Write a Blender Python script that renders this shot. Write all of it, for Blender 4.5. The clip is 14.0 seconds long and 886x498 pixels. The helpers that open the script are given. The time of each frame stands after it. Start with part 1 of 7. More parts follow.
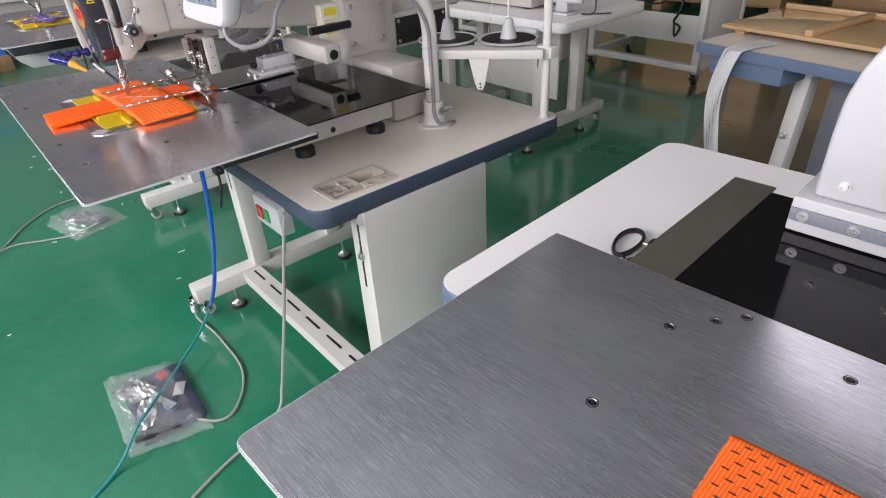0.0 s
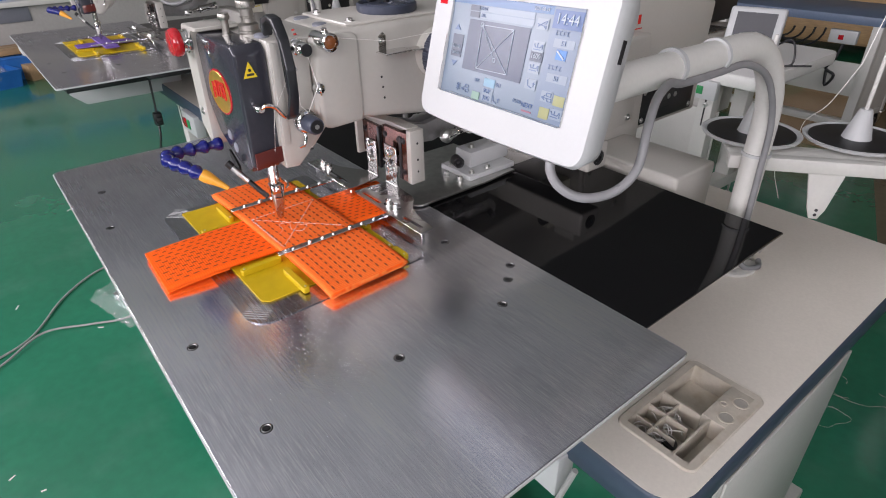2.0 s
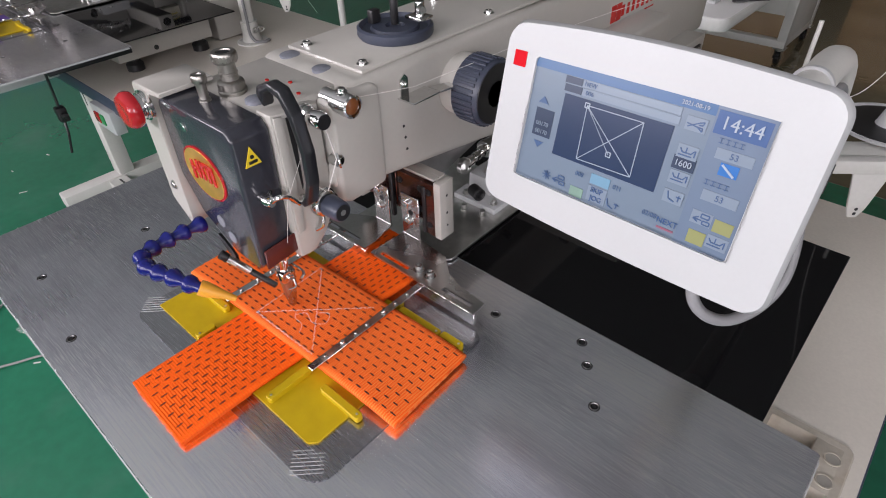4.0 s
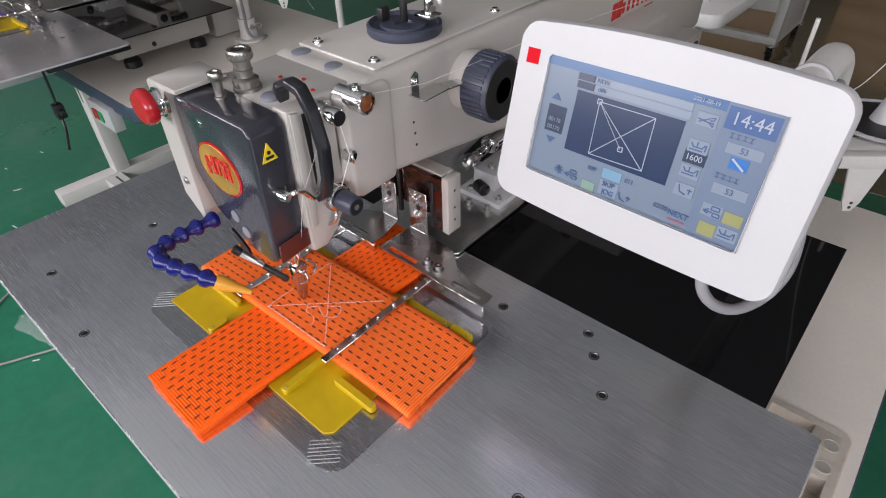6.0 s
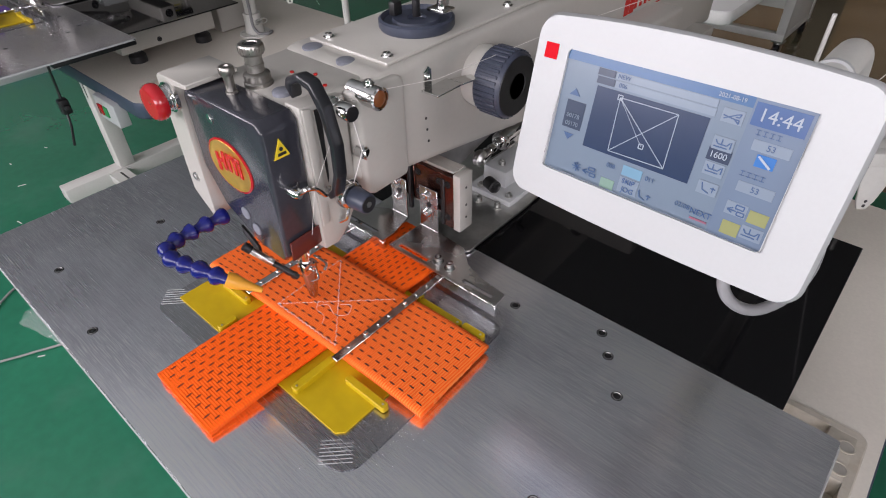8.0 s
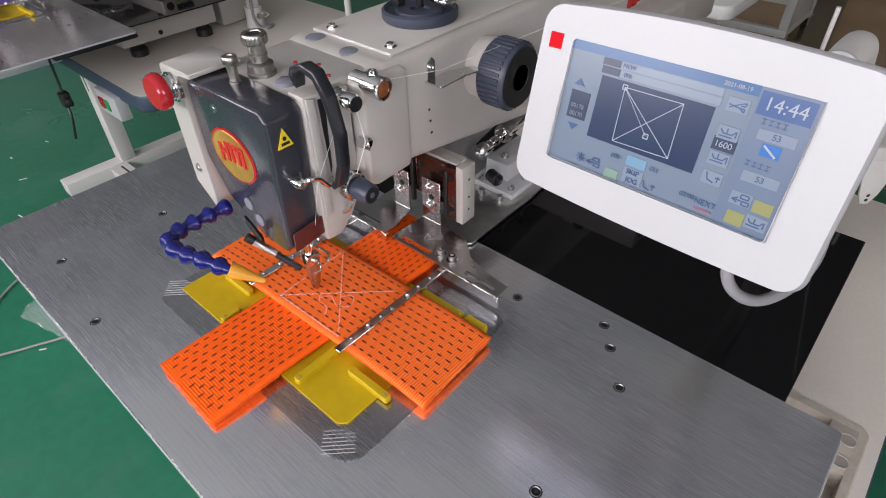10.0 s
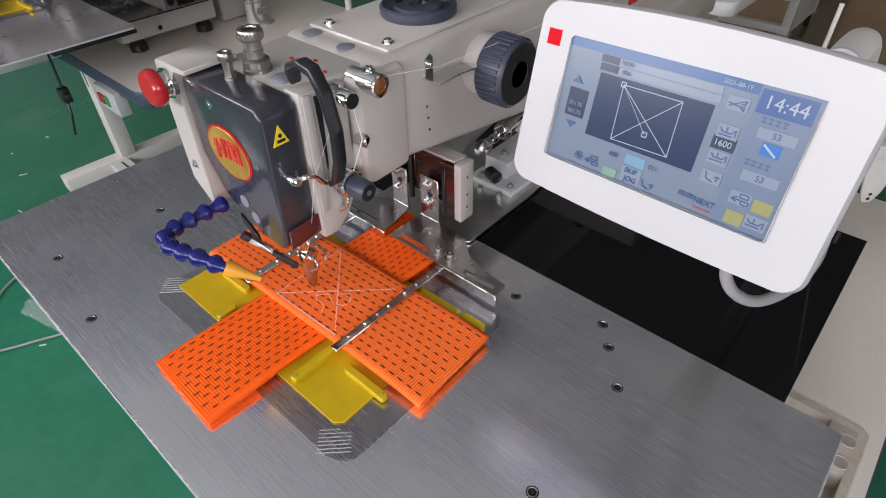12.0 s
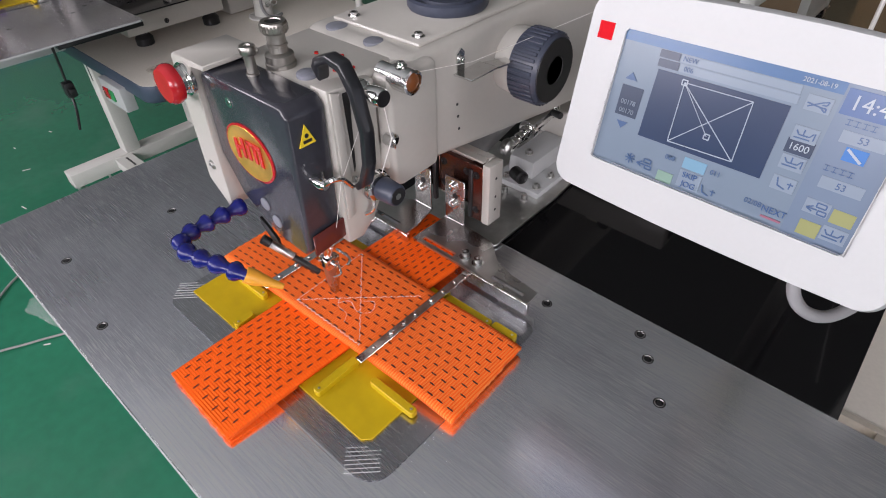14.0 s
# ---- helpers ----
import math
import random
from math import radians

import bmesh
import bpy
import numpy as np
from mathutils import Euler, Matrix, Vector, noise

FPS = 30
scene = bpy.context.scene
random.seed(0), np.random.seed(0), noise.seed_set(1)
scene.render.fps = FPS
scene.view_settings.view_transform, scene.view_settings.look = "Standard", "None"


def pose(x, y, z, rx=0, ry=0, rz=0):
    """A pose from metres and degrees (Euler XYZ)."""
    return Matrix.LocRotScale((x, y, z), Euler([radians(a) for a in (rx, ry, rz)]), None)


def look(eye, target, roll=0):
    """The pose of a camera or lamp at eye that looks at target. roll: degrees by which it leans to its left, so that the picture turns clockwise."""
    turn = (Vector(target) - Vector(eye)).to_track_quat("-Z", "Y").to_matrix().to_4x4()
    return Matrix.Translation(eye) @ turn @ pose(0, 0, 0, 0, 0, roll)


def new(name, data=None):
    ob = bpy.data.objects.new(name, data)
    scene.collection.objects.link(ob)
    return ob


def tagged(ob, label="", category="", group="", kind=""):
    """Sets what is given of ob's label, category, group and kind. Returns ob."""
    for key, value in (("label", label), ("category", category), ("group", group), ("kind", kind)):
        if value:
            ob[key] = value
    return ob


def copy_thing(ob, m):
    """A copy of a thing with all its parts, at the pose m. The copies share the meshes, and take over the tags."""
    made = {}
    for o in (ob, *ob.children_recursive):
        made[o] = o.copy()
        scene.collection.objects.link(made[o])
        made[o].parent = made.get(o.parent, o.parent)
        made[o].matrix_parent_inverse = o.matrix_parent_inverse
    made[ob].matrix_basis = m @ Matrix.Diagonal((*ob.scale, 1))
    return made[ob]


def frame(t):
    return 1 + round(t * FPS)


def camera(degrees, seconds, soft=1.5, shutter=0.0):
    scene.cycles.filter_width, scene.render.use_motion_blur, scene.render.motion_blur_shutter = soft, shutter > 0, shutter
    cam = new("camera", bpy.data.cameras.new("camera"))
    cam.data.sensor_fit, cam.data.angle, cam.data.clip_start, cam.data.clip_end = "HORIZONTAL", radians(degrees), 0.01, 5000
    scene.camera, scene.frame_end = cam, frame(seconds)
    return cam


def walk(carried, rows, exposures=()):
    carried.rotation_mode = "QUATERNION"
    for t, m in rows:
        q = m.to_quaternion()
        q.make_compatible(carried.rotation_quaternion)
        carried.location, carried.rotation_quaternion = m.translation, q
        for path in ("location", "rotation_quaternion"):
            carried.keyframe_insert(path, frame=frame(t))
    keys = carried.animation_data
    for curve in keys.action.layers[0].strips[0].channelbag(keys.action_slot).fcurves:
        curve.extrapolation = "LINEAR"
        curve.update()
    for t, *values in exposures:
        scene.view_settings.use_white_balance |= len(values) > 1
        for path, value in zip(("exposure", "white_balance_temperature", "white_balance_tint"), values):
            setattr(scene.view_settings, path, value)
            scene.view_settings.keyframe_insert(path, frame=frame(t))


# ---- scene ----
cam = camera(75.2, 14.0, soft=1.05)
PATH = [
    (0, (1.069, -0.093, 1.264), (-0.243, 0.981, 0.203), -3.5),
    (0.5, (0.861, -0.106, 1.286), (-0.522, 0.899, 0.248), -2.8),
    (0.7, (0.779, -0.114, 1.292), (-0.611, 0.878, 0.25), -2.1),
    (1, (0.63, -0.116, 1.306), (-0.76, 0.871, 0.26), -1.1),
    (1.5, (0.39, -0.114, 1.295), (-0.996, 0.917, 0.288), -1.0),
    (2, (0.212, -0.053, 1.274), (-1.129, 1.011, 0.239), -1.0),
    (2.1, (0.176, -0.044, 1.269), (-1.154, 1.029, 0.23), -0.8),
    (2.5, (0.063, -0.023, 1.302), (-1.215, 1.063, 0.213), -1.0),
    (3, (-0.025, -0.024, 1.351), (-1.18, 1.078, 0.146), -2.3),
    (3.5, (-0.053, -0.011, 1.363), (-1.136, 1.115, 0.115), -2.3),
    (6, (-0.067, -0.036, 1.372), (-1.102, 1.115, 0.105), -1.6),
    (6.5, (-0.069, -0.038, 1.371), (-1.104, 1.111, 0.103), -1.6),
    (7, (-0.074, -0.034, 1.37), (-1.109, 1.111, 0.098), -1.6),
    (7.5, (-0.081, -0.036, 1.367), (-1.116, 1.107, 0.094), -1.5),
    (8, (-0.081, -0.038, 1.368), (-1.117, 1.102, 0.092), -1.6),
    (10.5, (-0.081, -0.043, 1.363), (-1.112, 1.087, 0.076), -1.4),
    (11, (-0.076, -0.043, 1.365), (-1.108, 1.084, 0.075), -1.4),
    (11.5, (-0.077, -0.041, 1.363), (-1.108, 1.085, 0.071), -1.4),
    (12, (-0.081, -0.036, 1.362), (-1.111, 1.088, 0.067), -1.4),
    (12.5, (-0.084, -0.036, 1.36), (-1.113, 1.084, 0.061), -1.4),
    (13, (-0.093, -0.035, 1.358), (-1.12, 1.083, 0.057), -1.3),
    (13.5, (-0.106, -0.031, 1.355), (-1.133, 1.083, 0.05), -1.4),
    (14, (-0.128, -0.032, 1.349), (-1.154, 1.081, 0.041), -1.3),
]
TINT = 24.0
WIN_S, WIN_E = 113.0, 178.0
walk(cam, [(t, look(eye, target, roll)) for t, eye, target, roll in PATH], [(0.0, -0.20, 6500, TINT), (1.5, -0.32, 6500, TINT), (3.0, -0.62, 6500, TINT), (14.0, -0.62, 6500, TINT)])

# ---- light ----
world = bpy.data.worlds.new("hall_world")
scene.world = world
world.use_nodes = True
wn = world.node_tree
sky = wn.nodes.new("ShaderNodeTexSky")
sky.sky_type = "NISHITA"
sky.sun_disc = False
sky.sun_elevation, sky.sun_rotation = radians(50), radians(200)
wn.links.new(sky.outputs[0], wn.nodes["Background"].inputs[0])
wn.nodes["Background"].inputs[1].default_value = 0.1


def area_lamp(name, eye, target, sx, sy, watts, colour=(1, 1, 1)):
    data = bpy.data.lights.new(name, "AREA")
    data.shape, data.size, data.size_y, data.energy, data.color = "RECTANGLE", sx, sy, watts, colour
    ob = new(name, data)
    ob.matrix_world = look(eye, target)
    return ob


# ---- materials ----
def mat(name, colour, rough=0.5, metal=0.0, grain=0.0, grain_scale=60.0, bump=0.0, bump_scale=200.0, stretch=(1, 1, 1),
        blotch=0.0, blotch_scale=4.0, coat=0.0, emit=0.0, rough_var=0.0, alpha=1.0, trans=0.0, spec=0.5, dirt=None, dirt_amount=0.0):
    """A principled material with variation at two scales and fine relief, in metres."""
    m = bpy.data.materials.new(name)
    m.use_nodes = True
    nt = m.node_tree
    b = nt.nodes["Principled BSDF"]
    b.inputs["Base Color"].default_value = (*colour, 1)
    b.inputs["Roughness"].default_value = rough
    b.inputs["Metallic"].default_value = metal
    b.inputs["Coat Weight"].default_value = coat
    b.inputs["Coat Roughness"].default_value = 0.08
    b.inputs["Transmission Weight"].default_value = trans
    b.inputs["Alpha"].default_value = alpha
    b.inputs["Specular IOR Level"].default_value = spec
    if emit:
        b.inputs["Emission Color"].default_value = (*colour, 1)
        b.inputs["Emission Strength"].default_value = emit
    if grain or bump or blotch or rough_var or dirt_amount:
        geo = nt.nodes.new("ShaderNodeTexCoord")
        mp = nt.nodes.new("ShaderNodeMapping")
        mp.inputs["Scale"].default_value = stretch
        nt.links.new(geo.outputs["Object"], mp.inputs[0])

        def nz(scale, detail, plain=False):
            t = nt.nodes.new("ShaderNodeTexNoise")
            t.inputs["Scale"].default_value = scale
            t.inputs["Detail"].default_value = detail
            nt.links.new(geo.outputs["Object"] if plain else mp.outputs[0], t.inputs["Vector"])
            return t.outputs["Fac"]

        def mixed(a, c, blend, fac):
            x = nt.nodes.new("ShaderNodeMix")
            x.data_type, x.blend_type = "RGBA", blend
            x.inputs["Factor"].default_value = fac
            for s, v in ((6, a), (7, c)):
                if isinstance(v, tuple):
                    x.inputs[s].default_value = (*v, 1)
                else:
                    nt.links.new(v, x.inputs[s])
            return x

        def ramp(f, lo, hi, a, c):
            r = nt.nodes.new("ShaderNodeMapRange")
            r.inputs["From Min"].default_value, r.inputs["From Max"].default_value = lo, hi
            r.inputs["To Min"].default_value, r.inputs["To Max"].default_value = a, c
            nt.links.new(f, r.inputs["Value"])
            return r.outputs[0]

        col = colour
        if grain:
            x = mixed(col, ramp(nz(grain_scale, 4), 0.3, 0.7, 1 - grain, 1 + grain), "MULTIPLY", 1.0)
            col = x.outputs[2]
        if blotch:
            x = mixed(col, ramp(nz(blotch_scale, 5, True), 0.3, 0.7, 1 - blotch, 1 + blotch), "MULTIPLY", 1.0)
            col = x.outputs[2]
        if dirt_amount:
            x = mixed(col, dirt, "MIX", 0.5)
            nt.links.new(ramp(nz(blotch_scale * 2.3, 8, True), 0.52, 0.72, 0.0, dirt_amount), x.inputs["Factor"])
            col = x.outputs[2]
        if col is not colour:
            nt.links.new(col, b.inputs["Base Color"])
        if rough_var:
            nt.links.new(ramp(nz(blotch_scale * 1.7, 5, True), 0.3, 0.7, max(0.02, rough - rough_var), rough + rough_var), b.inputs["Roughness"])
        if bump:
            bn = nt.nodes.new("ShaderNodeBump")
            bn.inputs["Strength"].default_value = bump
            bn.inputs["Distance"].default_value = 0.001
            nt.links.new(nz(bump_scale, 3), bn.inputs["Height"])
            nt.links.new(bn.outputs[0], b.inputs["Normal"])
    return m


M_FLOOR = mat("green_epoxy", (0.012, 0.175, 0.094), 0.14, spec=0.6, coat=0.5, grain=0.06, grain_scale=30, blotch=0.14, blotch_scale=1.3, rough_var=0.06,
              bump=0.15, bump_scale=9, dirt=(0.09, 0.24, 0.17), dirt_amount=0.35)
M_FLOOR.node_tree.nodes["Principled BSDF"].inputs["Coat Roughness"].default_value = 0.24



def brushed_steel(name, colour):
    """Sheet steel brushed along x, with long scratches, a slight waviness and dull patches, whose light and dark tone
    stands in for blurred reflections.
    """
    m = bpy.data.materials.new(name)
    m.use_nodes = True
    nt = m.node_tree
    b = nt.nodes["Principled BSDF"]
    b.inputs["Metallic"].default_value = 1.0
    tc = nt.nodes.new("ShaderNodeTexCoord")

    def nz(stretch, scale, detail):
        mp = nt.nodes.new("ShaderNodeMapping")
        mp.inputs["Scale"].default_value = stretch
        nt.links.new(tc.outputs["Object"], mp.inputs[0])
        t = nt.nodes.new("ShaderNodeTexNoise")
        t.inputs["Scale"].default_value, t.inputs["Detail"].default_value = scale, detail
        nt.links.new(mp.outputs[0], t.inputs["Vector"])
        return t.outputs["Fac"]

    def ramp(f, lo, hi, a, c):
        r = nt.nodes.new("ShaderNodeMapRange")
        r.inputs["From Min"].default_value, r.inputs["From Max"].default_value = lo, hi
        r.inputs["To Min"].default_value, r.inputs["To Max"].default_value = a, c
        nt.links.new(f, r.inputs["Value"])
        return r.outputs[0]

    def calc(op, a, c):
        k = nt.nodes.new("ShaderNodeMath")
        k.operation = op
        nt.links.new(a, k.inputs[0])
        nt.links.new(c, k.inputs[1])
        return k.outputs[0]
    lines = nz((1.0, 70, 1), 9.0, 4)
    scratch = nz((5.0, 150, 1), 8.0, 2)
    # broad patches: uneven reflections of the hall, put into the colour
    patch = nz((1, 1.5, 1), 3.2, 4)
    fac = calc("MULTIPLY", ramp(lines, 0.3, 0.7, 0.91, 1.09), ramp(patch, 0.34, 0.66, 0.70, 1.10))
    fac = calc("ADD", fac, calc("MULTIPLY", ramp(scratch, 0.54, 0.70, -0.05, 0.60), ramp(nz((1, 1.2, 1), 5.0, 2), 0.38, 0.62, 0.25, 1.0)))
    mix = nt.nodes.new("ShaderNodeVectorMath")
    mix.operation = "SCALE"
    mix.inputs[0].default_value = colour
    nt.links.new(fac, mix.inputs["Scale"])
    nt.links.new(mix.outputs[0], b.inputs["Base Color"])
    nt.links.new(calc("MULTIPLY", ramp(patch, 0.3, 0.7, 0.30, 0.17), ramp(lines, 0.3, 0.7, 0.93, 1.08)), b.inputs["Roughness"])
    wave = nt.nodes.new("ShaderNodeBump")
    wave.inputs["Strength"].default_value, wave.inputs["Distance"].default_value = 0.6, 0.006
    nt.links.new(nz((1, 1, 1), 4.0, 1), wave.inputs["Height"])
    bn = nt.nodes.new("ShaderNodeBump")
    bn.inputs["Strength"].default_value, bn.inputs["Distance"].default_value = 0.11, 0.001
    nt.links.new(lines, bn.inputs["Height"])
    nt.links.new(wave.outputs[0], bn.inputs["Normal"])
    nt.links.new(bn.outputs[0], b.inputs["Normal"])
    return m


M_STEEL = brushed_steel("brushed_steel_sheet", (0.885, 0.885, 0.955))
M_STEEL2 = mat("ground_steel_sheet", (0.52, 0.51, 0.50), 0.26, 1.0, grain=0.06, grain_scale=18, bump=0.05, bump_scale=40, blotch=0.06, blotch_scale=9, rough_var=0.05)
M_PLATE = brushed_steel("brushed_template_sheet", (0.56, 0.56, 0.59))
M_CHROME = mat("chromed_metal", (0.72, 0.72, 0.71), 0.14, 1.0, grain=0.05, grain_scale=80, rough_var=0.05, blotch_scale=20)
M_ZINC = mat("zinc_steel", (0.55, 0.55, 0.53), 0.3, 1.0, grain=0.12, grain_scale=70)
M_PIN = mat("dull_nickel", (0.36, 0.345, 0.315), 0.34, 1.0, grain=0.12, grain_scale=120, bump=0.1, bump_scale=900)
M_SCREW = mat("dull_screw_steel", (0.30, 0.30, 0.30), 0.38, 1.0, grain=0.15, grain_scale=90)
M_DARKSTEEL = mat("blackened_steel", (0.03, 0.03, 0.032), 0.35, 0.6, grain=0.2, grain_scale=80)
M_WHITE = mat("white_machine_enamel", (0.43, 0.415, 0.378), 0.3, grain=0.015, grain_scale=140, blotch=0.03, blotch_scale=5, coat=0.25, bump=0.04, bump_scale=260)
M_FRAME = mat("white_powder_coat", (0.57, 0.565, 0.53), 0.42, grain=0.025, grain_scale=160, blotch=0.05, blotch_scale=4, bump=0.12, bump_scale=420,
              dirt=(0.42, 0.40, 0.36), dirt_amount=0.12)
M_TOP = mat("cream_laminate", (0.75, 0.70, 0.62), 0.26, grain=0.03, grain_scale=220, blotch=0.06, blotch_scale=3, bump=0.06, bump_scale=500)
M_TOPB = mat("white_laminate", (0.86, 0.85, 0.83), 0.45, grain=0.03, grain_scale=220, blotch=0.03, blotch_scale=3, bump=0.06, bump_scale=500)
M_EDGE = mat("blue_grey_edge_band", (0.045, 0.065, 0.10), 0.45, grain=0.05, grain_scale=90, blotch=0.06)
M_EDGEB = mat("slate_blue_edge_band", (0.11, 0.155, 0.235), 0.45, grain=0.05, grain_scale=90, blotch=0.06)
M_BLACKGLOSS = mat("glossy_black_sheet", (0.004, 0.004, 0.0045), 0.05, spec=0.24, blotch=0.2, blotch_scale=3, bump=0.02, bump_scale=5)
M_TRAY = mat("dull_cream_plastic", (0.52, 0.475, 0.40), 0.5, grain=0.04, grain_scale=200, blotch=0.08, blotch_scale=20, dirt=(0.36, 0.28, 0.18), dirt_amount=0.4)
M_BLACK = mat("black_plastic", (0.012, 0.012, 0.013), 0.4, grain=0.15, grain_scale=150)
M_COVER = mat("dark_grey_enamel", (0.032, 0.033, 0.042), 0.2, spec=0.4, grain=0.06, grain_scale=180, blotch=0.06, blotch_scale=12, coat=0.35)
M_GUARD = mat("near_black_enamel", (0.014, 0.015, 0.018), 0.28, grain=0.06, grain_scale=180, coat=0.3)
M_SLATE = mat("slate_plastic", (0.040, 0.048, 0.072), 0.38, grain=0.06, grain_scale=160, blotch=0.05, blotch_scale=20)
M_GREYPAD = mat("grey_rubber_plug", (0.17, 0.18, 0.21), 0.6, grain=0.08, grain_scale=200)
M_RED = mat("red_plastic", (0.40, 0.010, 0.015), 0.2, grain=0.05, grain_scale=120, coat=0.4)
M_REDMARK = mat("matt_red_mark", (0.55, 0.006, 0.012), 0.6, spec=0.1, grain=0.05, grain_scale=120)
M_FILM = mat("pale_film_glint", (0.60, 0.61, 0.62), 0.15, grain=0.2, grain_scale=90, coat=0.5)
M_GREEN = mat("green_plastic", (0.02, 0.25, 0.08), 0.3, grain=0.05, grain_scale=120)
M_CASE = mat("white_plastic_case", (0.445, 0.455, 0.455), 0.38, grain=0.01, grain_scale=300, blotch=0.015, blotch_scale=8, bump=0.06, bump_scale=700)


def webbing_mat(name, colour, thread, axis, relief):
    """Woven strap: fine crosswise ribs of lighter thread over a grain that runs along the strap."""
    m = mat(name, colour, 0.62, spec=0.15, grain=0.10, grain_scale=45, blotch=0.05, blotch_scale=3, stretch=(9, 2, 1) if axis == "X" else (2, 9, 1))
    nt = m.node_tree
    b = nt.nodes["Principled BSDF"]
    tc = nt.nodes.new("ShaderNodeTexCoord")

    def wave(direction, scale, twist):
        w = nt.nodes.new("ShaderNodeTexWave")
        w.wave_type, w.bands_direction = "BANDS", direction
        w.inputs["Scale"].default_value = scale
        w.inputs["Distortion"].default_value = twist
        w.inputs["Detail Scale"].default_value = 60
        nt.links.new(tc.outputs["Object"], w.inputs["Vector"])
        return w.outputs["Fac"]

    def calc(op, p, q):
        k = nt.nodes.new("ShaderNodeMath")
        k.operation = op
        for i, v in enumerate((p, q)):
            if isinstance(v, float):
                k.inputs[i].default_value = v
            else:
                nt.links.new(v, k.inputs[i])
        return k.outputs[0]
    across, along = wave(axis, 101, 1.2), wave("Y" if axis == "X" else "X", 160, 1.0)
    rib = calc("MULTIPLY", across, calc("MULTIPLY_ADD", along, 0.45))
    rib.node.inputs[1].links[0].from_node.inputs[2].default_value = 0.55
    mx = nt.nodes.new("ShaderNodeMix")
    mx.data_type = "RGBA"
    old = b.inputs["Base Color"].links[0].from_socket
    nt.links.new(rib, mx.inputs["Factor"])
    nt.links.new(old, mx.inputs[6])
    mx.inputs[7].default_value = (*thread, 1)
    nt.links.new(mx.outputs[2], b.inputs["Base Color"])
    bu = nt.nodes.new("ShaderNodeBump")
    bu.inputs["Strength"].default_value, bu.inputs["Distance"].default_value = 0.5, relief
    nt.links.new(rib, bu.inputs["Height"])
    nt.links.new(bu.outputs[0], b.inputs["Normal"])
    return m


M_ORANGE = webbing_mat("orange_webbing", (1.0, 0.105, 0.004), (1.0, 0.16, 0.010), "Y", 0.0004)
# lighter thread than the lower strap: the weave's sheen is in the colour
M_ORANGE2 = webbing_mat("orange_webbing_lengthwise", (1.0, 0.115, 0.006), (1.0, 0.27, 0.06), "X", 0.0009)
M_DASH = mat("dark_weft_thread", (0.085, 0.016, 0.007), 0.8, grain=0.2, grain_scale=300)
M_YELLOW = mat("yellow_resin_sheet", (0.50, 0.345, 0.004), 0.42, spec=0.3, grain=0.05, grain_scale=60, blotch=0.06, blotch_scale=10)
M_BLUEHOSE = mat("blue_segment_hose", (0.006, 0.010, 0.125), 0.25, spec=0.35, grain=0.08, grain_scale=100, coat=0.1)
M_NOZZLE = mat("orange_yellow_nozzle", (0.75, 0.34, 0.03), 0.35, grain=0.04, grain_scale=120)
M_GOLD = mat("gold_foil", (0.83, 0.49, 0.09), 0.30, 0.85, grain=0.12, grain_scale=60)
M_EMBLEM = mat("red_emblem_paint", (0.5, 0.02, 0.015), 0.25, grain=0.06, grain_scale=90)
M_CAST = mat("grey_cast_metal", (0.27, 0.27, 0.265), 0.4, 0.3, grain=0.08, grain_scale=90, bump=0.2, bump_scale=300)
M_THREAD = mat("white_thread", (0.75, 0.73, 0.70), 0.8, grain=0.1, grain_scale=200)
M_CABLE = mat("grey_cable", (0.32, 0.32, 0.31), 0.5, grain=0.06, grain_scale=60)
M_BLUETUBE = mat("blue_air_tube", (0.01, 0.11, 0.50), 0.3, grain=0.06, grain_scale=60)
M_TEALTUBE = mat("teal_air_tube", (0.02, 0.25, 0.26), 0.35, grain=0.06, grain_scale=60)
M_WALL = mat("painted_hall_wall", (0.36, 0.35, 0.33), 0.8, grain=0.04, grain_scale=40, blotch=0.06, blotch_scale=1, bump=0.2, bump_scale=80)
# unseen back wall; the dimness there is put into its brown, for floor reflections
M_WALLB = mat("darkened_hall_wall", (0.17, 0.145, 0.10), 0.7, grain=0.06, grain_scale=30, blotch=0.12, blotch_scale=0.8, bump=0.2, bump_scale=80)
M_CEIL = mat("painted_hall_ceiling", (0.48, 0.48, 0.49), 0.9, grain=0.04, grain_scale=40, blotch=0.05, blotch_scale=1)


# ---- shape helpers ----
ORIGIN = {}


def thing(name, at, label, category, group="", kind=""):
    ob = new(name)
    ob.empty_display_size = 0.05
    ob.location = at
    ORIGIN[ob] = Vector(at)
    return tagged(ob, label, category, group, kind)


def finish(bm, smooth=38):
    bmesh.ops.recalc_face_normals(bm, faces=bm.faces)
    for f in bm.faces:
        f.smooth = True
    for e in bm.edges:
        if len(e.link_faces) == 2 and e.calc_face_angle(0) > radians(smooth):
            e.smooth = False


def part(name, bm, material, parent=None, label="", smooth=38):
    """Links a bmesh, drawn in world places, as one mesh object under a thing or a part."""
    finish(bm, smooth)
    o = ORIGIN.get(parent, Vector((0, 0, 0))) if parent else Vector((0, 0, 0))
    bmesh.ops.translate(bm, vec=-o, verts=bm.verts)
    me = bpy.data.meshes.new(name)
    bm.to_mesh(me)
    bm.free()
    for m in (material if isinstance(material, (list, tuple)) else [material]):
        me.materials.append(m)
    ob = new(name, me)
    if parent:
        ob.parent = parent
        ORIGIN[ob] = o
    if label:
        ob["label"] = label
    return ob


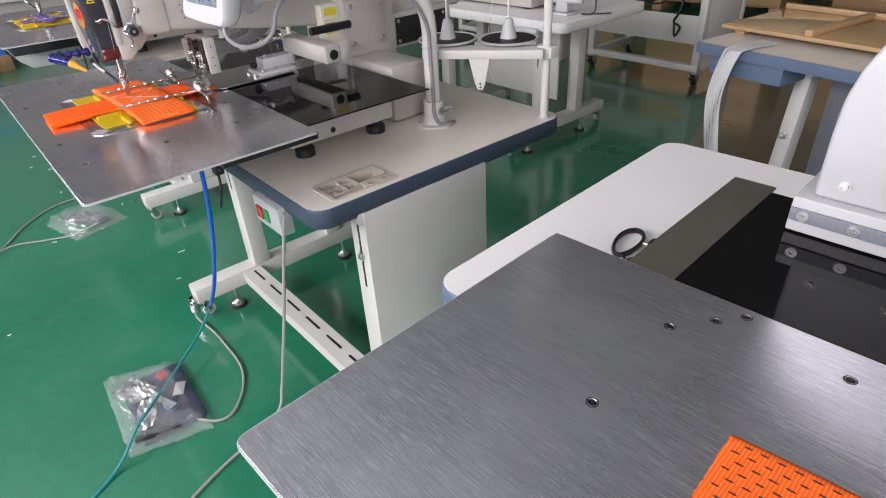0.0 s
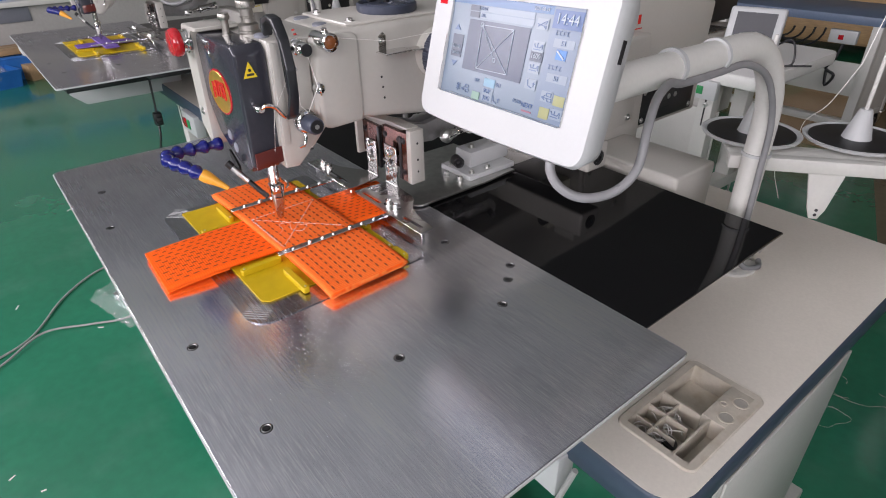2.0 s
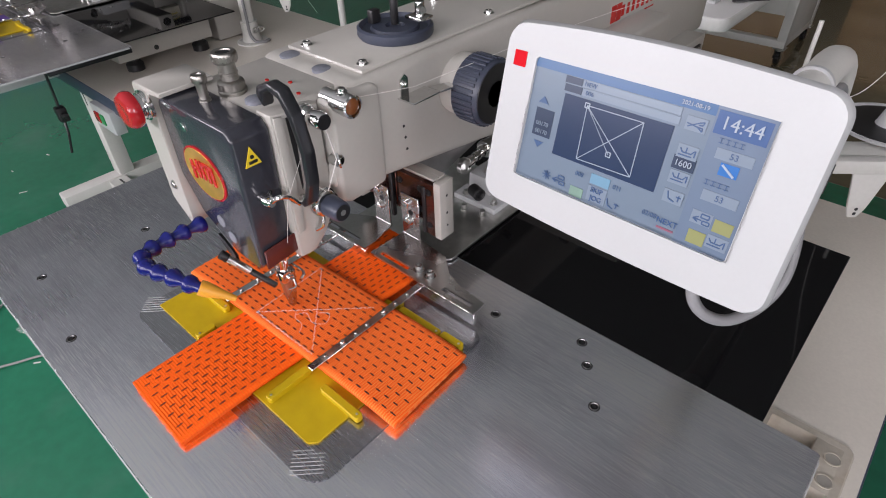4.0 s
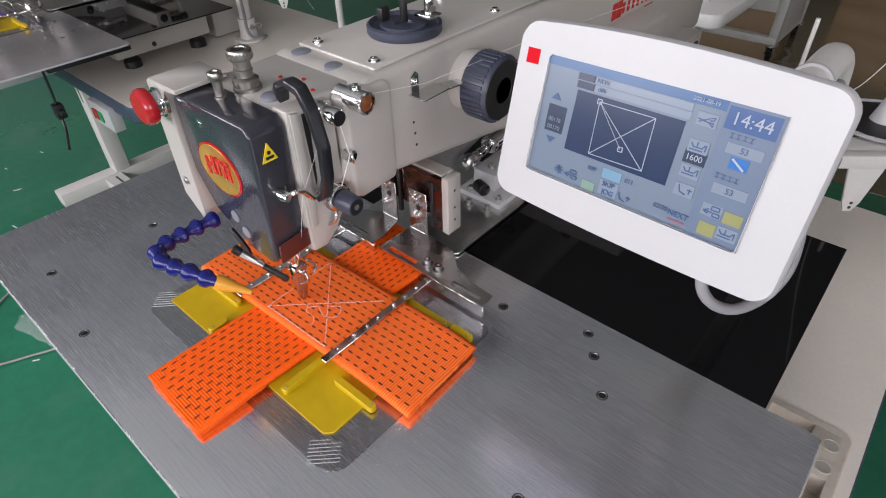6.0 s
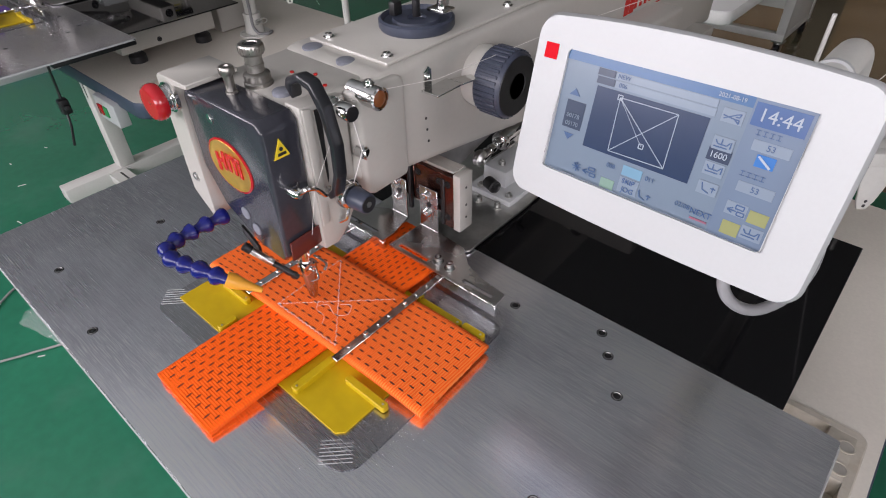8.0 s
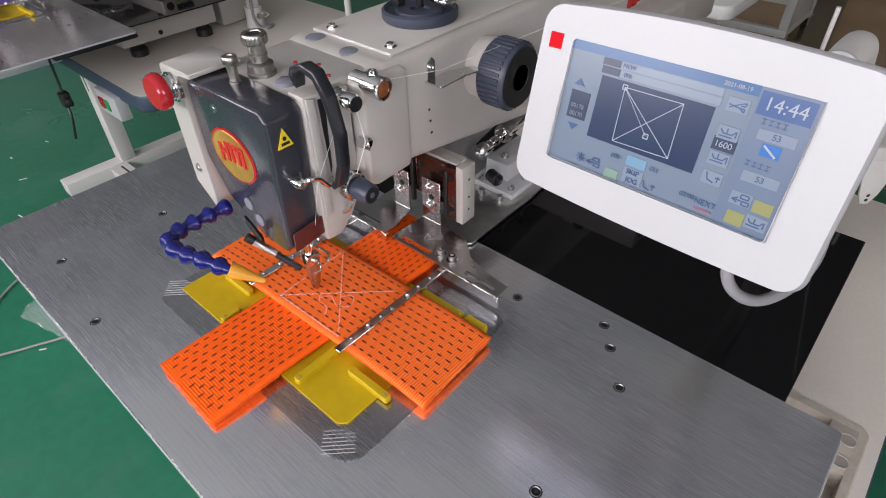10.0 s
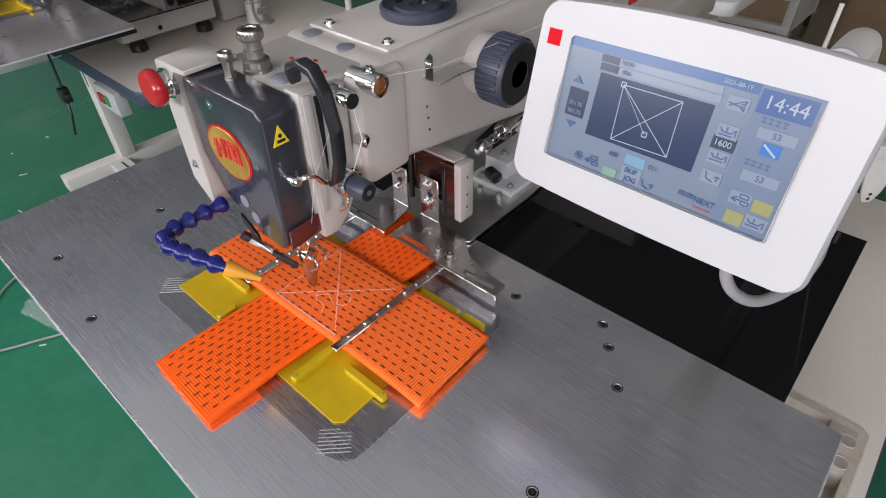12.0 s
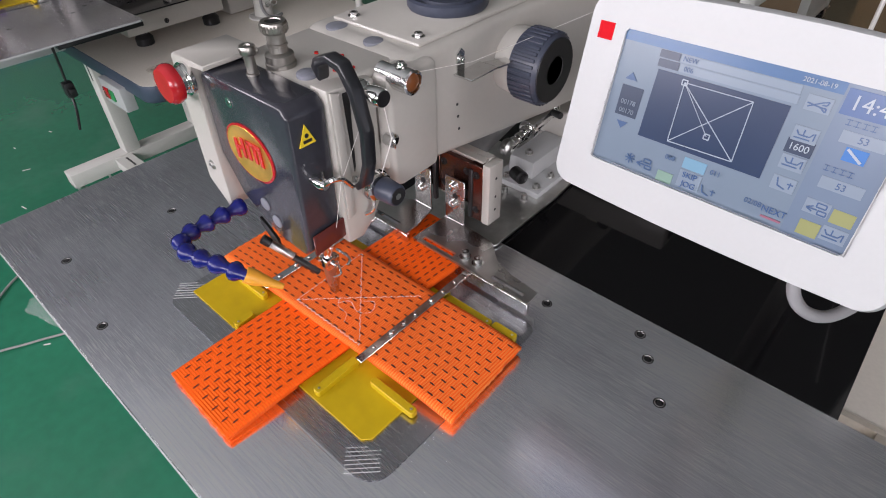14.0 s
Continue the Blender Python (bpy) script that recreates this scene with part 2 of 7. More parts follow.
def solo(name, bm, material, at, label, category, group="", kind="", smooth=38):
    """A top-level thing of one mesh, with its origin at a place."""
    finish(bm, smooth)
    bmesh.ops.translate(bm, vec=-Vector(at), verts=bm.verts)
    me = bpy.data.meshes.new(name)
    bm.to_mesh(me)
    bm.free()
    for m in (material if isinstance(material, (list, tuple)) else [material]):
        me.materials.append(m)
    ob = new(name, me)
    ob.location = at
    ORIGIN[ob] = Vector(at)
    return tagged(ob, label, category, group, kind)


def B():
    return bmesh.new()


def bevel(bm, geom, r, seg=2):
    if r > 0:
        bmesh.ops.bevel(bm, geom=geom, offset=r, segments=seg, profile=0.5, affect="EDGES", clamp_overlap=True)


def box(bm, x0, x1, y0, y1, z0, z1, r=0.002, seg=2, turn=None):
    """A box with rounded edges; turn: a matrix that is laid on it afterwards."""
    res = bmesh.ops.create_cube(bm, size=1)
    vs = res["verts"]
    bmesh.ops.scale(bm, vec=(abs(x1 - x0), abs(y1 - y0), abs(z1 - z0)), verts=vs)
    bmesh.ops.translate(bm, vec=((x0 + x1) / 2, (y0 + y1) / 2, (z0 + z1) / 2), verts=vs)
    if turn is not None:
        bmesh.ops.transform(bm, matrix=turn, verts=vs)
    if r:
        bevel(bm, list({e for v in vs for e in v.link_edges}), r, seg)
    return bm


def cyl(bm, a, b, r, r2=None, seg=24, bev=0.0):
    """A round bar from a to b."""
    a, b = Vector(a), Vector(b)
    d = b - a
    res = bmesh.ops.create_cone(bm, cap_ends=True, segments=seg, radius1=r, radius2=r if r2 is None else r2, depth=d.length)
    vs = res["verts"]
    m = Matrix.Translation((a + b) / 2) @ d.to_track_quat("Z", "Y").to_matrix().to_4x4()
    bmesh.ops.transform(bm, matrix=m, verts=vs)
    if bev:
        es = [e for e in {e for v in vs for e in v.link_edges} if len(e.link_faces) == 2 and e.calc_face_angle(0) > 1.0]
        bevel(bm, es, bev, 2)
    return bm


def prism(bm, pts, axis, lo, hi, r=0.0, seg=2):
    """A flat outline drawn out along an axis. pts are the two other coordinates in x, y, z order."""
    def at(p, h):
        u, v = p
        return {"x": (h, u, v), "y": (u, h, v), "z": (u, v, h)}[axis]
    lower = [bm.verts.new(at(p, lo)) for p in pts]
    upper = [bm.verts.new(at(p, hi)) for p in pts]
    fs = [bm.faces.new(lower), bm.faces.new(upper[::-1])]
    n = len(pts)
    for i in range(n):
        fs.append(bm.faces.new((lower[i], upper[i], upper[(i + 1) % n], lower[(i + 1) % n])))
    bmesh.ops.recalc_face_normals(bm, faces=fs)
    if r:
        bevel(bm, list({e for f in fs for e in f.edges}), r, seg)
    return bm


def rounded(x0, x1, y0, y1, r, n=6):
    """The outline of a rectangle with round corners; r: one radius or four (from x0,y0 on, anticlockwise)."""
    rs = r if isinstance(r, (list, tuple)) else [r] * 4
    out = []
    for (cx, cy, a0), q in zip(((x0, y0, 180), (x1, y0, 270), (x1, y1, 0), (x0, y1, 90)), rs):
        sx, sy = (1 if cx == x0 else -1), (1 if cy == y0 else -1)
        if q <= 0:
            out.append((cx, cy))
            continue
        for k in range(n + 1):
            a = radians(a0 + 90 * k / n)
            out.append((cx + sx * q + q * math.cos(a), cy + sy * q + q * math.sin(a)))
    return out


def spline(pts, n=8):
    """A smooth line through points."""
    p = [Vector(q) for q in pts]
    p = [2 * p[0] - p[1]] + p + [2 * p[-1] - p[-2]]
    out = []
    for i in range(1, len(p) - 2):
        a, b, c, d = p[i - 1:i + 3]
        for k in range(n):
            t = k / n
            out.append(0.5 * (2 * b + (c - a) * t + (2 * a - 5 * b + 4 * c - d) * t * t + (3 * b - a - 3 * c + d) * t ** 3))
    out.append(p[-2])
    return out


def pipe(bm, pts, r, seg=10, radii=None):
    """A round hose along a line."""
    pts = [Vector(p) for p in pts]
    rings = []
    up = Vector((0, 0, 1))
    prev = None
    for i, p in enumerate(pts):
        d = (pts[min(i + 1, len(pts) - 1)] - pts[max(i - 1, 0)]).normalized()
        if prev is None:
            side = d.cross(up)
            if side.length < 1e-3:
                side = d.cross(Vector((1, 0, 0)))
        else:
            side = prev - d * prev.dot(d)
        side.normalize()
        prev = side
        other = d.cross(side)
        q = r if radii is None else radii[i]
        rings.append([bm.verts.new(p + q * (math.cos(2 * math.pi * k / seg) * side + math.sin(2 * math.pi * k / seg) * other)) for k in range(seg)])
    for a, b in zip(rings, rings[1:]):
        for k in range(seg):
            bm.faces.new((a[k], a[(k + 1) % seg], b[(k + 1) % seg], b[k]))
    bm.faces.new(rings[0][::-1])
    bm.faces.new(rings[-1])
    return bm


def lathe(bm, a, axis, profile, seg=28):
    """A turned shape: profile rows of (distance along the axis from a, radius)."""
    a, ax = Vector(a), Vector(axis).normalized()
    q = ax.to_track_quat("Z", "Y").to_matrix()
    rings = []
    for h, r in profile:
        rings.append([bm.verts.new(a + q @ Vector((r * math.cos(2 * math.pi * k / seg), r * math.sin(2 * math.pi * k / seg), h))) for k in range(seg)])
    for u, v in zip(rings, rings[1:]):
        for k in range(seg):
            bm.faces.new((u[k], u[(k + 1) % seg], v[(k + 1) % seg], v[k]))
    bm.faces.new(rings[0][::-1])
    bm.faces.new(rings[-1])
    return bm


def screw(bm, p, axis, r=0.004, h=0.003):
    """A cap screw with its socket on a face at p."""
    ax = Vector(axis).normalized()
    prof = [(0, r * 1.5), (0.0008, r * 1.5), (0.0008, r), (h, r), (h + 0.0004, r * 0.9), (h + 0.0004, r * 0.5), (h - 0.0015, r * 0.5)]
    return lathe(bm, p, ax, prof, 12)


# ---- the hall ----
X0, X1, Y0, Y1, ZC = -9.0, 6.0, -2.8, 8.5, 3.8
floor = solo("floor", box(B(), X0 - 0.3, X1 + 0.3, Y0 - 0.3, Y1 + 0.3, -0.2, 0, 0), M_FLOOR, (0, 0, 0), "glossy green epoxy workshop floor with scuffs", "floor", kind="structure")
M_FLOOR2 = mat("brown_epoxy", (0.150, 0.130, 0.080), 0.13, spec=0.6, coat=0.5, grain=0.06, grain_scale=30, blotch=0.14, blotch_scale=1.3, rough_var=0.06, bump=0.15, bump_scale=9)
solo("floor_aisle", prism(B(), [(-0.25, 2.62), (X1 - 0.01, 2.62), (X1 - 0.01, Y1 - 0.01), (-1.55, Y1 - 0.01), (-1.46, 3.68), (-0.62, 3.66)], "z", 0.0, 0.002), M_FLOOR2, (0, 0, 0), "glossy brown painted aisle on the workshop floor", "floor", kind="structure")
ceiling = solo("ceiling", box(B(), X0 - 0.3, X1 + 0.3, Y0 - 0.3, Y1 + 0.3, ZC, ZC + 0.2, 0), M_CEIL, (0, 0, ZC), "pale painted workshop ceiling", "ceiling", kind="structure")


def wall_with_windows(name, axis, at, thick, lo, hi, spans, z0, z1, paint, label):
    """A wall along an axis with openings from z0 to z1 at the given spans."""
    bm = B()

    def piece(a, b, za, zb):
        if axis == "x":
            box(bm, a, b, at, at + thick, za, zb, 0)
        else:
            box(bm, at, at + thick, a, b, za, zb, 0)
    if spans:
        piece(lo, hi, 0, z0)
        piece(lo, hi, z1, ZC)
        edge = lo
        for a, b in spans:
            piece(edge, a, z0, z1)
            edge = b
        piece(edge, hi, z0, z1)
    else:
        piece(lo, hi, 0, ZC)
    return solo(name, bm, paint, (0, 0, 0), label, "wall", kind="structure")


def spread(lo, hi, n, gap):
    w = (hi - lo) / n
    return [(lo + w * i + gap / 2, lo + w * (i + 1) - gap / 2) for i in range(n)]


wall_with_windows("wall_south", "x", Y0, -0.25, X0, X1, spread(-5.6, 3.2, 4, 0.6), 1.45, 2.95, M_WALL, "plain painted workshop wall")
wall_with_windows("wall_north", "x", Y1, 0.25, X0, X1, [], 0, 0, M_WALLB, "brown painted wall behind the crates, darkened for the dim back of the hall")
wall_with_windows("wall_west", "y", X0, -0.25, Y0, Y1, [], 0, 0, M_WALL, "plain painted workshop wall")
wall_with_windows("wall_east", "y", X1, 0.25, Y0, Y1, spread(Y0, -0.2, 1, 0.3), 1.45, 3.5, M_WALL, "plain painted workshop wall")
for a, b in spread(-5.6, 3.2, 4, 0.6):
    area_lamp("window_light", ((a + b) / 2, Y0 + 0.02, 2.20), ((a + b) / 2, 5, 2.20), b - a, 1.5, WIN_S, (0.975, 0.988, 0.978))
for a, b in spread(Y0, -0.2, 1, 0.3):
    area_lamp("window_light", (X1 - 0.02, (a + b) / 2, 2.48), (-5, (a + b) / 2, 2.48), b - a, 2.05, WIN_E, (0.975, 0.988, 0.978))


# ---- machine table ----
def sweep(bm, outline, profile):
    """A band along a level outline; profile rows of (outward offset, z)."""
    n = len(outline)
    rings = []
    for i, (x, y) in enumerate(outline):
        (px, py), (qx, qy) = outline[i - 1], outline[(i + 1) % n]
        d = Vector((qx - px, qy - py))
        d.normalize()
        rings.append([bm.verts.new((x + d.y * o, y - d.x * o, z)) for o, z in profile])
    m = len(profile)
    for i in range(n):
        a, b = rings[i], rings[(i + 1) % n]
        for k in range(m):
            bm.faces.new((a[k], b[k], b[(k + 1) % m], a[(k + 1) % m]))
    return bm


def caster(parent, x, y, top):
    """A swivel caster with fork and wheel under a beam."""
    bm = B()
    box(bm, x - 0.022, x + 0.022, y - 0.022, y + 0.022, top - 0.005, top, 0.001)
    cyl(bm, (x, y, top - 0.014), (x, y, top - 0.004), 0.014)
    for s in (-1, 1):
        prism(bm, [(y - 0.016, top - 0.014), (y + 0.016, top - 0.014), (y + 0.022, 0.020), (y + 0.002, 0.014)], "x", x + s * 0.013 - 0.0015, x + s * 0.013 + 0.0015)
    c = part("caster", bm, M_ZINC, parent, "zinc swivel caster")
    bm = B()
    lathe(bm, (x - 0.010, y + 0.012, 0.024), (1, 0, 0), [(0, 0.018), (0.002, 0.023), (0.018, 0.023), (0.020, 0.018)], 20)
    part("wheel", bm, M_CASE, c, "pale plastic wheel")


def levelling_foot(parent, x, y, top):
    bm = B()
    cyl(bm, (x, y, 0.02), (x, y, top), 0.005, seg=12)
    lathe(bm, (x, y, 0.010), (0, 0, 1), [(0, 0.024), (0.006, 0.023), (0.014, 0.012), (0.022, 0.009), (0.024, 0.005)], 20)
    f = part("levelling_foot", bm, M_ZINC, parent, "zinc levelling foot with a dark rubber base")
    bm = B()
    lathe(bm, (x, y, 0.0), (0, 0, 1), [(0, 0.030), (0.008, 0.030), (0.012, 0.025)], 20)
    part("rubber_base", bm, M_BLACK, f)


def machine_table(at, x0, x1, y0, y1, zt, feet_x, top_mat, edge_mat, label, tray=None, panel=True):
    """A sewing table with a rounded top on two T-shaped feet. Numbers are world places."""
    t = thing("machine_table", at, label, "table", "machine tables in the hall")
    out = rounded(x0, x1, y0, y1, 0.045, 8)
    bm = B()
    if tray:
        a, b, c, d = tray
        prism(bm, [p for p in out if p[0] < (x0 + x1) / 2 and p[1] > (y0 + y1) / 2] + [p for p in out if p[0] < (x0 + x1) / 2 and p[1] < (y0 + y1) / 2]
              + [(a, y0), (a, y1)], "z", zt - 0.012, zt)
        lowr = [p for p in out if p[0] > (x0 + x1) / 2 and p[1] < (y0 + y1) / 2]
        upr = [p for p in out if p[0] > (x0 + x1) / 2 and p[1] > (y0 + y1) / 2]
        prism(bm, [(a, y0)] + lowr + [(x1, c), (a, c)], "z", zt - 0.012, zt)
        prism(bm, [(a, d), (x1, d)] + upr + [(a, y1)], "z", zt - 0.012, zt)
        prism(bm, [(b, c), (x1, c), (x1, d), (b, d)], "z", zt - 0.012, zt)
    else:
        prism(bm, out, "z", zt - 0.012, zt)
    part("tabletop", bm, top_mat, t)
    bm = sweep(B(), out, [(-0.0005, zt - 0.0006), (0.0012, zt - 0.0010), (0.0030, zt - 0.005), (0.0042, zt - 0.022), (0.0035, zt - 0.043), (0.0, zt - 0.048), (-0.01, zt - 0.048), (-0.01, zt - 0.013)])
    part("edge_band", bm, edge_mat, t, "rounded blue-grey plastic edge band", 60)
    bm = box(B(), x0 + 0.002, x1 - 0.002, y0 + 0.03, (tray[2] - 0.004) if tray else y1 - 0.03, zt - 0.036, zt - 0.0125, 0.002)
    if tray:
        box(bm, x0 + 0.03, x1 - 0.03, tray[3] + 0.004, y1 - 0.03, zt - 0.036, zt - 0.0125, 0.002)
    part("underboard", bm, M_FRAME, t)
    zb, zf = zt - 0.038, 0.130
    for k, fx in enumerate(feet_x):
        s = 1 if k else -1
        bm = box(B(), fx - 0.033, fx + 0.033, y0 - 0.112, y0 + 0.70, 0.072, zf, 0.004)
        part("foot_beam", bm, M_FRAME, t)
        px = fx + 0.003
        bm = box(B(), px - 0.035, px + 0.03, y0 + 0.115, y0 + 0.175, zf, zb, 0.003)
        box(bm, px - 0.035, px + 0.03, y0 + 0.42, y0 + 0.48, zf, zb, 0.003)
        part("post", bm, M_FRAME, t)
        bm = box(B(), px - 0.035, px + 0.03, y0 + 0.10, y0 + 0.50, zb - 0.03, zb, 0.003)
        part("top_rail", bm, M_FRAME, t)
        # slot with its clamp bolt on the front of the post
        bm = box(B(), px - 0.005, px + 0.001, y0 + 0.1135, y0 + 0.1155, zt - 0.26, zt - 0.06, 0)
        part("slot", bm, M_BLACK, t, "dark adjusting slot")
        bm = screw(B(), (px - 0.002, y0 + 0.113, zt - 0.17), (0, -1, 0), 0.008, 0.006)
        part("bolt", bm, M_ZINC, t)
        if panel:
            bm = box(B(), px + s * 0.0 + 0.0305, px + 0.034, y0 + 0.113, y0 + 0.500, zf + 0.004, zb - 0.002, 0.001) if k else box(B(), px - 0.034, px - 0.030, y0 + 0.18, y0 + 0.42, zf + 0.2, zb - 0.002, 0.001)
            part("side_panel", bm, M_FRAME, t, "white sheet-metal side panel")
        caster(t, fx, y0 - 0.090, 0.072)
        caster(t, fx, y0 + 0.675, 0.072)
        levelling_foot(t, fx + 0.028, y0 + 0.02, 0.075)
        levelling_foot(t, fx + 0.028, y0 + 0.48, 0.075)
    # cross bar with long slots
    ya, yb = y0 + 0.062, y0 + 0.130
    xa, xb = feet_x[0] + 0.03, feet_x[1] - 0.03
    bm = prism(B(), [(ya, 0.085), (ya, 0.124), (yb, 0.124), (yb, 0.085), (yb - 0.004, 0.085), (yb - 0.004, 0.118), (ya + 0.004, 0.118), (ya + 0.004, 0.085)], "x", xa, xb)
    bar = part("cross_bar", bm, M_FRAME, t)
    n = 6
    w = (xb - xa) / n
    ym = (ya + yb) / 2 + 0.004
    for i in range(n):
        part("slot", box(B(), xa + w * (i + 0.17), xa + w * (i + 0.83), ym - 0.004, ym + 0.004, 0.1235, 0.1244, 0), M_BLACK, bar)
    # rear control box between the feet
    bm = box(B(), xa + 0.03, xb - 0.10, y0 + 0.45, y0 + 0.62, zt - 0.32, zb - 0.005, 0.004)
    part("control_box", bm, M_FRAME, t)
    # switch box under the front edge
    sx = x1 - 0.31
    bm = box(B(), sx + 0.030, sx + 0.165, y0 - 0.022, y0 + 0.012, zb - 0.070, zb + 0.002, 0.003)
    sw = part("switch_box", bm, M_CASE, t, "white switch box with red and green buttons")
    bm = box(B(), sx + 0.050, sx + 0.080, y0 - 0.027, y0 - 0.021, zb - 0.052, zb - 0.020, 0.002)
    part("off_button", bm, M_RED, sw, "red stop button")
    bm = box(B(), sx + 0.086, sx + 0.112, y0 - 0.026, y0 - 0.021, zb - 0.052, zb - 0.020, 0.002)
    part("on_button", bm, M_GREEN, sw, "green start button")
    if tray:
        a, b, c, d = tray
        bm = sweep(B(), rounded(a, b, c, d, 0.008, 4), [(-0.006, zt + 0.0025), (0.004, zt + 0.0025), (0.006, zt + 0.0004), (-0.002, zt - 0.03), (-0.004, zt - 0.03)])
        box(bm, a, b, c, d, zt - 0.034, zt - 0.030, 0)
        xm, ym2 = a + (b - a) * 0.62, c + (d - c) * 0.52
        box(bm, a, xm, ym2 - 0.0015, ym2 + 0.0015, zt - 0.03, zt - 0.001, 0)
        for f in (0.33, 0.66):
            box(bm, a, xm, c + (ym2 - c) * f - 0.001, c + (ym2 - c) * f + 0.001, zt - 0.03, zt - 0.004, 0)
        box(bm, a + (xm - a) * 0.5 - 0.001, a + (xm - a) * 0.5 + 0.001, c, ym2, zt - 0.03, zt - 0.004, 0)
        box(bm, xm, b - 0.001, ym2, d, zt - 0.03, zt + 0.0022, 0.0004)
        box(bm, xm + 0.010, xm + 0.013, c, ym2, zt - 0.03, zt + 0.0015, 0)
        tr = part("bobbin_tray", bm, M_TRAY, t, "dull cream plastic tray with small compartments")
        bm = B()
        for fx2, fy2, rr in ((0.86, 0.84, 0.0105), (0.86, 0.62, 0.0105), (0.71, 0.74, 0.005)):
            cx, cy = a + (b - a) * fx2, c + (d - c) * fy2
            lathe(bm, (cx, cy, zt + 0.0020), (0, 0, 1), [(0, rr), (0.0015, rr), (0.0015, rr - 0.0018), (0.0004, rr - 0.0018)], 20)
        part("cup_rim", bm, M_TRAY, tr)
        # flat darker discs imitate the shade inside the cups
        bm = B()
        for fx2, fy2, rr in ((0.86, 0.84, 0.0088), (0.86, 0.62, 0.0088), (0.71, 0.74, 0.0036)):
            cx, cy = a + (b - a) * fx2, c + (d - c) * fy2
            cyl(bm, (cx, cy, zt + 0.0020), (cx, cy, zt + 0.0026), rr, seg=20)
        part("cup", bm, mat("shaded_cup_plastic", (0.36, 0.34, 0.30), 0.5, grain=0.05), tr)
        part("bobbin", lathe(B(), (a + 0.050, c + 0.030, zt - 0.028), (0.3, 0.2, 1), [(0, 0.011), (0.003, 0.011), (0.003, 0.006), (0.012, 0.006), (0.012, 0.011), (0.015, 0.011)], 20), M_BLACK, tr, "dark bobbin in the tray")
        rng = random.Random(5)
        bm = B()
        for k in range(16):
            cx, cy, rr, ph = rng.uniform(a + 0.014, xm - 0.012), rng.uniform(c + 0.016, ym2 - 0.012), rng.uniform(0.006, 0.014), rng.uniform(0, 6)
            pipe(bm, [(cx + rr * math.cos(q + ph), cy + 0.7 * rr * math.sin(1.3 * q), zt - 0.022 + 0.012 * math.sin(q * 0.9 + ph) ** 2) for q in [0.35 * j for j in range(20)]], 0.0008, 5)
        part("thread_scraps", bm, M_THREAD, tr, "loose thread scraps in the tray")
    return t


ZT, ZP = 0.693, 0.84
CREAM = "cream-topped sewing table with a dark blue-grey edge, white steel legs"
table = machine_table((-0.33, 0.80, 0), -1.15, 0.064, 0.385, 1.206, ZT, (-0.775, 0.035), M_TOP, M_EDGE, CREAM, tray=(-0.056, 0.043, 0.448, 0.622))


# ---- sewing machine ----
def plate_screw(bm, x, y, z):
    lathe(bm, (x, y, z - 0.0005), (0, 0, 1), [(0, 0.0054), (0.0008, 0.0054), (0.0012, 0.0046), (0.0004, 0.0040)], 14)
    return bm


SCREWS = [(-0.895, 0.053), (-0.741, 0.033), (-0.367, 0.037), (-0.200, 0.052), (-0.891, 0.203), (-0.200, 0.209), (-0.738, 0.218), (-0.367, 0.222),
          (-0.364, 0.408), (-0.256, 0.437), (-0.233, 0.410), (-0.198, 0.366), (-0.735, 0.408), (-0.839, 0.437), (-0.862, 0.410), (-0.900, 0.366)]


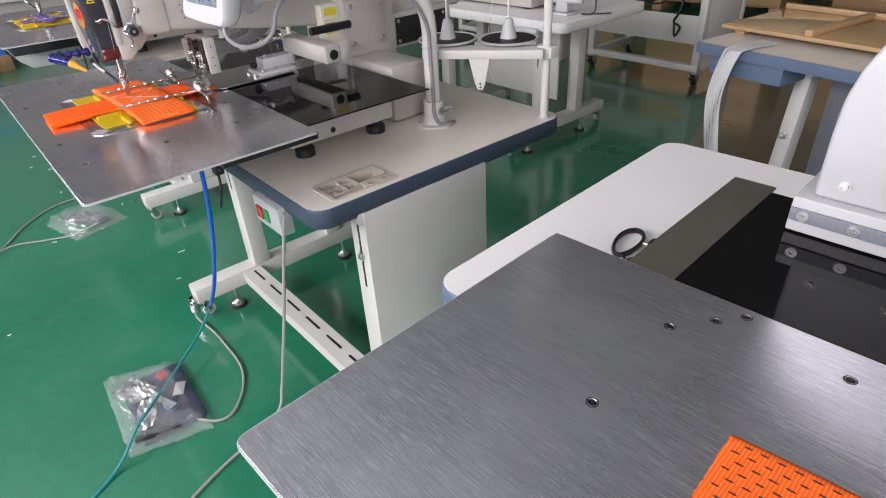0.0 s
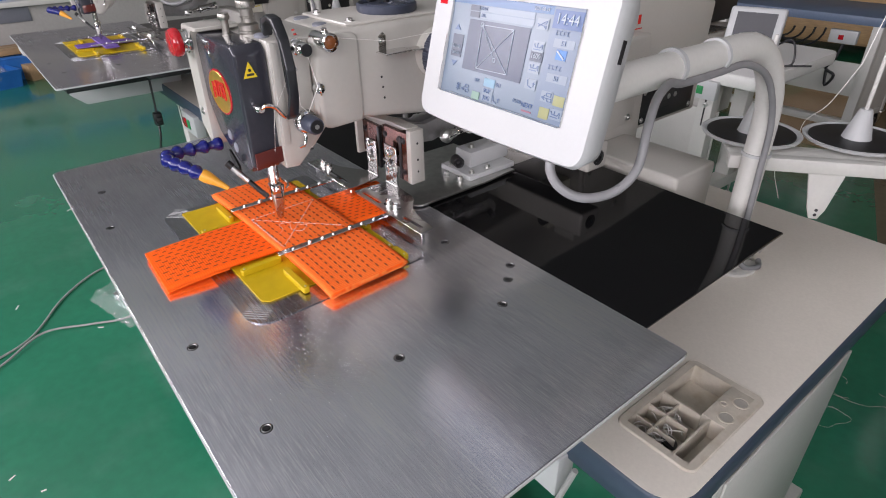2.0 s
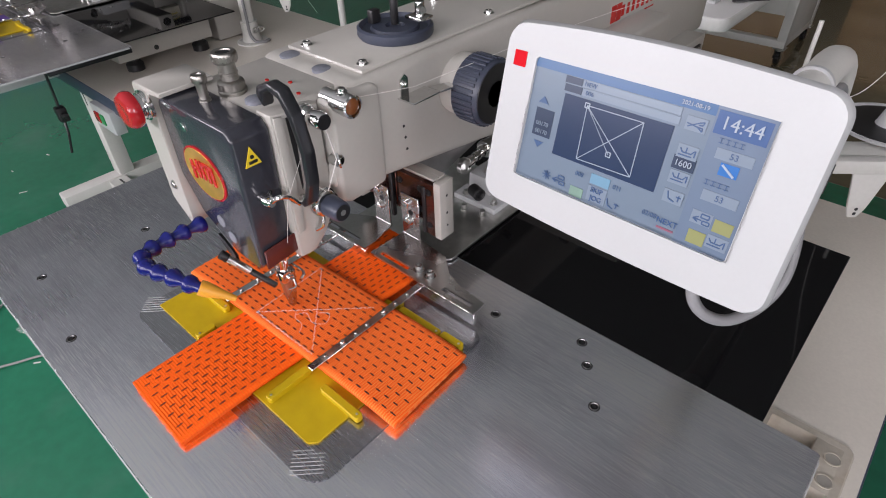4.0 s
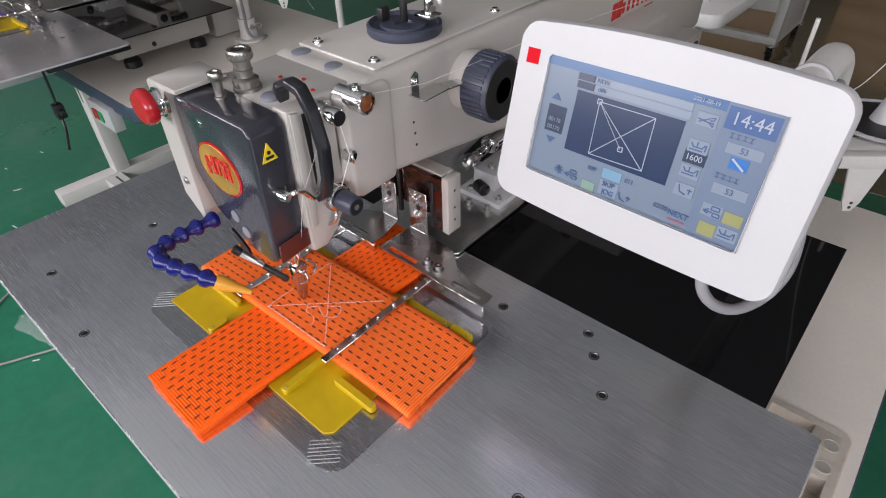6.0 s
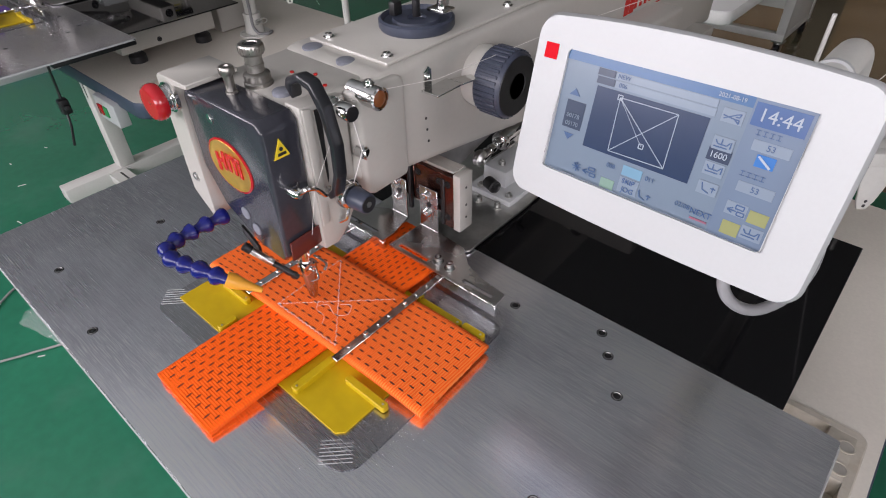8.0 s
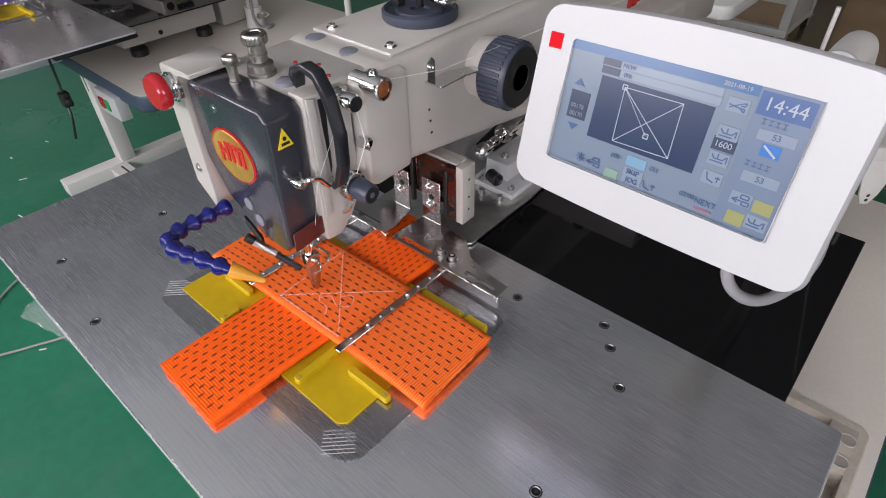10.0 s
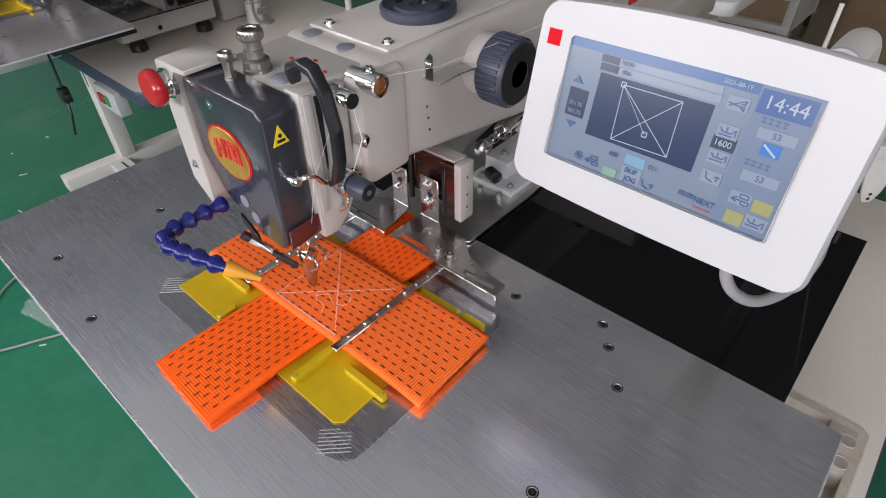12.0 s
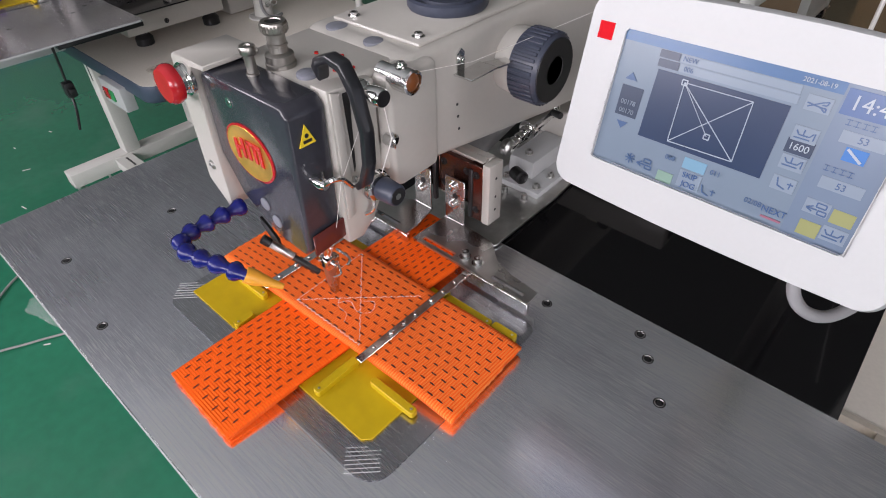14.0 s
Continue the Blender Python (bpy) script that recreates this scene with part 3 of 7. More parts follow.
def sewing_machine(at, label, x0=-1.052, y1=0.462, head=True, screws=SCREWS):
    s = thing("pattern_sewing_machine", at, label, "sewing machine", "pattern sewing machines")
    # bed with its sheets
    bm = prism(B(), rounded(x0, 0, 0, y1, (0.012, 0.012, 0.004, 0.004), 4), "z", ZP - 0.005, ZP, 0.0006, 1)
    plate = part("bed_plate", bm, M_STEEL, s, "brushed steel work plate with flat screws")
    bm = sweep(B(), rounded(x0, 0, 0, y1, 0.012, 4), [(0.0003, ZP - 0.0048), (0.0015, ZP - 0.0044), (0.0015, ZP - 0.0010), (0.0003, ZP - 0.0006)])
    part("plate_edge", bm, M_CASE, plate, "bright white plate edge")
    for x, y in screws:
        sc = part("screw", plate_screw(B(), x, y, ZP), M_SCREW, plate)
        part("screw_seat", lathe(B(), (x, y, ZP - 0.0003), (0, 0, 1), [(0, 0.0064), (0.0005, 0.0064), (0.0005, 0.0055), (0.0003, 0.0055)], 18), M_DARKSTEEL, sc, "dark countersunk seat")
        part("socket", lathe(B(), (x, y, ZP), (0, 0, 1), [(0, 0.0028), (0.0007, 0.0028)], 6), M_BLACK, sc)
    # thin support; the deeper black block stands in for shade under the plate
    bm = box(B(), -1.0, -0.012, 0.25, 0.465, ZP - 0.020, ZP - 0.006, 0.002)
    box(bm, -1.00, -0.28, 0.050, 0.455, 0.757, ZP - 0.0205, 0.002)
    part("plate_support", bm, M_DARKSTEEL, s, "black support and dark filling of the shaded gap under the plate")
    bm = prism(B(), [(0.048, 0.756), (0.46, 0.756), (0.46, 0.665), (0.12, 0.665), (0.080, 0.700)], "x", -1.02, -0.47, 0.003)
    part("drip_tray", bm, M_CASE, s, "white tray under the work plate")
    part("tray_flap", box(B(), -1.046, -0.93, 0.012, 0.20, 0.772, 0.808, 0.008, 3), M_CASE, s, "white folded flap of the tray")
    seam, seam_y = (-0.94, 0.815) if x0 > -1.055 else (-0.884, 0.836)
    part("side_strip", box(B(), -0.948, seam - 0.0005, y1 + 0.002, seam_y, ZP - 0.0045, ZP - 0.0012, 0), mat("taupe_sheet", (0.075, 0.070, 0.056), 0.4, grain=0.06), s, "taupe edge sheet")
    for xa, xb in ((seam, -0.612), (-0.506, -0.056)):
        bm = box(B(), xa, xb, y1 + 0.002, 0.815, ZP - 0.0045, ZP - 0.001, 0.0008, 1)
        part("slide_sheet", bm, M_BLACKGLOSS, s, "glossy black slide sheet")
    bm = box(B(), -0.6115, -0.5065, y1 + 0.002, 0.835, ZP - 0.0045, ZP - 0.0012, 0)
    part("feed_strip", bm, M_STEEL2, s, "plain steel feed strip")
    bm = box(B(), -0.915, -0.190, 0.478, 0.790, ZP - 0.100, ZP - 0.0048, 0.004)
    bed = part("bed", bm, M_WHITE, s, "white enamelled machine bed")
    for y in (0.60,):
        part("bolt", screw(B(), (-0.1895, y, ZP - 0.082), (1, 0, 0), 0.005, 0.004), M_DARKSTEEL, bed)
    for x in (-0.86, -0.245):
        for y in (0.54, 0.765):
            bm = lathe(B(), (x, y, ZT), (0, 0, 1), [(0, 0.026), (0.02, 0.026), (0.03, 0.018), (0.048, 0.018)], 20)
            part("rubber_foot", bm, M_BLACK, bed)
    if not head:
        return s
    # head and arm
    bm = B()
    prism(bm, [(0.232, 1.000), (0.262, 0.957), (0.300, 0.968), (0.325, 0.995), (0.375, 1.005), (0.375, 1.124), (0.232, 1.122)], "x", -0.666, -0.530, 0.006, 3)
    part("head", bm, M_WHITE, s, "white enamelled sewing head")
    bm = B()
    prism(bm, [(0.300, 1.019), (0.365, 1.002), (0.600, 0.966), (0.86, 0.935), (1.34, 0.925), (1.345, 1.070), (1.05, 1.112), (0.62, 1.128), (0.345, 1.128), (0.318, 1.110)], "x", -0.668, -0.5095, 0.010, 4)
    arm = part("arm", bm, M_WHITE, s, "white enamelled machine arm")
    bm = prism(B(), [(0.306, 1.004), (0.318, 0.998), (0.371, 1.000), (0.374, 1.010), (0.374, 1.118), (0.366, 1.124), (0.312, 1.124), (0.306, 1.116)], "x", -0.530, -0.5040, 0.006, 3)
    part("cheek", bm, M_WHITE, arm)
    bm = box(B(), -0.652, -0.521, 0.366, 0.84, 1.1275, 1.1325, 0.003)
    part("arm_lid", bm, M_WHITE, arm)
    for p in ((-0.632, 0.380), (-0.535, 0.380), (-0.632, 0.60), (-0.535, 0.60)):
        part("lid_screw", screw(B(), (*p, 1.1325), (0, 0, 1), 0.0045, 0.004), M_CHROME, arm)
    for x, y, r in ((-0.634, 0.356, 0.012), (-0.572, 0.352, 0.0105), (-0.566, 0.262, 0.010)):
        part("plug", lathe(B(), (x, y, 1.1225 if y < 0.3 else 1.1245), (0, 0, 1), [(0, r), (0.0035, r), (0.0048, r * 0.8)], 20), M_GREYPAD, arm, "grey rubber plug")
    for x, y in ((-0.60, 0.30), (-0.575, 0.312), (-0.545, 0.300), (-0.60, 0.272), (-0.553, 0.285)):
        part("oil_hole", cyl(B(), (x, y, 1.1235), (x, y, 1.1250), 0.0022, seg=10), M_EMBLEM, arm, "small red-marked oil hole")
    for z in (1.055, 1.040, 1.024):
        part("side_hole", cyl(B(), (-0.5100, 0.410 + (1.055 - z) * 0.1, z), (-0.5090, 0.410 + (1.055 - z) * 0.1, z), 0.0018, seg=8), M_BLACK, arm)
    # brand mark as plain red bars
    for i in range(9):
        y = 0.895 + i * 0.018
        part("brand_mark", box(B(), -0.5096, -0.5088, y, y + (0.009 if i > 1 else 0.016), 1.052 - 0.004 * (i < 2), 1.070 + 0.006 * (i < 2), 0), M_EMBLEM, arm, "red bar of a brand mark")
    part("brand_line", box(B(), -0.5096, -0.5088, 0.93, 1.055, 1.042, 1.044, 0), M_EMBLEM, arm)
    # bobbin winder on the lid
    bm = B()
    lathe(bm, (-0.575, 0.470, 1.1325), (0, 0, 1), [(0, 0.044), (0.003, 0.046), (0.011, 0.046), (0.013, 0.043), (0.008, 0.040), (0.008, 0.030), (0.011, 0.028), (0.011, 0.012), (0.007, 0.011), (0.007, 0.003)], 40)
    w = part("bobbin_winder", bm, M_SLATE, s, "dark grey bobbin winder dish")
    bm = B()
    cyl(bm, (-0.552, 0.490, 1.147), (-0.552, 0.490, 1.170), 0.006, seg=16, bev=0.001)
    cyl(bm, (-0.552, 0.490, 1.165), (-0.535, 0.478, 1.165), 0.004, seg=12)
    box(bm, -0.566, -0.540, 0.478, 0.500, 1.150, 1.154, 0.001)
    part("winder_latch", bm, M_CHROME, w, "chromed winder latch")
    part("winder_stop", box(B(), -0.604, -0.594, 0.452, 0.466, 1.1440, 1.160, 0.002), M_BLACK, w, "black winder stop")
    part("spindle", cyl(B(), (-0.575, 0.470, 1.144), (-0.575, 0.470, 1.180), 0.0048, seg=14, bev=0.001), M_BLACK, w)
    # handwheel
    bm = lathe(B(), (-0.5095, 0.510, 1.076), (1, 0, 0), [(0, 0.037), (0.016, 0.039), (0.020, 0.038)], 40)
    part("wheel_collar", bm, M_WHITE, s)
    n = 36
    bm = lathe(B(), (-0.4895, 0.510, 1.076), (1, 0, 0), [(0, 0.038), (0.002, 0.0408), (0.034, 0.0400), (0.038, 0.037), (0.038, 0.015), (0.034, 0.013), (0.034, 0.007), (0.028, 0.006)], n)
    hw = part("handwheel", bm, M_SLATE, s, "ribbed slate-grey handwheel")
    for k in range(n):
        m = Matrix.Translation((-0.4715, 0.510, 1.076)) @ Matrix.Rotation(2 * math.pi * k / n, 4, "X")
        part("grip_rib", box(B(), -0.0155, 0.0155, -0.0020, 0.0020, 0.0395, 0.0420, 0.0006, 1, turn=m), M_SLATE, hw)
    part("wheel_face", lathe(B(), (-0.4514, 0.510, 1.076), (1, 0, 0), [(0, 0.0362), (0.0008, 0.0360), (0.0008, 0.016), (0, 0.0155)], 36), M_BLACK, hw, "black wheel face")
    # thread bracket on the side of the arm
    bm = B()
    prism(bm, [(0.408, 1.092), (0.420, 1.092), (0.420, 1.112), (0.415, 1.117), (0.408, 1.112)], "x", -0.5095, -0.5075, 0)
    box(bm, -0.5095, -0.484, 0.404, 0.448, 1.090, 1.092, 0.0005, 1)
    prism(bm, [(-0.505, 0.4481), (-0.484, 0.4481), (-0.480, 0.470), (-0.494, 0.474)], "z", 1.0900, 1.092)
    screw(bm, (-0.5075, 0.413, 1.106), (1, 0, 0), 0.0035, 0.003)
    part("thread_bracket", bm, M_CHROME, s, "bent chromed thread bracket")
    # black face cover with emblem
    bm = B()
    prism(bm, [(-0.655, 1.124), (-0.662, 1.116), (-0.664, 1.030), (-0.640, 0.985), (-0.585, 0.955), (-0.540, 0.952), (-0.530, 0.962), (-0.524, 1.114), (-0.532, 1.124)], "y", 0.204, 0.247, 0.0036, 3)
    cover = part("face_cover", bm, M_COVER, s, "glossy dark grey face cover")
    bm = lathe(B(), (-0.600, 0.2042, 1.053), (0, -1, 0), [(0, 0.0295), (0.0015, 0.0295), (0.0022, 0.028), (0.0018, 0.0265), (0.0018, 0.004)], 40)
    bmesh.ops.scale(bm, vec=(1.28, 1, 1), space=Matrix.Translation((0.600, -0.2042, -1.053)), verts=bm.verts)
    em = part("emblem", bm, M_GOLD, cover, "oval gold emblem with a red mark")
    bm = B()
    for x0, z0, x1, z1 in ((-0.622, 1.064, -0.617, 1.042), (-0.610, 1.068, -0.605, 1.046), (-0.619, 1.058, -0.608, 1.054), (-0.601, 1.069, -0.596, 1.047), (-0.590, 1.068, -0.585, 1.047),
                           (-0.581, 1.066, -0.576, 1.046), (-0.601, 1.069, -0.576, 1.064)):
        box(bm, min(x0, x1), max(x0, x1), 0.2012, 0.2022, min(z0, z1), max(z0, z1), 0)
    part("emblem_mark", bm, M_EMBLEM, em)
    bm = B()
    lathe(bm, (-0.600, 0.2040, 1.053), (0, -1, 0), [(0, 0.0310), (0.0012, 0.0310), (0.0018, 0.0290), (0.0010, 0.0288)], 40)
    bmesh.ops.scale(bm, vec=(1.28, 1, 1), space=Matrix.Translation((0.600, -0.2040, -1.053)), verts=bm.verts)
    part("emblem_rim", bm, M_RED, em)
    for x, z, r in ((-0.598, 0.992, 0.0075), (-0.582, 0.977, 0.0075)):
        part("cap", lathe(B(), (x, 0.2042, z), (0, -1, 0), [(0, r), (0.001, r), (0.0016, r * 0.85)], 20), M_GREYPAD, cover)
    part("cover_screw", screw(B(), (-0.616, 0.2042, 1.102), (0, -1, 0), 0.0035, 0.001), M_CHROME, cover)
    bm = prism(B(), [(0.212, 1.084), (0.230, 1.084), (0.221, 1.104)], "x", -0.5240, -0.5228)
    wt = part("warning_sign", bm, mat("warning_yellow", (0.75, 0.55, 0.02), 0.4, grain=0.03), cover, "small yellow warning triangle")
    bm = box(B(), -0.5229, -0.5224, 0.2165, 0.2260, 1.0865, 1.0895, 0)
    cyl(bm, (-0.5229, 0.221, 1.0935), (-0.5224, 0.221, 1.0935), 0.0022, seg=10)
    part("warning_mark", bm, M_BLACK, wt)
    bm = prism(B(), [(0.207, 0.958), (0.248, 0.962), (0.250, 0.985), (0.208, 0.982)], "x", -0.5275, -0.5245, 0.001)
    part("visor", bm, mat("smoked_visor", (0.10, 0.022, 0.018), 0.08, grain=0.05), cover, "dark glossy visor strip")
    # white side plate with the stop button
    bm = prism(B(), [(-0.703, 1.127), (-0.698, 1.131), (-0.642, 1.131), (-0.642, 1.126), (-0.668, 1.124), (-0.668, 0.958), (-0.676, 0.955), (-0.706, 0.982)], "y", 0.200, 0.262, 0.0010, 1)
    sp = part("side_plate", bm, M_WHITE, s, "white folded side plate")
    part("plate_screw", screw(B(), (-0.688, 0.200, 1.006), (0, -1, 0), 0.004, 0.002), M_ZINC, sp)
    bm = lathe(B(), (-0.679, 0.200, 1.110), (0, -1, 0), [(0, 0.0165), (0.004, 0.0165), (0.004, 0.014), (0.007, 0.0145), (0.007, 0.013), (0.011, 0.013)], 32)
    part("stop_collar", bm, M_CHROME, sp, "chromed threaded collar")
    bm = lathe(B(), (-0.679, 0.190, 1.110), (0, -1, 0), [(0, 0.012), (0.003, 0.0185), (0.007, 0.0200), (0.012, 0.0195), (0.016, 0.0165), (0.0165, 0.012), (0.0155, 0.003)], 36)
    part("stop_button", bm, M_RED, sp, "round red emergency stop button")
    # posts on top of the head
    bm = lathe(B(), (-0.606, 0.262, 1.122), (0, 0, 1), [(0, 0.0150), (0.004, 0.0150), (0.005, 0.0138), (0.012, 0.0138), (0.0135, 0.0122), (0.0145, 0.0092), (0.020, 0.0090), (0.0205, 0.0098), (0.0225, 0.0098), (0.023, 0.0090), (0.032, 0.0090), (0.0325, 0.0120), (0.034, 0.0128), (0.0415, 0.0128), (0.043, 0.0118), (0.043, 0.0075), (0.0415, 0.0070)], 28)
    pn = part("presser_screw", bm, M_PIN, s, "knurled steel presser screw")
    part("socket", lathe(B(), (-0.606, 0.262, 1.1634), (0, 0, 1), [(0, 0.0066), (0.0008, 0.0066)], 6), M_BLACK, pn, "dark hexagon socket")
    for k in range(24):
        m = Matrix.Translation((-0.606, 0.262, 1.1597)) @ Matrix.Rotation(2 * math.pi * k / 24, 4, "Z")
        part("grip_rib", box(B(), 0.0124, 0.0132, -0.0009, 0.0009, -0.0032, 0.0032, 0, turn=m), M_PIN, pn)
    bm = lathe(B(), (-0.606, 0.230, 1.116), (0, 0, 1), [(0, 0.0085), (0.006, 0.0085), (0.0065, 0.0062), (0.010, 0.0062), (0.0105, 0.0050), (0.027, 0.0050), (0.0275, 0.0072), (0.029, 0.0078), (0.034, 0.0078), (0.0355, 0.0068), (0.0355, 0.0035), (0.034, 0.003)], 24)
    box(bm, -0.622, -0.588, 0.222, 0.240, 1.1175, 1.122, 0.001)
    part("lift_pin", bm, M_PIN, s, "steel lifting pin")
    # needle plate cover and take-up guard on the right side
    bm = prism(B(), [(0.2475, 0.952), (0.268, 0.950), (0.286, 0.966), (0.299, 0.988), (0.304, 1.020), (0.304, 1.120), (0.2475, 1.126)], "x", -0.5450, -0.5205, 0.003, 2)
    part("side_cover", bm, M_WHITE, s, "white side of the sewing head")
    bm = prism(B(), [(0.2490, 0.985), (0.2585, 0.988), (0.2600, 1.040), (0.2590, 1.122), (0.2490, 1.124)], "x", -0.5204, -0.5170, 0.0012, 2)
    part("white_strip", bm, M_WHITE, s, "white strip beside the face cover")
    bm = prism(B(), [(-0.545, 1.140), (-0.540, 1.150), (-0.522, 1.157), (-0.504, 1.154), (-0.490, 1.132), (-0.4815, 1.095), (-0.4835, 1.060), (-0.492, 1.034), (-0.502, 1.026),
                     (-0.507, 1.031), (-0.498, 1.040), (-0.4905, 1.062), (-0.489, 1.094), (-0.497, 1.127), (-0.508, 1.145), (-0.522, 1.149), (-0.534, 1.143), (-0.536, 1.128)], "y", 0.252, 0.266, 0.0022, 2)
    part("take_up_guard", bm, M_GUARD, s, "curved dark take-up lever guard")
    bm = prism(B(), [(0.2640, 1.118), (0.2720, 1.118), (0.2685, 1.040), (0.2665, 1.034)], "x", -0.5206, -0.5198)
    part("take_up_slot", bm, M_BLACK, s)
    bm = B()
    pipe(bm, spline([(-0.513, 0.270, 1.110), (-0.503, 0.272, 1.098), (-0.505, 0.276, 1.088)], 4), 0.0022, 8)
    part("take_up_lever", bm, M_CHROME, s)
    # tension knobs
    def tension(y, z, r):
        b2 = lathe(B(), (-0.530, y, z), (1, 0, 0), [(0, r * 0.7), (0.006, r * 0.7), (0.007, r * 1.15), (0.009, r * 1.15), (0.010, r * 0.6), (0.012, r * 1.1), (0.014, r * 1.1), (0.016, r * 0.7), (0.020, r), (0.036, r), (0.038, r * 0.85)], 28)
        return b2
    tn = part("tension_knob", tension(0.288, 1.113, 0.0090), M_CHROME, s, "knurled chrome thread tension knob")
    part("knob_cap", lathe(B(), (-0.4919, 0.288, 1.113), (1, 0, 0), [(0, 0.0080), (0.0008, 0.0078), (0.001, 0.003)], 20), M_DARKSTEEL, tn)
    bm = lathe(B(), (-0.527, 0.320, 1.119), (1, 0, 0), [(0, 0.010), (0.018, 0.010), (0.018, 0.012), (0.042, 0.012), (0.043, 0.010), (0.039, 0.0095)], 28)
    screw(bm, (-0.500, 0.320, 1.131), (0, 0, 1), 0.004, 0.004)
    part("pretension", bm, M_CHROME, s, "chromed pretensioner with an amber lens")
    part("lens", lathe(B(), (-0.489, 0.320, 1.119), (1, 0, 0), [(0, 0.0090), (0.003, 0.0085), (0.0045, 0.005)], 20), mat("amber_lens", (0.18, 0.06, 0.02), 0.1, grain=0.1), s)
    bm = lathe(B(), (-0.520, 0.280, 1.018), (1, 0, 0), [(0, 0.010), (0.010, 0.010), (0.011, 0.0165), (0.014, 0.0165), (0.015, 0.010), (0.018, 0.0150), (0.020, 0.0150), (0.022, 0.010)], 28)
    tk = part("tension_disc", bm, M_CHROME, s, "chrome tension discs")
    bm = lathe(B(), (-0.498, 0.280, 1.018), (1, 0, 0), [(0, 0.010), (0.002, 0.0125), (0.022, 0.0115), (0.024, 0.010), (0.024, 0.006), (0.020, 0.005)], 28)
    tg2 = part("tension_grip", bm, M_SLATE, tk, "dark plastic tension knob")
    part("grip_face", lathe(B(), (-0.4742, 0.280, 1.018), (1, 0, 0), [(0, 0.0092), (0.0006, 0.0090), (0.0006, 0.0052)], 24), M_BLACK, tg2, "black knob face")
    part("grip_nut", cyl(B(), (-0.4790, 0.280, 1.018), (-0.4732, 0.280, 1.018), 0.0036, seg=6), M_ZINC, tg2)
    # thread guides
    bm = B()
    pipe(bm, spline([(-0.528, 0.232, 1.046), (-0.512, 0.222, 1.046), (-0.506, 0.228, 1.050), (-0.506, 0.240, 1.045), (-0.508, 0.252, 1.030), (-0.515, 0.262, 1.032)], 5), 0.0028, 8)
    lathe(bm, (-0.530, 0.222, 1.045), (1, 0, 0), [(0, 0.006), (0.018, 0.006), (0.022, 0.004)], 14)
    part("thread_guide", bm, M_CHROME, s, "bent chrome thread guide")
    bm = B()
    pipe(bm, spline([(-0.528, 0.268, 1.020), (-0.515, 0.272, 1.012), (-0.511, 0.279, 0.998), (-0.513, 0.277, 0.984), (-0.520, 0.273, 0.978)], 5), 0.0024, 8)
    part("thread_hook", bm, M_CHROME, s)
    bm = B()
    lathe(bm, (-0.512, 0.306, 1.058), (1, 0, 0), [(0, 0.007), (0.010, 0.007), (0.011, 0.004)], 14)
    pipe(bm, spline([(-0.505, 0.306, 1.066), (-0.500, 0.304, 1.058), (-0.503, 0.307, 1.050)], 4), 0.0018, 6)
    part("check_spring", bm, M_CHROME, s)
    # needle bar, needle, presser foot
    bm = B()
    cyl(bm, (-0.556, 0.240, 0.905), (-0.556, 0.240, 0.965), 0.0055, seg=14)
    box(bm, -0.564, -0.548, 0.232, 0.248, 0.905, 0.920, 0.001)
    screw(bm, (-0.548, 0.240, 0.913), (1, 0, 0), 0.003, 0.004)
    part("needle_bar", bm, M_CHROME, s, "polished needle bar")
    part("needle", cyl(B(), (-0.556, 0.240, 0.860), (-0.556, 0.240, 0.907), 0.0009, 0.0012, 8), M_CHROME, s)
    bm = B()
    box(bm, -0.576, -0.564, 0.238, 0.252, 0.900, 0.965, 0.001)
    prism(bm, [(0.232, 0.912), (0.252, 0.916), (0.249, 0.892), (0.243, 0.8635), (0.237, 0.8625), (0.235, 0.880)], "x", -0.561, -0.551, 0.001)
    part("presser_foot", bm, M_STEEL2, s, "pointed steel presser foot")
    bm = B()
    pipe(bm, spline([(-0.552, 0.250, 0.925), (-0.530, 0.250, 0.925), (-0.524, 0.242, 0.922)], 4), 0.0016, 6)
    pipe(bm, spline([(-0.552, 0.246, 0.915), (-0.536, 0.240, 0.905), (-0.538, 0.230, 0.904)], 4), 0.0014, 6)
    part("thread_clip", bm, M_CHROME, s)
    bm = B()
    pts = [(-0.506, 0.270, 1.090), (-0.507, 0.238, 1.040), (-0.530, 0.236, 0.960), (-0.552, 0.236, 0.915), (-0.556, 0.238, 0.862)]
    pipe(bm, pts, 0.00024, 5)
    pipe(bm, [(-0.495, 0.290, 1.106), (-0.501, 0.302, 1.062), (-0.500, 0.284, 1.032)], 0.0006, 5)
    pipe(bm, [(-0.505, 0.272, 1.098), (-0.506, 0.276, 1.040), (-0.500, 0.282, 1.032)], 0.0004, 5)
    pipe(bm, [(-0.495, 0.312, 1.126), (-0.490, 0.412, 1.108), (-0.455, 0.58, 1.120), (-0.40, 0.80, 1.13)], 0.0003, 4)
    part("thread", bm, M_THREAD, s, "white sewing thread")
    # thread trimmer finger on its bracket
    bm = B()
    prism(bm, [(-0.622, 0.962), (-0.610, 0.956), (-0.594, 0.944), (-0.594, 0.934), (-0.602, 0.934), (-0.622, 0.952)], "y", 0.2050, 0.2080)
    part("finger_bracket", bm, M_DARKSTEEL, s)
    bm = B()
    a, b = Vector((-0.596, 0.196, 0.944)), Vector((-0.561, 0.232, 0.893))
    d = b - a
    cyl(bm, a, a + d * 0.42, 0.0046, seg=16, bev=0.0008)
    fin = part("wiper_cylinder", bm, M_ZINC, s, "small metal wiper cylinder with a black tip")
    bm = B()
    cyl(bm, a + d * 0.42, a + d * 0.92, 0.0038, seg=14, bev=0.0006)
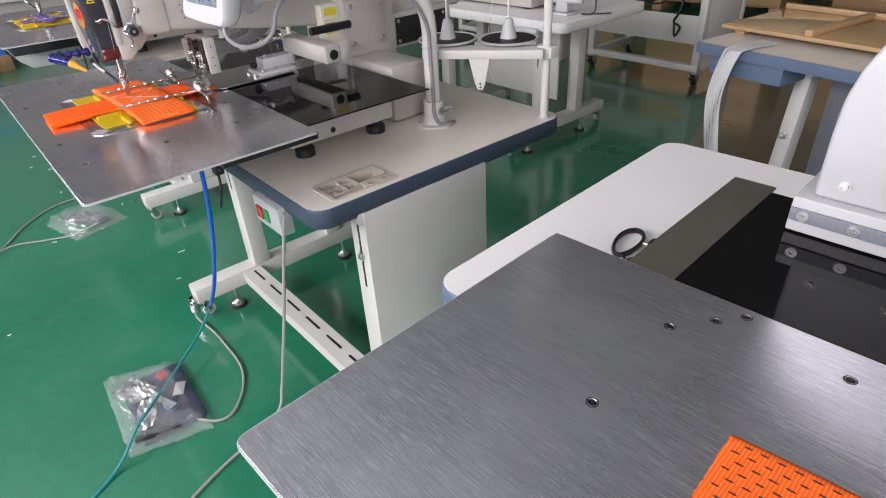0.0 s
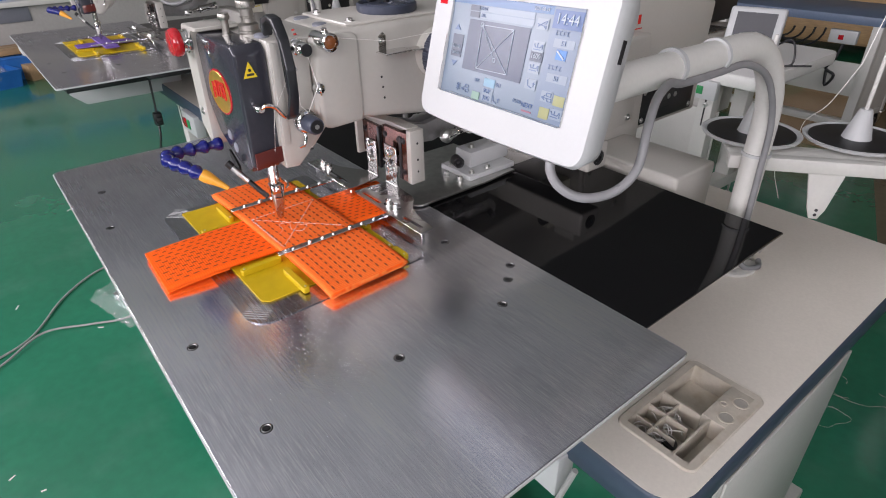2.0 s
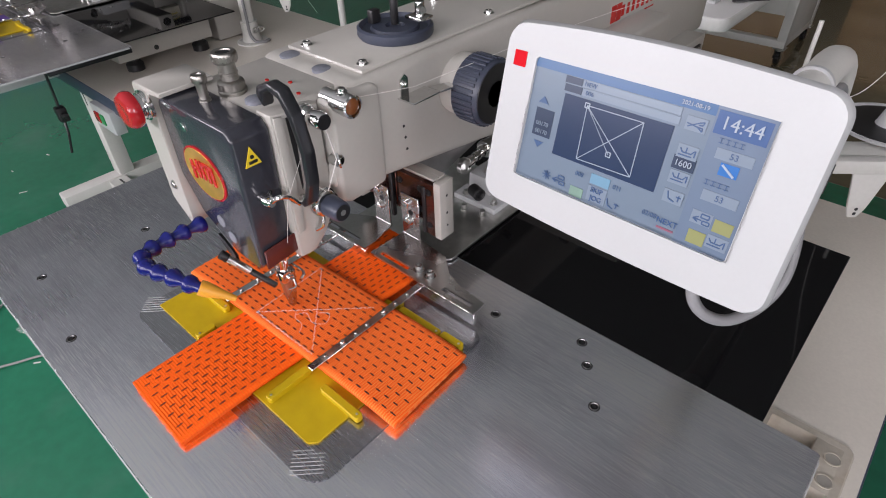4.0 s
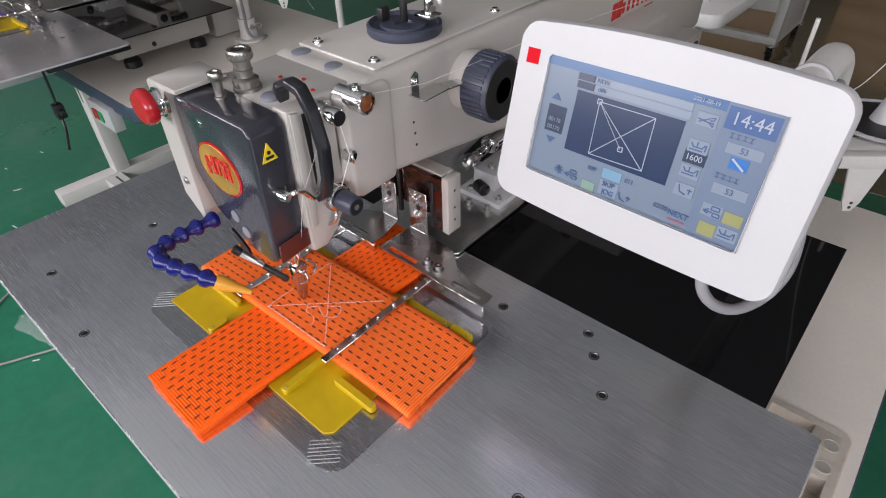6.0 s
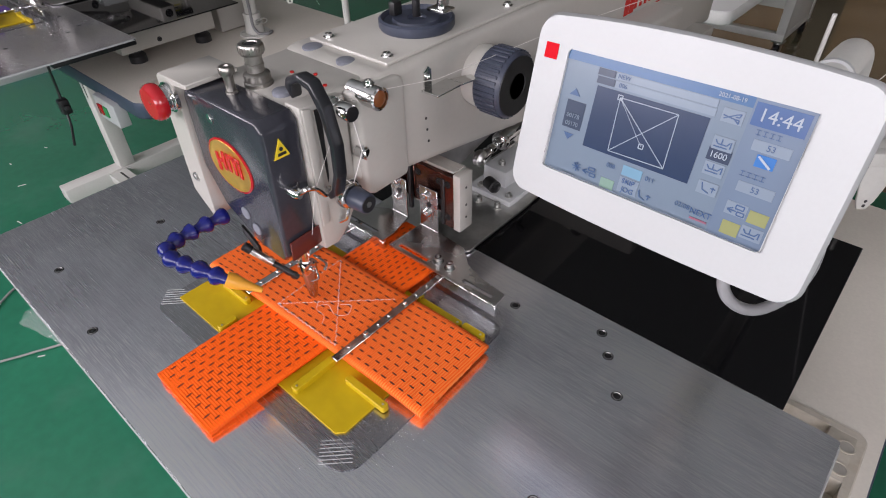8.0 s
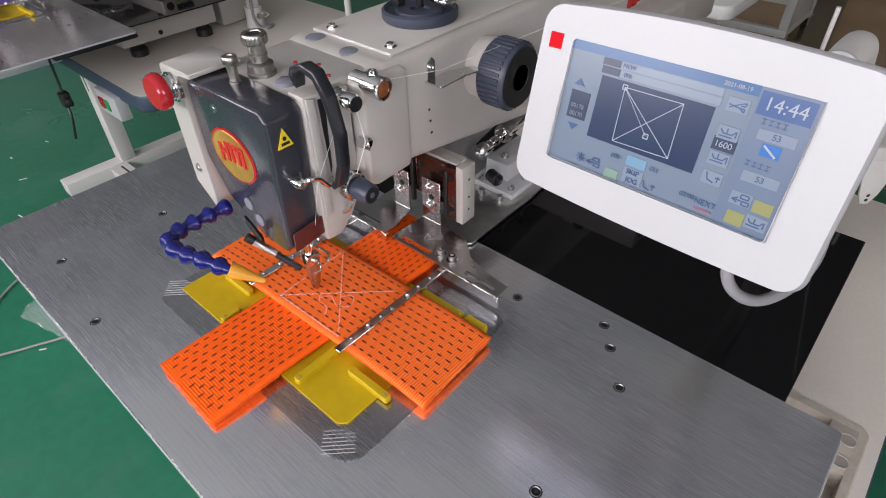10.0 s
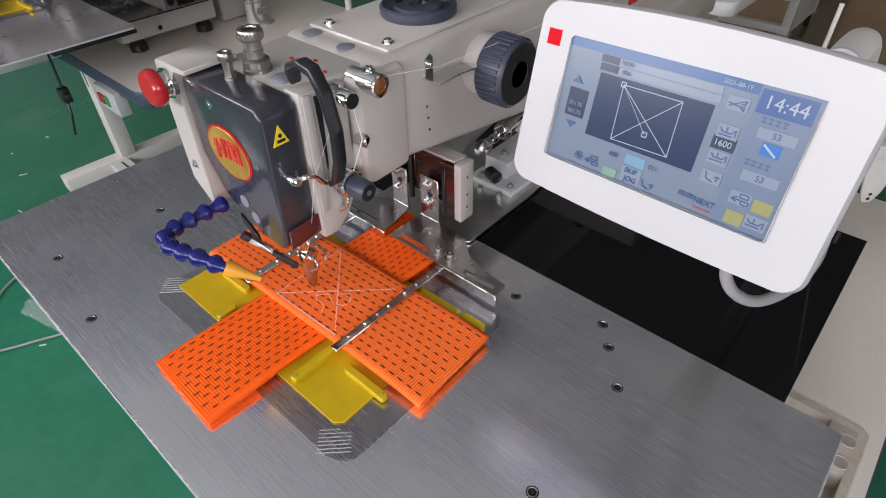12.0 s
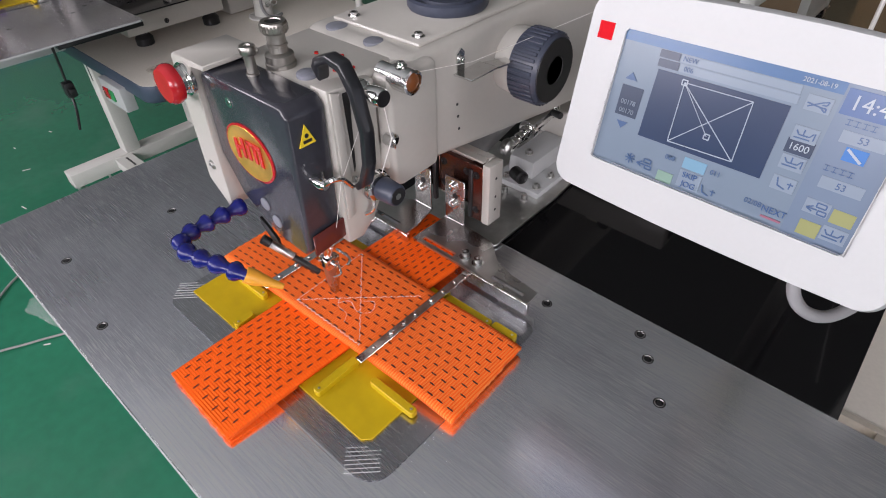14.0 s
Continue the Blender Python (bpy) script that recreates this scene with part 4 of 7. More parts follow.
    cyl(bm, a - d * 0.14, a, 0.0056, seg=14, bev=0.0006)
    part("tip", bm, M_BLACK, fin)
    return s


def air_hose(at):
    """The blue segmented hose with its yellow nozzle, that blows on the needle."""
    h = thing("coolant_hose", at, "bent blue segmented air hose with an orange-yellow nozzle", "hose", "segmented air hoses")
    pts = spline([(-0.655, 0.207, 0.962), (-0.655, 0.182, 0.963), (-0.654, 0.155, 0.964), (-0.651, 0.132, 0.965), (-0.640, 0.119, 0.966), (-0.616, 0.120, 0.966), (-0.586, 0.129, 0.966), (-0.550, 0.141, 0.963)], 8)
    length = [0]
    for a, b in zip(pts, pts[1:]):
        length.append(length[-1] + (b - a).length)
    n = 9
    for k in range(n):
        f0 = length[-1] * k / n
        i = min(range(len(length)), key=lambda j: abs(length[j] - f0))
        j = min(range(len(length)), key=lambda q: abs(length[q] - length[-1] * (k + 1) / n))
        a, b = pts[i], pts[max(j, i + 1)]
        L = (b - a).length
        bm = lathe(B(), a, b - a, [(0, 0.0058), (L * 0.06, 0.0088), (L * 0.20, 0.0104), (L * 0.42, 0.0098), (L * 0.62, 0.0070), (L * 0.80, 0.0058), (L * 1.15, 0.0054)], 18)
        part("segment", bm, M_BLUEHOSE, h)
    a, b = Vector((-0.552, 0.1405, 0.9635)), Vector((-0.530, 0.165, 0.943))
    L = (b - a).length
    bm = lathe(B(), a, b - a, [(0, 0.0084), (0.006, 0.0088), (0.011, 0.0080), (L * 0.6, 0.0052), (L, 0.0030)], 20)
    part("nozzle", bm, M_NOZZLE, h, "orange-yellow plastic nozzle")
    return h


MACHINE = "white industrial pattern sewing machine with a wide steel work plate"
machine = sewing_machine((-0.53, 0.70, ZT), MACHINE)
hose = air_hose((-0.655, 0.207, 0.962))


# ---- feed carriage, template, webbing ----
def slotted_plate(bm, x0, x1, y0, slots, back, z0, z1):
    """A level plate with long slots through it near its front edge; back: the outline behind the slots."""
    ya, yb = y0 + 0.006, y0 + 0.0125
    box(bm, x0, x1, y0, ya, z0, z1, 0)
    edge = x0
    for a, b in slots:
        box(bm, edge, a, ya, yb, z0, z1, 0)
        edge = b
    box(bm, edge, x1, ya, yb, z0, z1, 0)
    prism(bm, [(x0, yb), (x1, yb)] + back, "z", z0, z1)
    return bm


def feed_carriage(at):
    c = thing("feed_carriage", at, "clamp carriage with two steel holding arms and air cylinders", "carriage", "feed carriages")
    bm = prism(B(), [(-0.612, 0.930), (-0.612, 0.958), (-0.600, 0.966), (-0.520, 0.974), (-0.472, 0.974), (-0.472, 0.890), (-0.560, 0.890), (-0.590, 0.905)], "y", 0.4585, 0.470, 0.001, 1)
    hold = part("back_plate", bm, M_WHITE, c, "white slotted holder")
    part("top_flange", prism(B(), [(-0.612, 0.958), (-0.600, 0.9665), (-0.520, 0.9745), (-0.473, 0.9745), (-0.473, 0.9715), (-0.520, 0.9715), (-0.600, 0.9635), (-0.612, 0.955)], "y", 0.447, 0.4583, 0.0006, 1), M_WHITE, hold)
    end = part("end_bar", box(B(), -0.4715, -0.4600, 0.444, 0.470, 0.885, 0.973, 0.0012), M_WHITE, c)
    for z in (0.905, 0.925, 0.952):
        part("bar_hole", cyl(B(), (-0.4602, 0.457, z), (-0.4597, 0.457, z), 0.0018, seg=10), M_BLACK, end)
    part("end_bar", box(B(), -0.6200, -0.6120, 0.440, 0.470, 0.895, 0.955, 0.0012), M_WHITE, c)
    dark = mat("polished_dark_steel", (0.13, 0.060, 0.048), 0.16, 0.85, grain=0.12, grain_scale=60)
    for x0, x1, z0, z1, y in ((-0.6115, -0.549, 0.900, 0.955, 0.4515), (-0.548, -0.494, 0.900, 0.962, 0.4505), (-0.493, -0.4725, 0.884, 0.966, 0.4460)):
        sl = part("slide_plate", box(B(), x0, x1, y, 0.4580, z0, z1, 0.0008, 1), dark, c, "polished dark steel slide")
        for x in ((x0 + 0.008, x1 - 0.008) if x1 - x0 > 0.03 else ((x0 + x1) / 2,)):
            for z in (z0 + 0.016, z1 - 0.014):
                part("slide_screw", screw(B(), (x, y, z), (0, -1, 0), 0.0034, 0.002), M_DARKSTEEL, sl)
    for x in (-0.553, -0.491):
        part("slide_rail", box(B(), x - 0.003, x + 0.003, 0.4440, 0.4500, 0.885, 0.958, 0.0008, 1), M_DARKSTEEL, c, "black slide rail")
    for px0, px1, x0, x1, slots, back, sx in (
            (-0.530, -0.497, -0.532, -0.350, ((-0.521, -0.468), (-0.408, -0.360)), [(-0.351, 0.400), (-0.392, 0.405), (-0.420, 0.414), (-0.447, 0.437), (-0.497, 0.4425), (-0.530, 0.4425)], -0.456),
            (-0.586, -0.556, -0.695, -0.545, ((-0.630, -0.566),), [(-0.545, 0.400), (-0.556, 0.4425), (-0.586, 0.4425), (-0.640, 0.412), (-0.695, 0.400)], -0.664)):
        bm = box(B(), px0, px1, 0.4400, 0.4430, 0.8685, 0.937 if sx > -0.6 else 0.932, 0.0006, 1)
        slotted_plate(bm, x0, x1, 0.378, slots, back, 0.8660, 0.8690)
        pipe(bm, [(px0, 0.4412, 0.8690), (px1, 0.4412, 0.8690)], 0.0022, 10)
        arm = part("holding_arm", bm, M_STEEL2, c, "bent bright steel holding arm")
        for z in (0.925, 0.897):
            part("arm_screw", screw(B(), ((px0 + px1) / 2 - 0.002, 0.4400, z), (0, -1, 0), 0.0054, 0.005), M_CHROME, arm)
        part("arm_hole", lathe(B(), ((px0 + px1) / 2 + 0.002, 0.4398, 0.911), (0, -1, 0), [(0, 0.0042), (0.0006, 0.0042)], 14), M_BLACK, arm, "dark oval hole")
        for dx in (0, 0.020):
            part("clamp_screw", screw(B(), (sx + dx, 0.3945, 0.8690), (0, 0, 1), 0.0052, 0.008), M_CHROME, arm)
        part("arm_foot", box(B(), sx - 0.004, x1 + 0.0, 0.3785, 0.3845, 0.8470, 0.8658, 0.0008, 1), M_CHROME, arm)
    # feed sheet and base block
    part("feed_sheet", prism(B(), [(-0.640, 0.446), (-0.470, 0.446), (-0.456, 0.460), (-0.456, 0.600), (-0.462, 0.680), (-0.640, 0.680)], "z", 0.8420, 0.8455, 0.0004, 1), M_ZINC, c, "flat steel feed sheet")
    bm = box(B(), -0.556, -0.474, 0.580, 0.690, 0.8456, 0.855, 0.0012)
    box(bm, -0.546, -0.502, 0.606, 0.700, 0.8551, 0.884, 0.002)
    blk = part("base_block", bm, M_CASE, c, "white base block with cap screws")
    for x, y, z in ((-0.538, 0.590, 0.855), (-0.486, 0.594, 0.855), (-0.486, 0.632, 0.855), (-0.524, 0.626, 0.884)):
        part("cap_screw", screw(B(), (x, y, z), (0, 0, 1), 0.0046, 0.006), M_ZINC, blk)
    for x, y in ((-0.523, 0.566), (-0.490, 0.570)):
        part("sheet_screw", screw(B(), (x, y, 0.8455), (0, 0, 1), 0.0048, 0.008), M_ZINC, c)
    # two cast links and the air cylinders that swing the arms
    for x in (-0.592, -0.560):
        bm = prism(B(), [(0.468, 0.935), (0.484, 0.912), (0.560, 0.905), (0.640, 0.925), (0.705, 0.985), (0.690, 1.010), (0.655, 1.005), (0.600, 0.950), (0.540, 0.940), (0.480, 0.958)], "x", x - 0.007, x + 0.007, 0.002)
        part("link", bm, M_CAST, c, "grey cast link arm")
    for a, b in (((-0.612, 0.569, 0.925), (-0.553, 0.679, 0.968)), ((-0.524, 0.569, 0.920), (-0.528, 0.679, 0.934))):
        a, b = Vector(a), Vector(b)
        d = (b - a)
        bm = B()
        cyl(bm, a, a + d * 0.16, 0.0085, seg=16, bev=0.001)
        cyl(bm, a + d * 0.16, a + d * 0.42, 0.0042, seg=12)
        cyl(bm, a + d * 0.22, a + d * 0.30, 0.0078, seg=6, bev=0.0006)
        cyl(bm, a + d * 0.36, a + d * 0.44, 0.0090, seg=6, bev=0.0006)
        cyl(bm, a + d * 0.44, a + d * 0.52, 0.0145, seg=24, bev=0.0012)
        cyl(bm, a + d * 0.52, a + d * 1.0, 0.0118, seg=24, bev=0.0012)
        cyl(bm, a + d * 1.0, a + d * 1.06, 0.0140, seg=24, bev=0.0012)
        cy = part("air_cylinder", bm, M_CHROME, c, "bright air cylinder with a ball joint")
        part("ball_joint", lathe(B(), a - Vector((0.010, 0, 0)), (1, 0, 0), [(0, 0.005), (0.002, 0.010), (0.005, 0.0125), (0.013, 0.0125), (0.016, 0.010), (0.018, 0.005), (0.016, 0.003)], 20), M_ZINC, cy)
        part("fitting", cyl(B(), a + d * 0.92 + Vector((0.010, 0, 0.004)), a + d * 0.92 + Vector((0.028, -0.006, 0.006)), 0.0052, seg=12, bev=0.0006), M_BLACK, cy, "black air fitting")
    part("damper", lathe(B(), (-0.520, 0.585, 0.872), (0.9, -0.4, 0.1), [(0, 0.010), (0.022, 0.010), (0.024, 0.008), (0.022, 0.005), (0.018, 0.003)], 24), M_BLACK, c, "round black rubber damper")
    # cross bar and guide rod of the drive
    bm = box(B(), -0.560, -0.316, 0.702, 0.752, 0.878, 0.925, 0.005, 3)
    cb = part("drive_bar", bm, M_WHITE, c, "white drive bar")
    part("bar_bolt", screw(B(), (-0.316, 0.728, 0.900), (1, 0, 0), 0.009, 0.002), M_DARKSTEEL, cb)
    part("guide_rod", cyl(B(), (-0.43, 0.730, 0.945), (-0.43, 0.86, 0.945), 0.011, seg=20), M_DARKSTEEL, c, "black guide rod")
    return c


def hatch(parent, cx, cy, w, d, z, n):
    """A corner of short parallel engraved lines."""
    m = Matrix.Translation((cx, cy, z)) @ Matrix.Rotation(0.78, 4, "Z")
    for i in range(n):
        y = -d / 2 + d * i / (n - 1)
        q = w * (0.5 if i < n - 1 else 0.15)
        part("engraved_line", box(B(), -w / 2, q, y - 0.0004, y + 0.0004, 0, 0.0003, 0, turn=m), M_CASE, parent, "pale engraved hatch line")


def template(at, tint):
    t = thing("sewing_template", at, "thin steel sewing template with yellow resin sheets and guide strips", "template", "sewing templates")
    shape = rounded(-0.724, -0.350, 0.106, 0.366, (0.020, 0.026, 0.012, 0.012), 6)
    pl = part("template_plate", prism(B(), shape, "z", ZP + 0.0005, ZP + 0.0014, 0, 1), M_PLATE, t, "thin ground steel plate")
    for cx, cy, w in ((-0.380, 0.122, 0.034), (-0.714, 0.134, 0.036)):
        hatch(pl, cx, cy, w, 0.026, ZP + 0.0014, 7)
    z = ZP + 0.0016
    bm = prism(B(), [(-0.708, 0.134), (-0.396, 0.134), (-0.388, 0.142), (-0.388, 0.336), (-0.708, 0.336)], "z", z, z + 0.0022, 0.0004, 1)
    part("resin_sheet", bm, tint, t, "matt yellow resin sheet")
    z2 = z + 0.0022
    for x0, x1, y0, y1 in ((-0.474, -0.464, 0.138, 0.196), (-0.436, -0.374, 0.183, 0.1925), (-0.682, -0.626, 0.182, 0.1915), (-0.618, -0.609, 0.135, 0.160), (-0.456, -0.390, 0.325, 0.335), (-0.388, -0.356, 0.327, 0.337),
                           (-0.470, -0.460, 0.330, 0.342), (-0.690, -0.640, 0.322, 0.333)):
        bm = prism(B(), rounded(x0, x1, y0, y1, 0.003, 3), "z", z2 - 0.001, z2 + 0.0075, 0.0008, 1)
        st = part("guide_strip", bm, tint, t, "raised yellow guide strip")
        e = (x0 + 0.005, y0 + 0.005) if x1 - x0 < y1 - y0 else (x1 - 0.005, y0 + 0.005)
        part("rivet", lathe(B(), (*e, z2 + 0.0070), (0, 0, 1), [(0, 0.0016), (0.001, 0.0014), (0.0012, 0.0006)], 8), M_ZINC, st)
    for x, y1 in ((-0.4575, 0.386), (-0.628, 0.386)):
        bm = box(B(), x - 0.0052, x + 0.0052, 0.189, y1, 0.8602, 0.8628, 0.0006, 1)
        st = part("clamp_strip", bm, M_CHROME, t, "bright steel clamp strip with small screws")
        for k, y in enumerate((0.212, 0.238, 0.258, 0.276, 0.304, 0.324, 0.345)):
            part("strip_screw", screw(B(), (x, y, 0.8628), (0, 0, 1), 0.0030 if k % 3 == 1 else 0.0022, 0.0032 if k % 3 == 1 else 0.0018), M_CHROME, st)
    return t


def webbing(name, length, width, m, z, material, at, label, droop, under, rows=11):
    """A woven strap along x of its own, laid by m: fine cross ribs, rows of dark dashes, sagging ends, a second layer under the ends."""
    rng = random.Random(int(length * 1000))

    def lift(a, c):
        lo, hi = max(0.0, 1 - a / 0.24), max(0.0, 1 - (1 - a) / 0.24)
        return -droop[0] * lo * lo - droop[1] * hi * hi + 0.0005 * math.sin(11 * a + 3 * c) + 0.0004 * math.sin(5 * c + 1)

    def layer(a0, a1, top, thick, na, nc, inset):
        bm = B()
        grid = []
        fray = [rng.uniform(-0.0008, 0.0008) for _ in range(nc + 1)]
        for i in range(na + 1):
            row = []
            for j in range(nc + 1):
                a, c = a0 + (a1 - a0) * i / na, j / nc
                x = length * a + (fray[j] if i in (0, na) else 0)
                y = inset + (width - 2 * inset) * c
                rib = 0.00011 * math.sin(2 * math.pi * length * a / 0.0031)
                edge = -0.0012 * max(0, 1 - min(c, 1 - c) / 0.03)
                row.append(bm.verts.new(m @ Vector((x, y, z + top + lift(a, c) + rib + edge))))
            grid.append(row)
        for i in range(na):
            for j in range(nc):
                bm.faces.new((grid[i][j], grid[i + 1][j], grid[i + 1][j + 1], grid[i][j + 1]))
        rim = [grid[i][0] for i in range(na + 1)] + [grid[na][j] for j in range(1, nc + 1)] + [grid[i][nc] for i in range(na - 1, -1, -1)] + [grid[0][j] for j in range(nc - 1, 0, -1)]
        low = [bm.verts.new((v.co.x, v.co.y, v.co.z - thick)) for v in rim]
        for k in range(len(rim)):
            bm.faces.new((rim[k], rim[(k + 1) % len(rim)], low[(k + 1) % len(rim)], low[k]))
        bm.faces.new(low[::-1])
        return bm
    w = thing(name, at, label, "webbing", "orange webbing straps")
    part("strap", layer(0, 1, 0.0, 0.0046, int(length / 0.0031 * 5), 26, 0.0), material, w, "", 180)
    for a0, a1 in under:
        part("under_layer", layer(a0, a1, -0.0050, 0.0034, 40, 10, 0.0012), material, w, "folded lower layer of the strap", 180)
    bm = B()
    pitch = 0.0128
    n = int(length / pitch)
    for r in range(rows):
        c = 0.03 + 0.94 * (r + 0.5) / rows
        for k in range(n):
            a = (k + 0.5 + 0.50 * (r % 2) - 0.25) / n + rng.uniform(-0.0008, 0.0008)
            if not 0.012 < a < 0.988:
                continue
            l, h = rng.uniform(0.0035, 0.0044), 0.00088
            q = []
            for s1, s2 in ((-1, 0), (-0.6, -1), (0.6, -1), (1, 0), (0.6, 1), (-0.6, 1)):
                a2 = a + s1 * l / length
                q.append(bm.verts.new(m @ Vector((length * a2, width * c + s2 * h, z + lift(a2, c) + 0.00042))))
            bm.faces.new(q)
    d = part("dash_pattern", bm, M_DASH, w, "rows of short dark woven dashes")
    d["kind"] = "stuff"
    return w


carriage = feed_carriage((-0.53, 0.43, ZP))
carriage.location += Vector((-0.018, -0.010, 0))
tmpl = template((-0.53, 0.10, ZP), M_YELLOW)
lay_low = Matrix.Translation((-0.492, 0.047, 0)) @ Matrix.Rotation(radians(88.0), 4, "Z")
web_low = webbing("webbing_strap", 0.385, 0.114, lay_low, 0.8540, M_ORANGE, (-0.523, 0.038, 0.846), "bright orange woven strap lying across the template under another", (0.0040, 0.0), ((0.004, 0.22),))
lay_top = Matrix.Translation((-0.724, 0.191, 0)) @ Matrix.Rotation(radians(1.8), 4, "Z")
web_top = webbing("webbing_strap", 0.386, 0.121, lay_top, 0.8590, M_ORANGE2, (-0.525, 0.257, 0.8555), "bright orange woven strap laid on top, with white cross stitching", (0.0046, 0.0058), ((0.004, 0.28), (0.71, 0.996)))
# white cross stitch and a few loose thread ends on the upper strap
bm = B()
L, F, R, K = (-0.582, 0.203), (-0.474, 0.205), (-0.474, 0.304), (-0.586, 0.310)
for a, b in ((L, R), (F, K), (L, K), (L, F)):
    n = 30
    for k in range(n):
        f, g, j = (k + 0.15) / n, (k + 0.80) / n, 0.0010 * (1 if k % 2 else -1)
        pipe(bm, [(a[0] + (b[0] - a[0]) * f, a[1] + (b[1] - a[1]) * f + j, 0.8598), (a[0] + (b[0] - a[0]) * g, a[1] + (b[1] - a[1]) * g - j, 0.8598)], 0.00034, 4)
part("stitching", bm, M_THREAD, web_top, "white zigzag stitching")
bm = B()
pipe(bm, spline([(-0.540, 0.232, 0.8606), (-0.528, 0.240, 0.8641), (-0.512, 0.236, 0.8616), (-0.500, 0.246, 0.8606), (-0.506, 0.258, 0.8636), (-0.520, 0.252, 0.8606)], 6), 0.0002, 4)
pipe(bm, spline([(-0.545, 0.238, 0.8616), (-0.536, 0.228, 0.8606), (-0.520, 0.226, 0.8611), (-0.512, 0.216, 0.8606)], 6), 0.0002, 4)
part("thread_end", bm, M_THREAD, web_top, "loose white thread ends")


# ---- control panel on its bent tube ----
def control_panel(at):
    c = thing("control_panel", at, "white touch-screen control panel on a bent white tube", "control panel", "machine control panels")
    bm = B()
    path = [(-0.165, 0.915, ZT + 0.006), (-0.165, 0.915, 0.90)]
    for k in range(9):
        a = radians(90 * k / 8)
        path.append((-0.165, 0.915 - 0.145 * (1 - math.cos(a)), 0.952 + 0.145 * math.sin(a)))
    path += [(-0.165, 0.66, 1.097), (-0.165, 0.56, 1.099), (-0.165, 0.44, 1.100)]
    pipe(bm, path, 0.0200, 20)
    part("tube", bm, M_FRAME, c, "bent white steel tube")
    bm = lathe(B(), (-0.165, 0.915, ZT), (0, 0, 1), [(0, 0.052), (0.005, 0.052), (0.006, 0.050), (0.006, 0.032), (0.030, 0.0285), (0.070, 0.0285)], 32)
    fl = part("flange", bm, M_FRAME, c, "round white flange with screws")
    for k in range(4):
        a = radians(45 + 90 * k)
        part("flange_screw", screw(B(), (-0.165 + 0.042 * math.cos(a), 0.915 + 0.042 * math.sin(a), ZT + 0.006), (0, 0, 1), 0.0035, 0.001), M_ZINC, fl)
    part("set_screw", screw(B(), (-0.137, 0.915, ZT + 0.045), (1, 0, -0.1), 0.006, 0.012), M_ZINC, fl)
    bm = B()
    for sx in (-1, 1):
        pipe(bm, [(-0.118 + 0.006 * math.cos(q) * 0.4, 0.915 + sx * (0.012 + 0.011 * math.cos(q)), ZT + 0.050 + 0.008 * math.sin(q)) for q in [2 * math.pi * k / 16 for k in range(17)]], 0.0022, 8)
    cyl(bm, (-0.138, 0.915, ZT + 0.046), (-0.112, 0.915, ZT + 0.049), 0.0045, seg=12)
    part("wing_screw", bm, M_ZINC, fl, "zinc wing screw")
    for y, z in ((0.60, 1.099), (0.70, 1.097)):
        part("cable_tie", lathe(B(), (-0.165, y - 0.003, z), (0, 1, 0), [(0, 0.0232), (0.006, 0.0232)], 24), M_CASE, c, "white cable tie")
    part("cable_tie", lathe(B(), (-0.165, 0.915, 0.905), (0, 0, 1), [(0, 0.0232), (0.005, 0.0232)], 24), M_CASE, c, "white cable tie")
    bm = B()
    pipe(bm, spline([(-0.146, 0.375, 1.062), (-0.140, 0.366, 1.040), (-0.128, 0.372, 1.022), (-0.112, 0.390, 1.012), (-0.098, 0.420, 1.015), (-0.092, 0.445, 1.035), (-0.100, 0.465, 1.072), (-0.116, 0.500, 1.092), (-0.136, 0.555, 1.094), (-0.146, 0.600, 1.084),
                     (-0.147, 0.68, 1.082), (-0.147, 0.76, 1.080), (-0.147, 0.84, 1.045), (-0.147, 0.893, 0.97), (-0.145, 0.897, 0.88), (-0.143, 0.898, 0.78), (-0.140, 0.896, 0.730), (-0.128, 0.905, 0.704), (-0.115, 0.93, 0.700), (-0.125, 0.955, 0.699)], 7), 0.0050, 10)
    part("cable", bm, mat("mid_grey_cable", (0.22, 0.22, 0.225), 0.45, grain=0.06, grain_scale=60), c, "grey cable tied along the tube")
    # housing, drawn in its own plane
    n = Vector((0.0724, 0.966, -0.2483)).normalized()
    ex = Vector((0.194, -0.013, 0.006)).normalized()
    ez = n.cross(ex)
    if ez.z < 0:
        ez = -ez
    ey = ez.cross(ex)
    m = Matrix(((ex.x, ey.x, ez.x, -0.323), (ex.y, ey.y, ez.y, 0.394), (ex.z, ey.z, ez.z, 1.186), (0, 0, 0, 1)))

    def place(bm):
        bmesh.ops.transform(bm, matrix=m, verts=bm.verts)
        return bm

    def bulged(x0, x1, z0, z1, r, bulge):
        o = rounded(x0, x1, z0, z1, r, 6)
        out = []
        for i, (x, z) in enumerate(o):
            (qx, qz) = o[(i + 1) % len(o)]
            k = 8 if abs(qx - x) > 0.05 else 1
            for j in range(k):
                f = j / k
                px, pz = x + (qx - x) * f, z + (qz - z) * f
                e = 1 - ((px - (x0 + x1) / 2) / ((x1 - x0) / 2)) ** 2
                out.append((px, pz + (bulge * e if pz > (z0 + z1) / 2 else -bulge * 0.5 * e)))
        return out
    hs = bulged(-0.034, 0.2345, -0.1375, 0.0245, 0.017, 0.0065)
    sc = (0.0005, 0.1975, -0.1055, -0.0005)
    bm = B()
    # front frame with a window for the screen
    outer = [bm.verts.new((x, -0.000, z)) for x, z in bulged(-0.0315, 0.2320, -0.1350, 0.0220, 0.016, 0.0065)]
    mid = [bm.verts.new((x, 0.006, z)) for x, z in hs]
